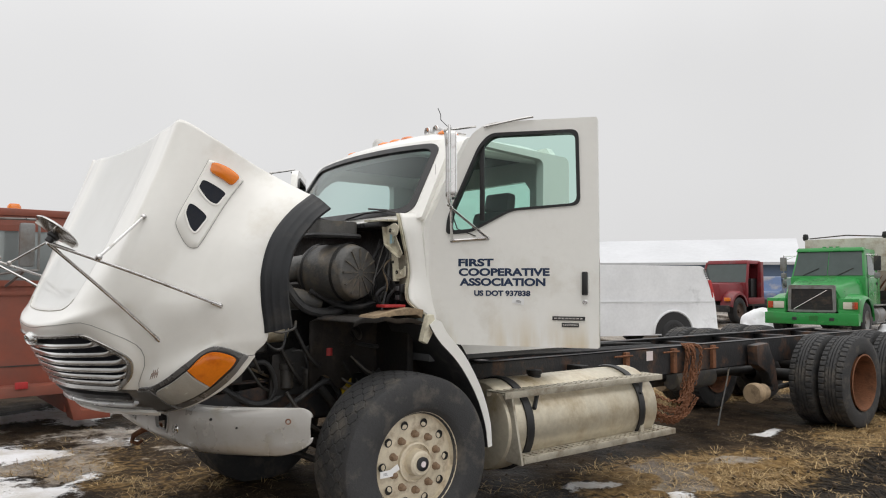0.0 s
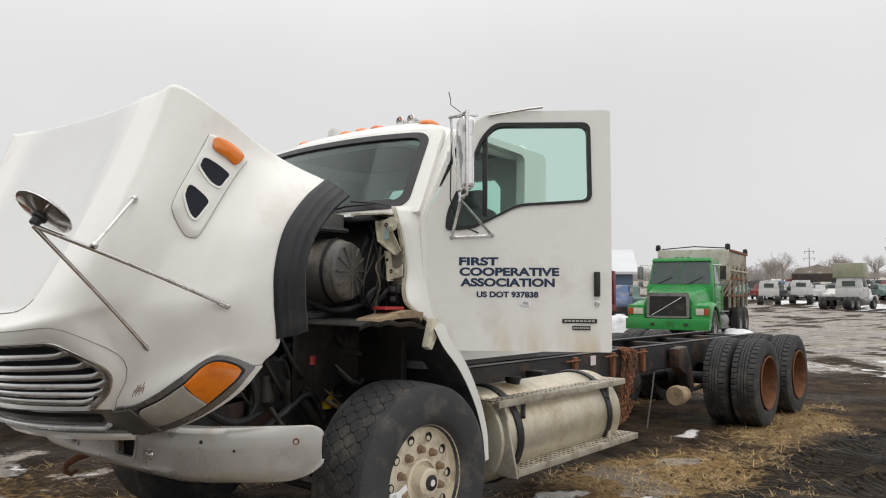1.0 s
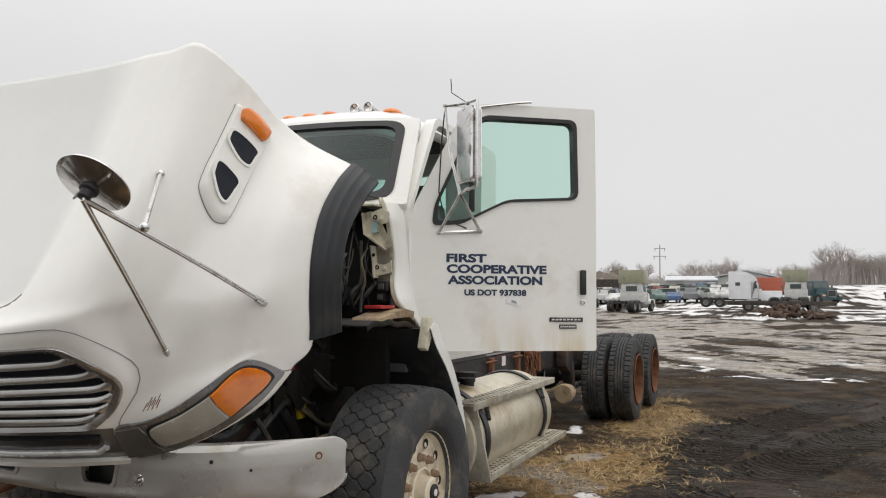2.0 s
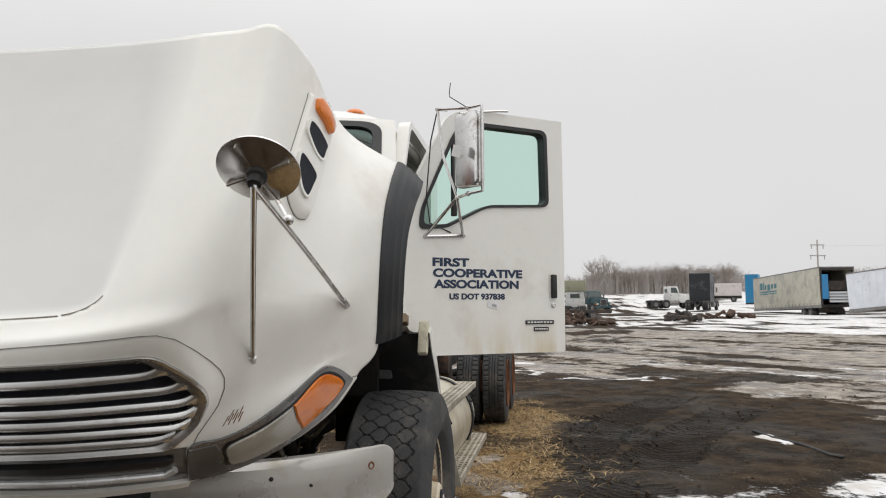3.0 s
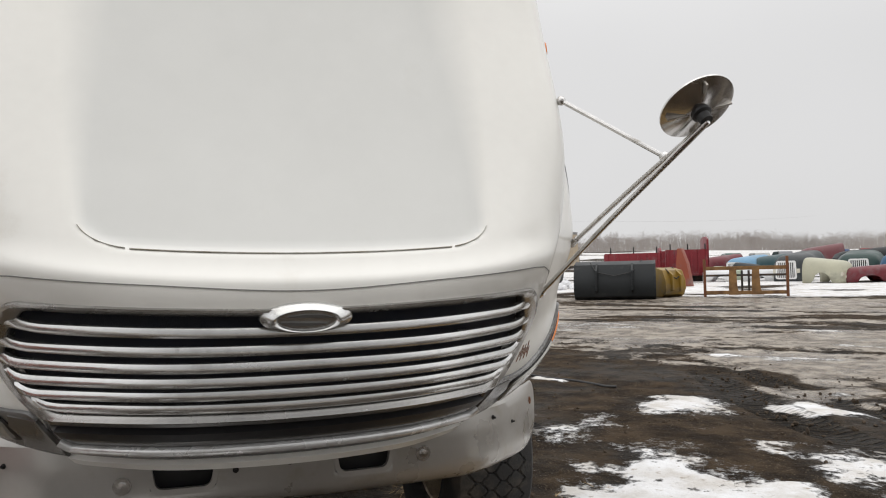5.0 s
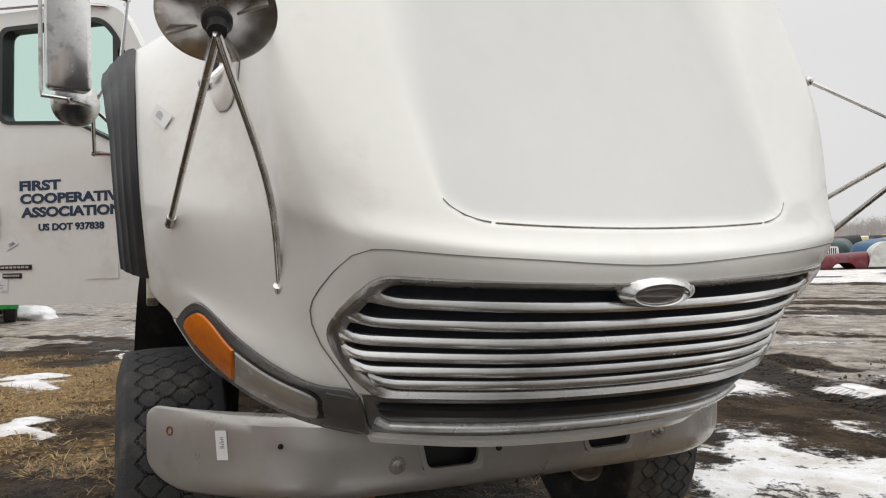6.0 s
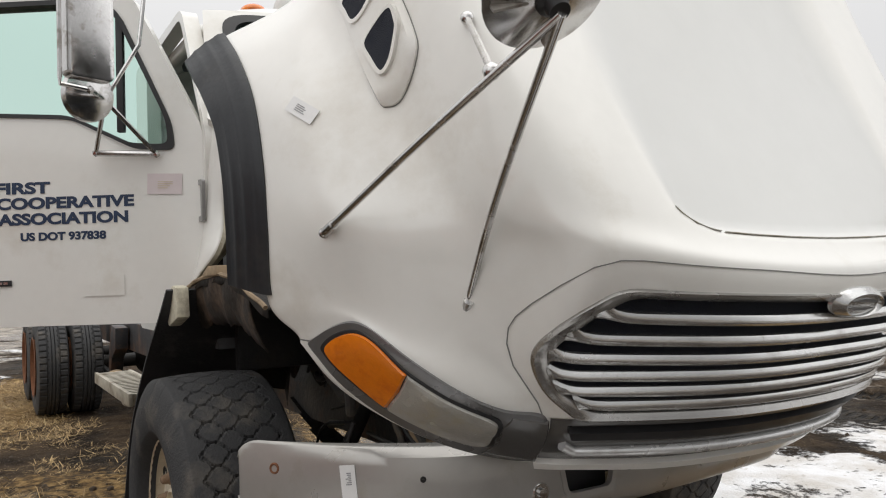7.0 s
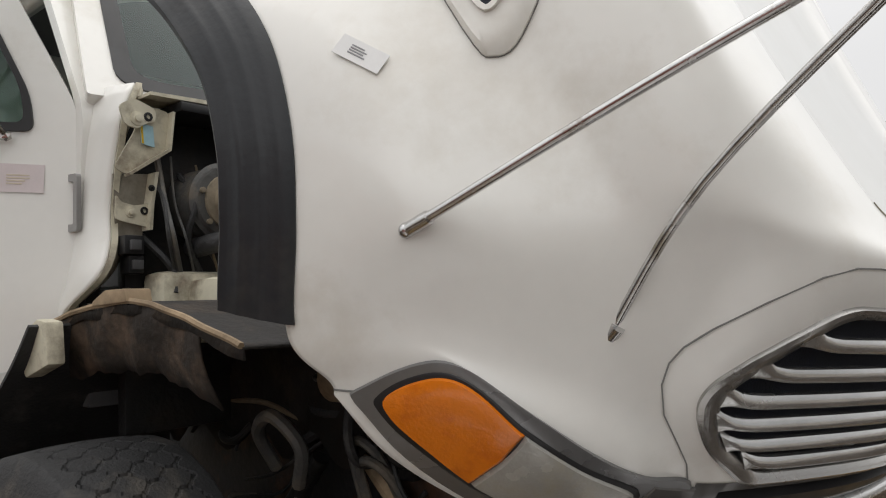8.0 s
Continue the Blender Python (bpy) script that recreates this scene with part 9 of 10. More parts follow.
snow_roof = mat("snowy_roof", (0.60, 0.61, 0.63), 0.7, 0, 0.10, 0.3)
blue_wall = paint("blue_steel_wall", (0.10, 0.15, 0.24), 0.1)
building(on_ground(61.9, 27.6, 119) @ pose(0, 0, -1.1), 28, 12, 3.9, 5.9, blue_wall, snow_roof, "long blue steel building with a snowy white roof")
pale_wall = paint("pale_grey_wall", (0.50, 0.50, 0.49), 0.1)
building(on_ground(136, -1.5, 0) @ pose(0, 0, -1.0), 14, 9, 3.6, 4.7, pale_wall, snow_roof, "pale grey building with a snowy gable roof")
building(on_ground(158, 5.5, 94) @ pose(0, 0, -1.5), 13, 8, 2.9, 3.7, pale_wall, snow_roof, "long low pale building with a snowy roof")


# trailers: one with cream curtain sides, nose down, one white box raised at its rear
def trailer(name, label, a, b, height, width, far_side, wall_material, curtain):
    """A trailer from the bottom of its near side's front a to that of its rear b; far_side: +1 or -1, where its width lies."""
    a, b = Vector(a), Vector(b)
    length = (b - a).length
    x = (b - a).normalized()
    y = Vector((-x.y, x.x, 0)).normalized() * far_side
    z = x.cross(y).normalized()
    z = z if z.z > 0 else -z
    m = Matrix((x, y, z)).transposed().to_4x4()
    m.translation = a
    t = thing(name, label, "trailer")
    t.matrix_world = Matrix.Translation((a.x, a.y, ground_z(a.x, a.y)))
    inv = t.matrix_world.inverted() @ m

    def put(nm, bm, material, lab=""):
        bmesh.ops.transform(bm, matrix=inv, verts=bm.verts[:])
        bmesh.ops.recalc_face_normals(bm, faces=bm.faces[:])
        return part(nm, bm, material, t, lab)

    put("floor", box(bmesh.new(), 0, length, 0, width, 0, 0.14), dark_junk)
    put("near_wall", box(bmesh.new(), 0, length, 0, 0.05, 0.14, height, 0.01), wall_material)
    put("far_wall", box(bmesh.new(), 0, length, width - 0.05, width, 0.14, height, 0.01), wall_material)
    put("front_wall", box(bmesh.new(), 0, 0.06, 0.05, width - 0.05, 0.14, height), wall_material)
    put("roof", box(bmesh.new(), -0.02, length + 0.02, -0.02, width + 0.02, height, height + 0.08, 0.01), dull_steel)
    put("lower_rail", box(bmesh.new(), -0.02, length + 0.02, -0.03, 0.0, -0.05, 0.16), dull_steel)
    bm = bmesh.new()
    ring_plate(bm, [(0, 0), (width, 0), (width, height), (0, height)], [(0.14, 0.16), (width - 0.14, 0.16), (width - 0.14, height - 0.18), (0.14, height - 0.18)], 0.12, pose(length, 0, 0, 0, 0, 90))
    put("rear_frame", bm, dark_junk if curtain else dull_steel)
    if curtain:
        for k in range(20):
            xx = 0.4 + (length - 0.8) * k / 19
            put("strap", box(bmesh.new(), xx - 0.03, xx + 0.03, -0.02, 0.0, -0.10, 0.35), dull_steel)
        put("open_door", box(bmesh.new(), length, length + 0.08, 0.1, 0.55, 0.6, height - 0.5), paint("bright_blue_paint", (0.03, 0.20, 0.42)))
        for k in range(4):
            put("load_board", box(bmesh.new(), length - 0.4, length - 0.3, 0.75, width - 0.2, 0.35 + k * 0.22, 0.50 + k * 0.22), snow_roof)
        put("load_crate", box(bmesh.new(), length - 1.6, length - 0.5, 0.7, width - 0.2, 1.25, 2.0, 0.03), dark_junk)
        # plain bars where the side carries a faded mark
        mark = mat("faded_teal_print", (0.06, 0.20, 0.24), 0.6)
        for x0, x1, z0, z1 in ((1.9, 2.5, 1.85, 2.45), (2.7, 2.9, 1.85, 2.45), (3.1, 3.5, 1.85, 2.25), (3.8, 4.4, 1.72, 2.25), (4.7, 5.2, 1.85, 2.25), (5.5, 6.0, 1.85, 2.25), (1.9, 6.0, 1.55, 1.66), (1.9, 6.0, 1.38, 1.46)):
            put("print_bar", box(bmesh.new(), x0, x1, -0.012, 0.0, z0, z1), mark)
    else:
        put("rear_door", box(bmesh.new(), length - 0.02, length + 0.03, 0.1, width - 0.1, 0.14, height - 0.1), mat("plywood_doors", (0.40, 0.33, 0.24), 0.75, 0, 0.15, 3))
        for k in range(12):
            xx = length * (k + 1) / 13
            put("side_post", box(bmesh.new(), xx - 0.02, xx + 0.02, -0.012, 0.0, 0.2, height - 0.05), wall_material)
    inv_turn = inv.to_3x3().to_4x4()
    for k in (1.2, 2.5):
        for yy, out in ((0.28, -1), (width - 0.28, 1)):
            w = plain_wheel(t, 0, 0, 0, 0.5, 0.5, dull_steel, out)
            w.matrix_local = Matrix.Translation(inv @ Vector((length - k - 1.0, yy, -0.45))) @ inv_turn @ pose(0, 0, 0, 0, 0, 0 if out < 0 else 180)
    put("axle_frame", box(bmesh.new(), length - 4.2, length - 1.2, 0.5, width - 0.5, -0.4, 0.0), dark_junk)
    return t


curtain_mat = paint("dirty_cream_curtain", (0.50, 0.48, 0.40), 0.45)
trailer("curtain_trailer", "dirty cream curtain-sided trailer with an open rear", (71.6, -20.5, 1.30), (56.6, -21.6, 1.60), 2.95, 2.5, 1, curtain_mat, True)
trailer("box_trailer", "plain white box trailer raised at its rear", (50.3, -21.3, 1.25), (43.4, -24.7, 1.83), 2.50, 2.4, 1, paint("pale_white_panel", (0.72, 0.75, 0.80), 0.05), False)


# loader bucket, yellow bucket, rusty fork carriage
def bucket(name, label, at, width, size, material):
    t = thing(name, label, "bucket", at)
    prof = [(0.0, 0.02), (0.9, 0.0), (1.1, 0.10), (1.2, 0.35), (1.15, 0.75), (0.95, 1.15), (0.55, 1.25), (0.10, 1.28), (0.08, 1.20), (0.5, 1.17), (0.88, 1.06), (1.05, 0.72), (1.1, 0.36), (1.0, 0.16), (0.88, 0.09), (0.0, 0.06)]
    prof = [(x * size, z * size) for x, z in prof]
    part("shell", prism(bmesh.new(), prof, width, pose(0, -width / 2, 0)), material, t)
    cheek = [(0.0, 0.02), (0.9, 0.0), (1.2, 0.35), (1.15, 0.75), (0.95, 1.15), (0.10, 1.28)]
    for s in (-1, 1):
        part("side_plate", prism(bmesh.new(), [(x * size * 1.01, z * size * 1.01) for x, z in cheek], 0.05, pose(0, s * width / 2 - 0.025, 0), 0.008), material, t)
    for y in (-width * 0.22, width * 0.22):
        bm = bmesh.new()
        prism(bm, [(1.1 * size, 0.2 * size), (1.32 * size, 0.3 * size), (1.3 * size, 0.95 * size), (0.9 * size, 1.2 * size)], 0.07, pose(0, y - 0.035, 0), 0.01)
        part("lug", bm, material, t)
    bm = bmesh.new()
    tube(bm, [(1.18 * size, -width * 0.22, 0.9 * size), (1.24 * size, 0, 0.78 * size), (1.18 * size, width * 0.22, 0.9 * size)], 0.025, 6)
    tube(bm, [(0.9 * size, -width * 0.3, 1.22 * size), (1.2 * size, -width * 0.22, 0.9 * size)], 0.02, 6)
    tube(bm, [(0.5 * size, width * 0.34, 1.3 * size), (1.2 * size, width * 0.22, 0.9 * size)], 0.02, 6)
    part("hose", bm, rubber, t)
    return t


charcoal = mat("charcoal_steel", (0.016, 0.019, 0.021), 0.55, 0.1, 0.25, 2, 0.1, 20, dirt=(0.05, 0.05, 0.049), dirt_amt=0.15, dirt_scale=2)
yellow_paint = paint("dirty_yellow_paint", (0.30, 0.185, 0.03), 0.4)
bucket("loader_bucket", "large charcoal loader bucket resting on snow", on_ground(22.4, -16.0, 131.5 + 14), 3.0, 1.15, charcoal)
bucket("yellow_bucket", "worn yellow loader bucket on the snow", on_ground(22.4, -18.0, 131.5 + 50), 0.9, 0.9, yellow_paint)


def fork_carriage():
    t = thing("fork_carriage", "rusty steel fork carriage standing on snow", "attachment", on_ground(19.5, -19.8, 0) @ pose(0, 0, 0, 0, 0, -131))
    ochre = mat("ochre_rust", (0.27, 0.15, 0.06), 0.85, 0, 0.3, 4, 0.3, 30, dirt=(0.12, 0.06, 0.03), dirt_amt=0.4)
    for y0, y1, z0, z1, m in ((-1.5, 1.5, 1.02, 1.16, ochre), (-1.45, 1.45, 0.78, 0.86, dark_junk), (-1.45, 1.45, 0.10, 0.24, ochre)):
        part("rail", box(bmesh.new(), y0, y1, -0.05, 0.05, z0, z1, 0.01), m, t)
    for x, z in ((-1.45, 1.45), (1.45, 1.5)):
        part("post", box(bmesh.new(), x - 0.05, x + 0.05, -0.06, 0.06, 0.0, z, 0.01), rust, t)
    for x in (-0.46, 0.34):
        bm = bmesh.new()
        prism(bm, [(x - 0.14, 0.08), (x + 0.30, 0.08), (x + 0.18, 0.3), (x + 0.14, 1.12), (x - 0.10, 1.12)], 0.10, pose(0, -0.12, 0), 0.01)
        part("mast", bm, ochre, t)
    for x in (-0.12, 0.12):
        part("cylinder", tube(bmesh.new(), [(x, 0, 0.2), (x, 0, 1.0)], 0.04, 8), dark_junk, t)
    return t


fork_carriage()


# red plough and dump body pieces
def dump_body(at, length, height, label, end_high):
    t = thing("dump_body", label, "dump body", at)
    part("side", box(bmesh.new(), 0, length, 0, 0.12, 0.5, height, 0.02), red_body, t)
    part("floor", box(bmesh.new(), 0, length, 0.0, 2.2, 0.38, 0.5, 0.02), red_body, t)
    part("side", box(bmesh.new(), 0, length, 2.08, 2.2, 0.5, height, 0.02), red_body, t)
    part("headboard", prism(bmesh.new(), [(0, 0.5), (2.2, 0.5), (2.2, end_high), (1.6, end_high + 0.2), (0.6, end_high + 0.2), (0, end_high)], 0.12, pose(length, 0, 0, 0, 0, 90), 0.02), red_body, t)
    for k in range(6):
        x = 0.15 + (length - 0.3) * k / 5
        part("stake", box(bmesh.new(), x - 0.06, x + 0.06, -0.07, 0.0, 0.45, height, 0.01), red_body, t)
    for k in range(3):
        x = length * (0.1 + 0.4 * k)
        part("hook", box(bmesh.new(), x, x + 0.07, -0.02, 0.08, height, height + 0.35, 0.01), black_trim, t)
    part("skid", box(bmesh.new(), 0.2, length - 0.2, 0.6, 1.6, 0.0, 0.38, 0.02), dark_junk, t)
    return t


red_body = paint("crimson_body_paint", (0.20, 0.012, 0.020), 0.25)
dump_body(on_ground(34.6, -22.9, -120), 3.2, 1.85, "crimson steel dump body resting on skids", 1.95)
dump_body(on_ground(36.2, -28.2, -118), 2.6, 2.0, "crimson steel dump body with a tall headboard", 2.6)
bm = bmesh.new()
prism(bm, [(0, 0), (1.4, 0), (1.2, 1.2), (0.9, 2.0), (0.7, 2.0), (0.6, 1.0)], 0.4, pose(0, 0, 0), 0.02)
ob = part("crane_arm", bm, paint("orange_red_paint", (0.25, 0.05, 0.02), 0.3))
ob.matrix_world = on_ground(30.4, -24.0, -150)
tagged(ob, "orange-red folded crane arm among scrap", "crane arm")


# ---- rows of scrap vehicles ----
def scrap_paint():
    m = mat("scrap_car_paint", (0.5, 0.5, 0.5), 0.45, 0, 0.15, 2, dirt=(0.28, 0.26, 0.24), dirt_amt=0.4, dirt_scale=1.5)
    n, l = m.node_tree.nodes, m.node_tree.links
    oi = n.new("ShaderNodeObjectInfo")
    cr = n.new("ShaderNodeValToRGB")
    cr.color_ramp.interpolation = "CONSTANT"
    cols = [(0.55, 0.55, 0.54), (0.20, 0.21, 0.22), (0.05, 0.10, 0.22), (0.62, 0.62, 0.60), (0.22, 0.03, 0.03), (0.03, 0.035, 0.04), (0.42, 0.43, 0.42), (0.10, 0.17, 0.15), (0.50, 0.47, 0.38), (0.30, 0.31, 0.33)]
    el = cr.color_ramp.elements
    while len(el) < len(cols):
        el.new(0.5)
    for i, c in enumerate(cols):
        el[i].position = i / len(cols)
        el[i].color = (*c, 1)
    l.new(oi.outputs["Random"], cr.inputs[0])
    for node in n:
        if node.type == "MIX" and node.blend_type == "MULTIPLY":
            l.new(cr.outputs[0], node.inputs["A"])
    return m


car_paint = scrap_paint()


def scrap_car(kind):
    t = thing("scrap_car", "weathered scrap car parked in a snowy row", "car", Matrix(), "rows of scrap cars")
    if kind == 0:
        prof = [(-2.2, 0.30), (2.2, 0.30), (2.25, 0.62), (2.1, 0.82), (1.1, 0.95), (0.45, 1.40), (-0.9, 1.42), (-1.5, 1.0), (-2.15, 0.95), (-2.25, 0.6)]
        win = [(0.95, 0.97), (0.40, 1.34), (-0.85, 1.36), (-1.35, 1.0)]
    elif kind == 1:
        prof = [(-2.3, 0.35), (2.3, 0.35), (2.35, 0.75), (2.2, 1.0), (1.25, 1.1), (0.65, 1.72), (-2.05, 1.75), (-2.3, 1.2)]
        win = [(1.1, 1.12), (0.60, 1.64), (-1.95, 1.66), (-2.1, 1.15)]
    else:
        prof = [(-2.6, 0.45), (2.5, 0.45), (2.55, 0.85), (2.4, 1.12), (1.3, 1.2), (0.75, 1.82), (-0.5, 1.84), (-0.7, 1.2), (-2.6, 1.2)]
        win = [(1.15, 1.22), (0.70, 1.74), (-0.42, 1.76), (-0.55, 1.22)]
    bm = bmesh.new()
    prism(bm, round_outline(prof, 0.12, 3), 1.7, pose(0, -0.85, 0))
    for v in bm.verts:
        if v.co.z > 1.0:
            v.co.y *= 1 - 0.22 * (v.co.z - 1.0)
    part("body", bm, car_paint, t)
    for s in (-1, 1):
        bm = bmesh.new()
        prism(bm, win, 0.02, pose(0, s * 0.79 - 0.01, 0) )
        part("side_window", bm, far_glass, t)
        for x in (-1.4, 1.4):
            plain_wheel(t, x, s * 0.76, 0.31, 0.31, 0.2, dull_steel, s)
    return t


masters = [scrap_car(k) for k in range(3)]
yard = random.Random(11)
spots = []
for row, (x0, y0, x1, y1, n) in enumerate([(97, 33, 102, 4, 14), (104, 35, 110, 3, 17), (111, 37, 118, 2, 18), (119, 38, 126, 2, 18), (127, 40, 135, 1, 18), (62, -46, 40, -64, 10), (72, -50, 46, -74, 12)]):
    for k in range(n):
        f = (k + yard.uniform(-0.2, 0.2)) / (n - 1)
        spots.append((x0 + (x1 - x0) * f + yard.uniform(-0.5, 0.5), y0 + (y1 - y0) * f, yard.uniform(-25, 25) + (75 * (row % 2) + 15 if row < 5 else -40)))
for i, (x, y, h) in enumerate(spots):
    m = on_ground(x, y, h + (180 if yard.random() < 0.4 else 0))
    if i < 3:
        masters[i].matrix_world = m
    else:
        copy_thing(masters[yard.randrange(3)], m)

# white pickup and rounded white hood behind the red truck
white_scrap = paint("white_scrap_paint", (0.66, 0.66, 0.64))
for x, y, h in ((32.0, 13.6, 200), (35.0, 14.6, 32)):
    copy_thing(masters[2], on_ground(x, y, h))

# single trucks further out
tractor("white_semi", "white sleeper semi tractor parked on snow", paint("white_semi_paint", (0.76, 0.77, 0.78), 0.06), on_ground(79.6, -2.9, 92), hood_len=1.9, cab_h=2.75, sleeper=1.5, sleeper_h=3.65, frame_len=3.0, group="parked trucks")
tractor("black_tractor", "black sleeper tractor seen from behind", paint("black_tractor_paint", (0.018, 0.020, 0.024), 0.15), on_ground(88.6, -19.6, 160), hood_len=1.9, cab_h=2.9, sleeper=1.9, sleeper_h=4.1, frame_len=2.6, group="parked trucks")
tractor("white_day_cab", "white bonneted day cab truck on snow", white_scrap, on_ground(94.4, -18.9, 100), hood_len=1.7, cab_h=2.7, frame_len=2.4, group="parked trucks")
olive = paint("olive_tan_paint", (0.33, 0.33, 0.23), 0.3)
for x, y, h in ((68.6, 9.1, 172), (82.4, -4.2, 176)):
    t = tractor("tan_tractor", "white day cab with an olive wind deflector", white_scrap, on_ground(x, y, h), hood_len=1.6, cab_h=2.6, frame_len=3.4, group="parked trucks")
    part("deflector", tapered(bmesh.new(), 1.9, 3.4, 2.3, 2.4, 2.55, 3.75, 0.96, 0.4, 0.0, 0.06), olive, t, "olive wind deflector")
for x, y, h in ((86.5, 21.8, 195), (91.0, 19.4, 190)):
    tractor("white_cab", "white stripped truck cab on a short frame", white_scrap, on_ground(x, y, h), hood_len=0.6, cab_h=2.65, frame_len=1.2, group="stripped cabs", rear_only=True)
tractor("teal_tractor", "dark teal tractor parked behind others", paint("dark_teal_paint", (0.02, 0.06, 0.07), 0.2), on_ground(92.5, -7.9, 30), hood_len=1.7, cab_h=2.6, frame_len=3.0, group="parked trucks")


def crate(name, label, category, x, y, h, l, w, z0, z1, material):
    t = thing(name, label, category, on_ground(x, y, h))
    part("body", box(bmesh.new(), -l / 2, l / 2, -w / 2, w / 2, z0, z1, 0.03), material, t)
    for k in range(9):
        xx = -l / 2 + l * (k + 0.5) / 9
        for s in (-1, 1):
            part("rib", box(bmesh.new(), xx - 0.05, xx + 0.05, s * w / 2 - 0.03, s * w / 2 + 0.03, z0 + 0.1, z1 - 0.1), material, t)
    if z0 > 0.3:
        for x2 in (-l * 0.3, l * 0.3):
            for s in (-1, 1):
                plain_wheel(t, x2, s * w * 0.42, 0.42, 0.42, 0.3, dull_steel, s)
        part("chassis", box(bmesh.new(), -l / 2, l / 2, -0.4, 0.4, 0.5, z0, 0.01), dark_junk, t)
    else:
        part("base_rail", box(bmesh.new(), -l / 2, l / 2, -w / 2 + 0.1, w / 2 - 0.1, 0.0, z0 + 0.02), dark_junk, t)
    return t


crate("blue_container", "tall blue steel container", "container", 101.5, -27.8, 70, 1.6, 2.5, 0.15, 3.9, paint("container_blue", (0.02, 0.22, 0.42), 0.15))
crate("pale_trailer", "pale low trailer with a red stripe", "trailer", 112, -26.0, 76, 5.5, 2.4, 0.9, 2.7, paint("pale_pink_panel", (0.62, 0.56, 0.54), 0.2))
crate("dark_box", "dark grey box body among cars", "box body", 128, 26.5, 100, 7, 2.4, 0.8, 2.7, dark_junk)
crate("flat_deck", "dark low flat deck on snow", "trailer", 63.5, -2.6, 94, 8, 2.2, 0.55, 0.85, dark_junk)
crate("orange_box", "faded orange box body behind the semi", "box body", 112, -1.0, 92, 4.2, 2.4, 0.9, 2.9, paint("faded_orange_panel", (0.45, 0.12, 0.07), 0.2))

# hoods, cabs and old trucks beyond the fork carriage
def loose_hood(label, at, material, w=2.0, l=2.2, h=1.1, grille=False):
    """A truck hood lying on the ground: a crowned shell with fender arches and a rounded nose at x = 0."""
    t = thing("truck_hood", label, "truck hood", at, "loose truck hoods")
    bm = bmesh.new()
    prev = None
    for k, u in enumerate(steps(0, 1, 14)):
        x = l * u
        nose = math.sqrt(max(0.0, 1 - (1 - min(1.0, u / 0.22)) ** 2))
        hh = h * (0.62 + 0.20 * nose + 0.18 * u)
        ww = w * (0.74 + 0.16 * nose + 0.10 * u) + 0.10 * w * math.exp(-(((u - 0.45) / 0.22) ** 2))
        row = []
        for a in steps(0, math.pi, 24):
            c, q = math.cos(a), math.sin(a)
            y = ww / 2 * math.copysign(abs(c) ** 0.42, c) * (1 - 0.12 * abs(q) ** 2)
            z = hh * abs(q) ** 0.45
            # wheel arch cut out of the lower side
            cut = 0.42 * h * math.sqrt(max(0.0, 1 - ((u - 0.48) / 0.24) ** 2))
            row.append(bm.verts.new((x, y, max(z, cut if abs(c) > 0.6 else 0.0))))
        if prev:
            for i in range(24):
                bm.faces.new((prev[i], prev[i + 1], row[i + 1], row[i]))
        else:
            bm.faces.new(row[::-1])
        prev = row
    bmesh.ops.recalc_face_normals(bm, faces=bm.faces[:])
    ob = part("shell", bm, material, t)
    ob.modifiers.new("thickness", "SOLIDIFY").thickness = 0.03
    for s in (-1, 1):
        part("headlamp", box(bmesh.new(), -0.04, 0.06, s * w * 0.33 - 0.11, s * w * 0.33 + 0.11, h * 0.26, h * 0.40, 0.02), lamp_glass, t)
    if grille:
        bm = bmesh.new()
        ring_plate(bm, round_outline([(-0.62, 0.12), (0.62, 0.12), (0.56, h * 0.66), (-0.56, h * 0.66)], 0.15), round_outline([(-0.54, 0.2), (0.54, 0.2), (0.48, h * 0.60), (-0.48, h * 0.60)], 0.12), 0.08, pose(0.02, 0, 0, 0, 0, 90))
        part("grille_frame", bm, tag_mat, t)
        part("grille_back", box(bmesh.new(), -0.03, -0.01, -0.54, 0.54, 0.18, h * 0.62), black_trim, t)
        for k in range(9):
            y = -0.46 + 0.115 * k
            part("grille_bar", box(bmesh.new(), -0.06, -0.02, y - 0.022, y + 0.022, 0.18, h * 0.62), tag_mat, t)
    return t


def snow_heap(x, y, rx, ry, h, seed):
    bm = bmesh.new()
    bmesh.ops.create_uvsphere(bm, u_segments=64, v_segments=32, radius=1.0)
    for v in bm.verts:
        k = 1 + 0.22 * noise.fractal(v.co * 1.3 + Vector((seed, 0, 0)), 1.0, 2.0, 2)
        v.co = Vector((v.co.x * rx * k, v.co.y * ry * k, max(-0.15, v.co.z) * h * k))
    for f in bm.faces:
        f.smooth = True
    ob = part("snow_heap", bm, snow_mat)
    ob.matrix_world = on_ground(x, y, 20)
    return tagged(ob, "low rounded heap of ploughed snow", "snow heap", kind="stuff")


snow_heap(21.8, 4.2, 1.3, 0.6, 0.36, 3.0)
snow_heap(21.5, 8.2, 1.2, 0.7, 0.7, 5.0)


def aim(x, y):
    """A heading that turns a thing's front towards the walk."""
    return math.degrees(math.atan2(y - 0.5, x + 3.6))


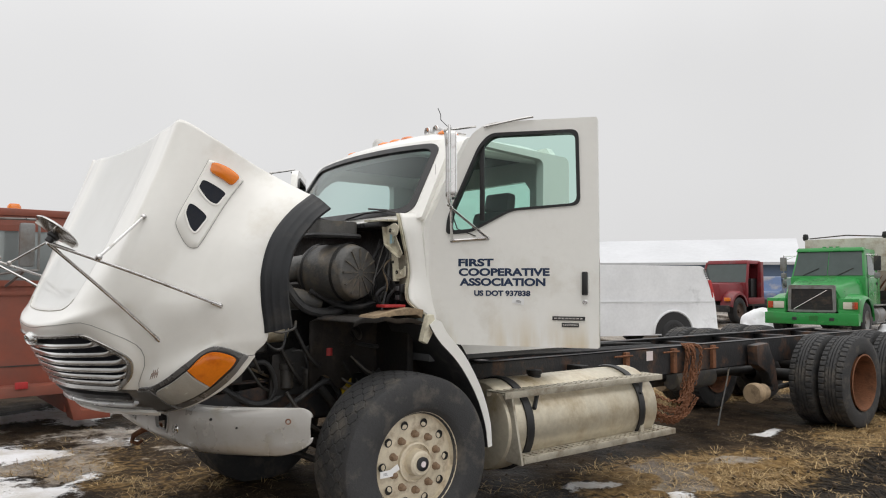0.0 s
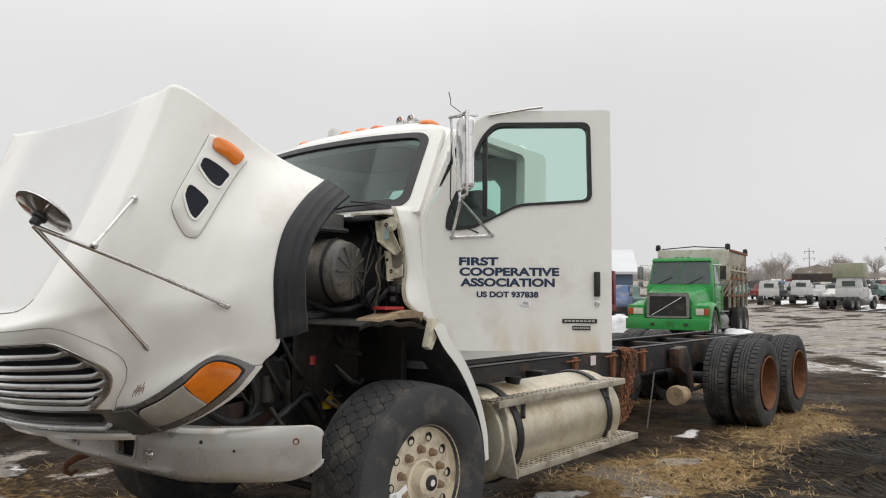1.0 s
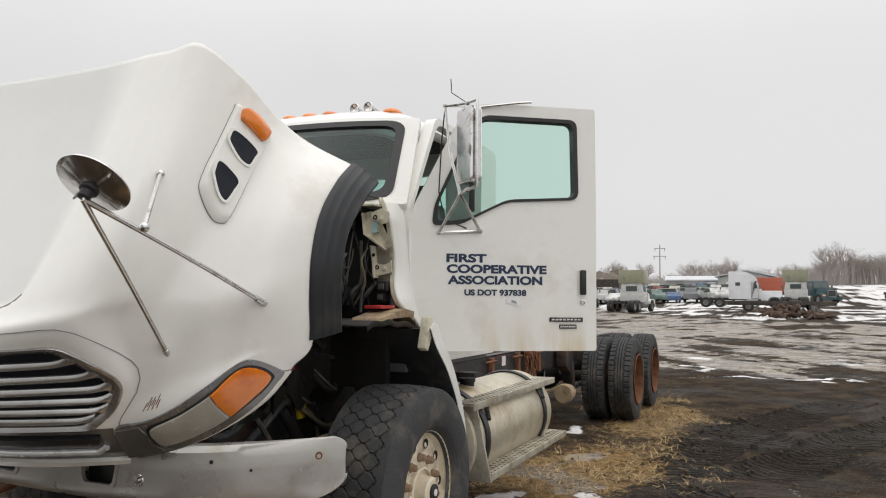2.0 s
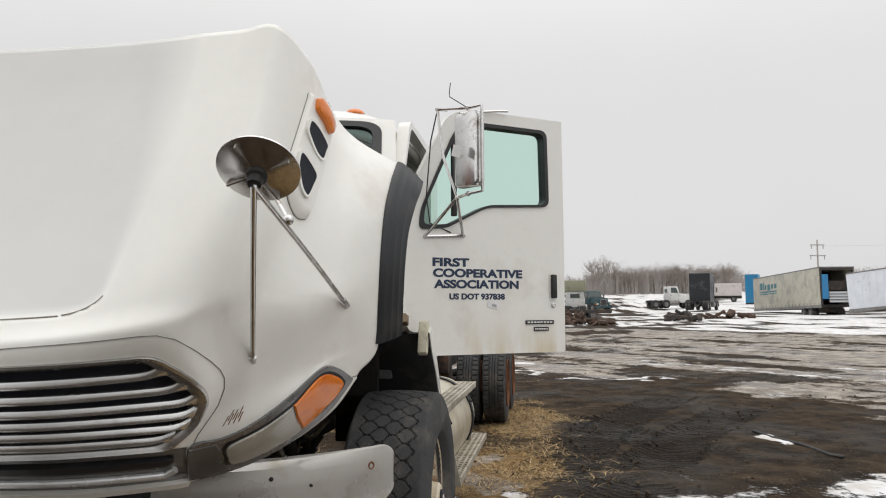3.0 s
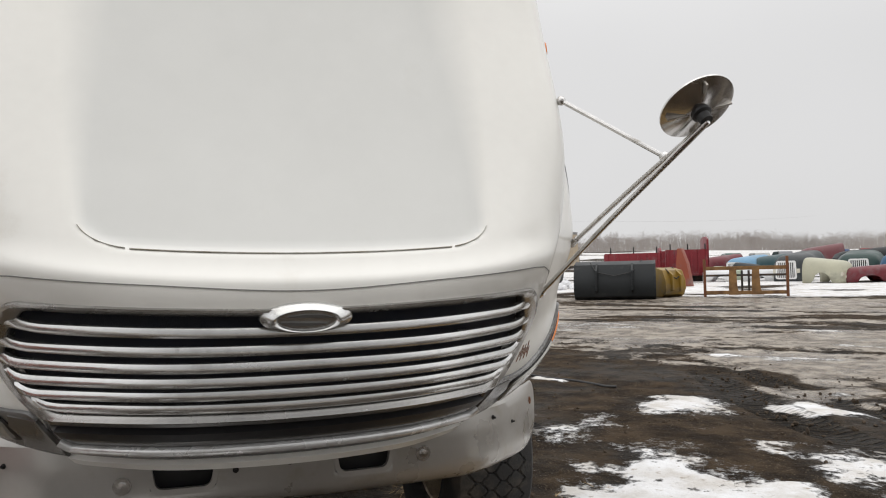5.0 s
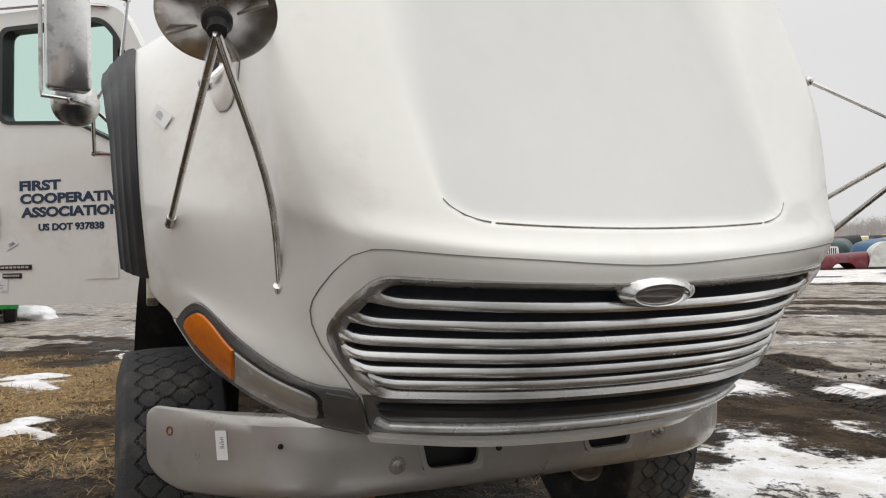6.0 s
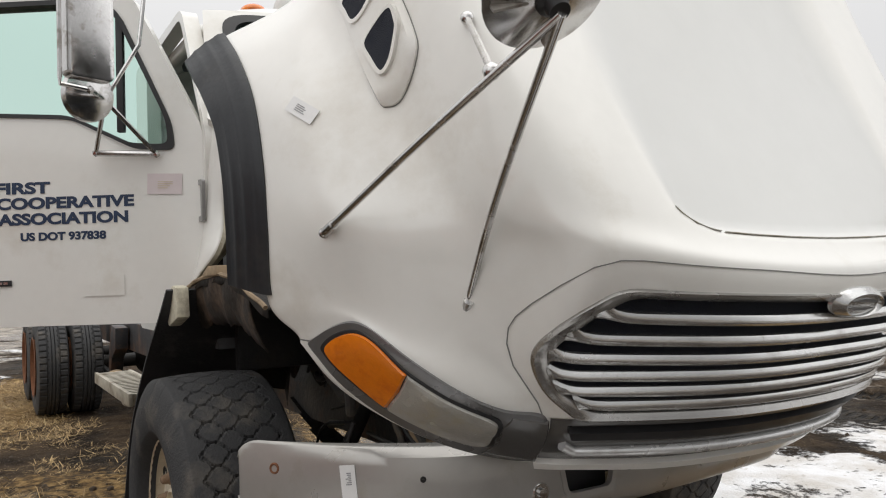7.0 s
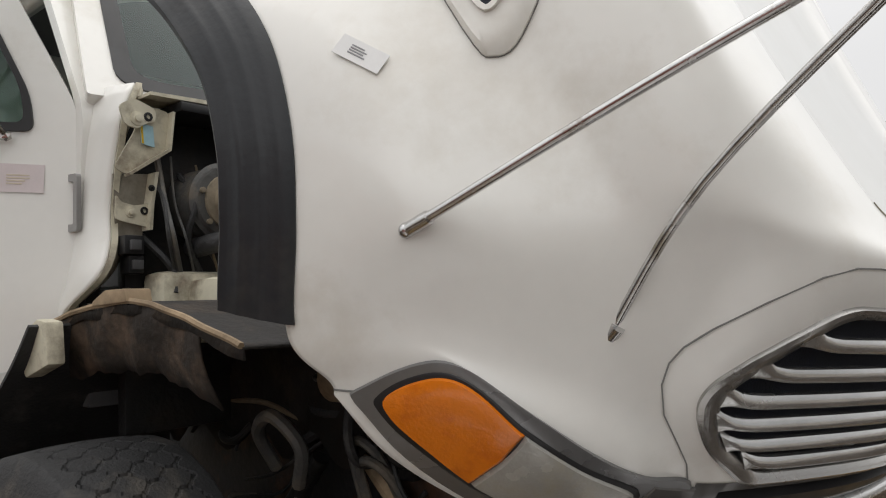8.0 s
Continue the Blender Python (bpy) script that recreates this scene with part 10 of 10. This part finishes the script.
HOODS = [
    (30.2, -31.9, -28, "dark slate truck hood with a white barred grille", paint("dark_slate_paint", (0.035, 0.042, 0.045), 0.25), 2.0, 2.6, 1.75, True),
    (26.0, -31.9, 62, "cream truck hood lying on snow", paint("cream_hood_paint", (0.46, 0.45, 0.34), 0.25), 1.7, 2.0, 1.35, False),
    (26.5, -31.9, -70, "dark red truck hood lying on snow", paint("dark_red_hood", (0.14, 0.014, 0.022), 0.25), 1.6, 2.4, 0.9, False),
    (32.9, -40.2, -6, "dark green truck hood with a white grille", paint("dark_green_paint", (0.02, 0.05, 0.045), 0.2), 2.7, 2.4, 1.7, True),
    (40.7, -37.1, -42, "light blue truck hood with a grey grille", paint("light_blue_paint", (0.16, 0.33, 0.5), 0.3), 2.0, 2.8, 1.6, True),
    (30.1, -39.7, -20, "blue painted truck hood in a row", paint("mid_blue_paint", (0.03, 0.1, 0.19), 0.25), 1.7, 2.4, 1.6, False),
    (43.6, -46.0, -75, "faded maroon truck hood standing high", paint("maroon_paint", (0.15, 0.045, 0.05), 0.3), 2.2, 3.0, 2.3, False),
    (36.0, -41.5, -70, "dark grey truck hood in a row", charcoal, 2.1, 3.4, 1.9, False),
    (49.5, -63.0, -80, "yellow truck hood far off", paint("lemon_paint", (0.45, 0.37, 0.06), 0.2), 2.0, 3.0, 2.0, False),
    (35.2, -33.1, 40, "pale green sedan hood on snow", paint("pale_green_paint", (0.4, 0.45, 0.34), 0.25), 1.5, 2.2, 0.9, False),
    (32.1, -33.0, 70, "white scrap fender and hood", van_paint, 1.4, 1.8, 0.9, False),
    (36.3, -35.5, 60, "black scrap hood on edge", charcoal, 1.4, 1.5, 1.1, False),
    (33.6, -31.2, 80, "white scrap hood beside dark parts", van_paint, 1.4, 1.7, 0.8, False),
    (40.5, -38.5, -60, "dark teal truck hood in a row", paint("dark_teal_paint", (0.02, 0.06, 0.07), 0.2), 1.9, 2.6, 1.6, False),
    (45.0, -38.0, -60, "dark red truck hood behind others", paint("dark_red_hood", (0.14, 0.014, 0.022), 0.25), 2.0, 2.8, 1.7, False),
    (33.0, -43.5, -40, "grey truck hood in a row", paint("mid_grey_paint", (0.16, 0.17, 0.18), 0.2), 2.0, 2.8, 1.7, False),
    (29.5, -44.0, -40, "white truck hood in a row", van_paint, 2.0, 2.6, 1.7, False),
]
for x, y, turn, label, material, w, l, h, g in HOODS:
    loose_hood(label, on_ground(x, y, aim(x, y) + turn), material, w, l, h, g)

def camper_shell():
    t = thing("camper_shell", "white fibreglass camper shell with a small window", "camper shell", on_ground(25.4, -34.2, aim(25.4, -34.2) - 82))
    bm = bmesh.new()
    prism(bm, round_outline([(0.0, 0.06), (3.4, 0.06), (3.4, 1.35), (0.75, 1.42), (0.25, 1.05)], [0.05, 0.05, 0.2, 0.35, 0.3], 5), 1.9, pose(0, -0.95, 0), 0.03)
    part("shell", bm, paint("chalk_white_paint", (0.62, 0.62, 0.58), 0.3), t)
    for s in (-1, 1):
        part("window", box(bmesh.new(), 1.1, 1.75, s * 0.955 - 0.012, s * 0.955 + 0.012, 0.75, 1.05, 0.008), far_glass, t)
        part("skirt", box(bmesh.new(), 0.05, 3.35, s * 0.94 - 0.03, s * 0.94 + 0.03, 0.0, 0.10, 0.01), dark_junk, t)
        part("marker", box(bmesh.new(), 1.8, 2.0, s * 0.955 - 0.012, s * 0.955 + 0.012, 1.15, 1.19), red_mat, t)


camper_shell()

# heaps of scrap on the snow
def scrap_heap(x, y, rx, ry, n, seed, material, label):
    rnd = random.Random(seed)
    t = thing("scrap_heap", label, "scrap heap", on_ground(x, y, rnd.uniform(0, 90)))
    bm = bmesh.new()
    for _ in range(n):
        a, d = rnd.uniform(0, 6.28), rnd.random() ** 0.7
        px, py = rx * d * math.cos(a), ry * d * math.sin(a)
        s = rnd.uniform(0.12, 0.4)
        m = pose(px, py, s * 0.4 + 0.25 * (1 - d), rnd.uniform(-40, 40), rnd.uniform(-40, 40), rnd.uniform(0, 180))
        if rnd.random() < 0.5:
            tube(bm, [m @ Vector((-s * 1.6, 0, 0)), m @ Vector((s * 1.6, 0, 0.1))], s * 0.3, 7)
        else:
            box(bm, -s, s, -s * 0.6, s * 0.6, -s * 0.4, s * 0.4, 0.02, m)
    tagged(part("scrap", bm, material, t), kind="stuff")
    return t


scrap_heap(49.6, -10.4, 2.0, 1.2, 34, 1, dark_junk, "heap of dark axle scrap on snow")
brown_scrap = mat("brown_scrap", (0.085, 0.05, 0.032), 0.85, 0, 0.4, 4, 0.3, 20, dirt=(0.03, 0.026, 0.022), dirt_amt=0.4)
scrap_heap(52.3, -14.0, 1.6, 0.8, 18, 2, brown_scrap, "heap of rusty axle scrap on snow")
scrap_heap(46.0, -3.4, 4.6, 1.2, 46, 3, brown_scrap, "heap of rusty scrap at the road edge")
scrap_heap(53.0, -3.6, 4.2, 1.2, 34, 4, dark_junk, "heap of dark frame scrap at the road edge")
scrap_heap(47.2, -26.2, 1.2, 0.8, 14, 5, dark_junk, "dark axle group on snow")
bm = bmesh.new()
heap = random.Random(8)
for _ in range(70):
    a, d = heap.uniform(0, 6.28), heap.random() ** 0.6
    r = heap.uniform(0.12, 0.38) * (1.2 - d * 0.6)
    bmesh.ops.create_icosphere(bm, subdivisions=1, radius=r, matrix=pose(2.6 * d * math.cos(a), 1.2 * d * math.sin(a), 0.55 * (1 - d) + 0.05, heap.uniform(0, 90), heap.uniform(0, 90), 0))
ob = part("snow_pile", bm, snow_mat)
ob.matrix_world = on_ground(33.0, -18.6, -30)
tagged(ob, "ploughed pile of dirty snow lumps", "snow pile", kind="stuff")
bm = bmesh.new()
bmesh.ops.create_uvsphere(bm, u_segments=28, v_segments=14, radius=1.0)
for v in bm.verts:
    v.co = Vector((v.co.x * 5.6, v.co.y * 4, max(-0.1, v.co.z) * 3.7 + 0.6 * noise.fractal(v.co * 3, 1, 2, 4)))
ob = part("dirt_mound", bm, mat("frozen_dirt", (0.15, 0.125, 0.10), 0.9, 0, 0.25, 0.4, 0.4, 3, dirt=(0.55, 0.55, 0.55), dirt_amt=0.2, dirt_scale=0.3))
ob.matrix_world = on_ground(143, 29.5, 100)
tagged(ob, "long dirt mound with traces of snow", "mound")


# power poles with crossarms
def power_pole(x, y, h):
    t = thing("power_pole", "wooden power pole with crossarms, pale with haze", "pole", on_ground(x, y, 15), "power poles")
    # distance haze is put into the wood's colour
    wood = mat("hazed_pole_wood", (0.38, 0.36, 0.34), 0.9, 0, 0.2, 3)
    part("pole", tube(bmesh.new(), [(0, 0, 0), (0, 0, h)], [0.17, 0.12], 8), wood, t)
    for z, w in ((h - 0.9, 2.6), (h - 2.8, 3.0)):
        part("crossarm", box(bmesh.new(), -0.1, 0.1, -w / 2, w / 2, z - 0.08, z + 0.08, 0.0), wood, t)
        for y2 in (-w / 2 + 0.2, w / 2 - 0.2):
            part("insulator", tube(bmesh.new(), [(0, y2, z), (0, y2, z - 0.7)], 0.08, 6), wood, t)
    part("ground_stub", tube(bmesh.new(), [(0, 0, -0.2), (0, 0, 0.5)], 0.26, 8), wood, t)


power_pole(138.8, -48.2, 9.6)
power_pole(184.5, 24.3, 9.9)
power_pole(220.4, 49.6, 9.0)
bm = bmesh.new()
for dy in (-1.2, 1.2, 0.0):
    a, b = Vector((138.8, -48.2 + dy, 12.6)), Vector((420, -430 + dy, 40.0))
    tube(bm, [a.lerp(b, k) - Vector((0, 0, 4 * 1.6 * k * (1 - k))) for k in steps(0, 1, 10)], 0.010, 4)
ob = part("power_lines", bm, mat("grey_cable", (0.40, 0.40, 0.40), 0.7))
tagged(ob, "thin power lines strung between the poles", "power lines", kind="stuff")


# ---- bare winter trees ----
# twigs are coloured lighter to carry the haze of their distance
twig = mat("bare_twigs", (0.30, 0.26, 0.23), 0.95, 0, 0.25, 2, per_object=0.12)


def branch_mesh(bm, rnd, p, d, length, r, depth):
    q = p + d * length
    side = d.cross(Vector((rnd.uniform(-1, 1), rnd.uniform(-1, 1), rnd.uniform(-0.2, 0.2)))).normalized()
    if depth > 2:
        tube(bm, [p, q], [r, r * 0.65], 5, cap=False)
    else:
        a = [bm.verts.new(v) for v in (p - side * r, p + side * r, q)]
        bm.faces.new(a)
    if depth == 0:
        return
    for _ in range(4 if depth > 1 else 5):
        t = rnd.uniform(0.35, 1.0)
        out = Vector((rnd.uniform(-1, 1), rnd.uniform(-1, 1), rnd.uniform(-0.1, 0.9)))
        nd = (d * 0.75 + out.normalized() * 0.75).normalized()
        branch_mesh(bm, rnd, p + d * length * t, nd, length * rnd.uniform(0.5, 0.75), r * 0.55, depth - 1)


def bare_tree(seed, h):
    rnd = random.Random(seed)
    t = thing("bare_tree", "bare leafless winter tree with fine twigs", "tree", Matrix(), "bare trees")
    part("trunk", tube(bmesh.new(), [(0, 0, -0.3), (0.1, 0, h * 0.18), (0.0, 0.1, h * 0.34)], [0.26, 0.20, 0.14], 7), twig, t)
    bm = bmesh.new()
    for k in range(6):
        a = k * 1.05 + rnd.uniform(-0.3, 0.3)
        d = Vector((math.cos(a) * 0.55, math.sin(a) * 0.55, 0.85)).normalized()
        branch_mesh(bm, rnd, Vector((0, 0, h * rnd.uniform(0.2, 0.34))), d, h * 0.27, 0.085, 4)
    part("crown", bm, twig, t)
    return t


trees = [bare_tree(s, 11) for s in (21, 22, 23)]
tr = random.Random(5)
places = []
for cx, cy, n, sx, sy in ((178, -14, 16, 7, 4), (176, -22, 30, 7, 5), (174, -31, 30, 7, 5), (172, -39, 13, 7, 3), (170, 44, 6, 4, 2.5), (173, 32, 8, 4, 3.6), (174, 26, 2, 3, 1), (176, 13, 12, 5, 6), (182, -5, 4, 4, 3), (190, -120, 6, 8, 10), (170, -150, 7, 9, 10)):
    for _ in range(n):
        places.append((cx + tr.uniform(-sx, sx), cy + tr.uniform(-sy, sy), tr.uniform(0.52, 0.74)))
for i, (x, y, k) in enumerate(places):
    m = on_ground(x, y, tr.uniform(0, 360), -0.2) @ Matrix.Scale(1, 4)
    if i < 3:
        trees[i].matrix_world = m
    else:
        c = copy_thing(trees[i % 3], m)
        c.scale = (k, k, k * tr.uniform(0.9, 1.1))


# a far belt of brush and woods along the horizon
def wood_belt():
    rnd = random.Random(6)
    verts, faces = [], []
    for k in range(20000):
        a = radians(rnd.uniform(-75, 60))
        r = rnd.uniform(205, 260)
        x, y = r * math.cos(a) - 3, r * math.sin(a)
        dome = 1 - ((math.degrees(a) + 8.5) / 6.6) ** 2
        near = dome > 0 and rnd.random() < 0.75
        if near:
            r = rnd.uniform(172, 186)
            x, y = r * math.cos(a) - 3, r * math.sin(a)
        base = rise(x, y) - 0.3
        dens = noise.fractal(Vector((a * 9, 0.3, 0)), 1, 2, 4)
        h = (3.4 if a < -0.3 else 2.2) + 2.0 * dens + rnd.uniform(0, 2.0)
        if near:
            h = 1.0 + 6.2 * math.sqrt(dome) * rnd.uniform(0.7, 1.05)
        w = rnd.uniform(0.03, 0.10)
        lean = rnd.uniform(-0.8, 0.8)
        sx, sy = -math.sin(a), math.cos(a)
        i = len(verts)
        verts += [(x - sx * w, y - sy * w, base), (x + sx * w, y + sy * w, base), (x + sx * lean, y + sy * lean, base + h)]
        faces.append((i, i + 1, i + 2))
        for _ in range(3):
            t = rnd.uniform(0.3, 0.9)
            px, py, pz = x + sx * lean * t, y + sy * lean * t, base + h * t
            o = rnd.uniform(-1.6, 1.6)
            i = len(verts)
            verts += [(px, py, pz), (px, py, pz + 0.09), (px + sx * o, py + sy * o, pz + rnd.uniform(0.3, 1.5))]
            faces.append((i, i + 1, i + 2))
    me = bpy.data.meshes.new("far_woods")
    me.from_pydata(verts, [], faces)
    # pale grey base colour has the far haze painted in
    me.materials.append(mat("hazed_brush", (0.36, 0.33, 0.31), 0.95, 0, 0.2, 0.3))
    return tagged(new("far_woods", me), "far belt of bare brush and woods, pale with haze", "woods", kind="stuff")


wood_belt()


# ---- dry grass in tufts along the truck and beside it ----
def grass():
    rnd = random.Random(12)
    verts, faces = [], []
    made = 0
    while made < 42000:
        if rnd.random() < 0.55:
            x, y = rnd.uniform(-2.5, 9.5), rnd.choice((-1, 1)) * rnd.gauss(1.3, 0.8)
        else:
            x, y = rnd.uniform(-3, 12), rnd.gauss(2.8, 1.3)
        s, i, g = cover(x, y)
        mat_of_straw = noise.fractal(Vector((x * 1.15, y * 1.5, 12.0)), 1.0, 2.0, 3)
        if g + 0.55 * mat_of_straw < rnd.uniform(0.30, 0.85) or s > 0.6:
            continue
        z = ground_z(x, y)
        for _ in range(rnd.randint(3, 7)):
            a = rnd.uniform(0, 6.28)
            l = rnd.uniform(0.03, 0.105)
            flat = rnd.uniform(0.6, 2.0)
            dx, dy, dz = math.cos(a) * l * flat, math.sin(a) * l * flat, l * rnd.uniform(0.05, 0.25 if rnd.random() < 0.8 else 0.8)
            px, py = x + rnd.uniform(-0.04, 0.04), y + rnd.uniform(-0.04, 0.04)
            w = rnd.uniform(0.0015, 0.0035)
            sx, sy = -math.sin(a) * w, math.cos(a) * w
            k = len(verts)
            verts += [(px - sx, py - sy, z - 0.005), (px + sx, py + sy, z - 0.005), (px + dx * 0.6 + sx * 0.7, py + dy * 0.6 + sy * 0.7, z + dz * 0.8), (px + dx * 0.6 - sx * 0.7, py + dy * 0.6 - sy * 0.7, z + dz * 0.8), (px + dx, py + dy, z + dz)]
            faces += [(k, k + 1, k + 2, k + 3), (k + 3, k + 2, k + 4)]
            made += 1
    me = bpy.data.meshes.new("dry_grass")
    me.from_pydata(verts, [], faces)
    m = mat("straw", (0.40, 0.28, 0.14), 0.85, 0, 0.25, 3)
    n, l = m.node_tree.nodes, m.node_tree.links
    ge = n.new("ShaderNodeNewGeometry")
    cr = n.new("ShaderNodeValToRGB")
    cr.color_ramp.elements[0].color = (0.16, 0.10, 0.05, 1)
    cr.color_ramp.elements[1].color = (0.62, 0.45, 0.22, 1)
    l.new(ge.outputs["Random Per Island"], cr.inputs[0])
    l.new(cr.outputs[0], n["Principled BSDF"].inputs["Base Color"])
    me.materials.append(m)
    return tagged(new("dry_grass", me), "matted dry yellow grass tufts on mud", "grass", kind="stuff")


grass()
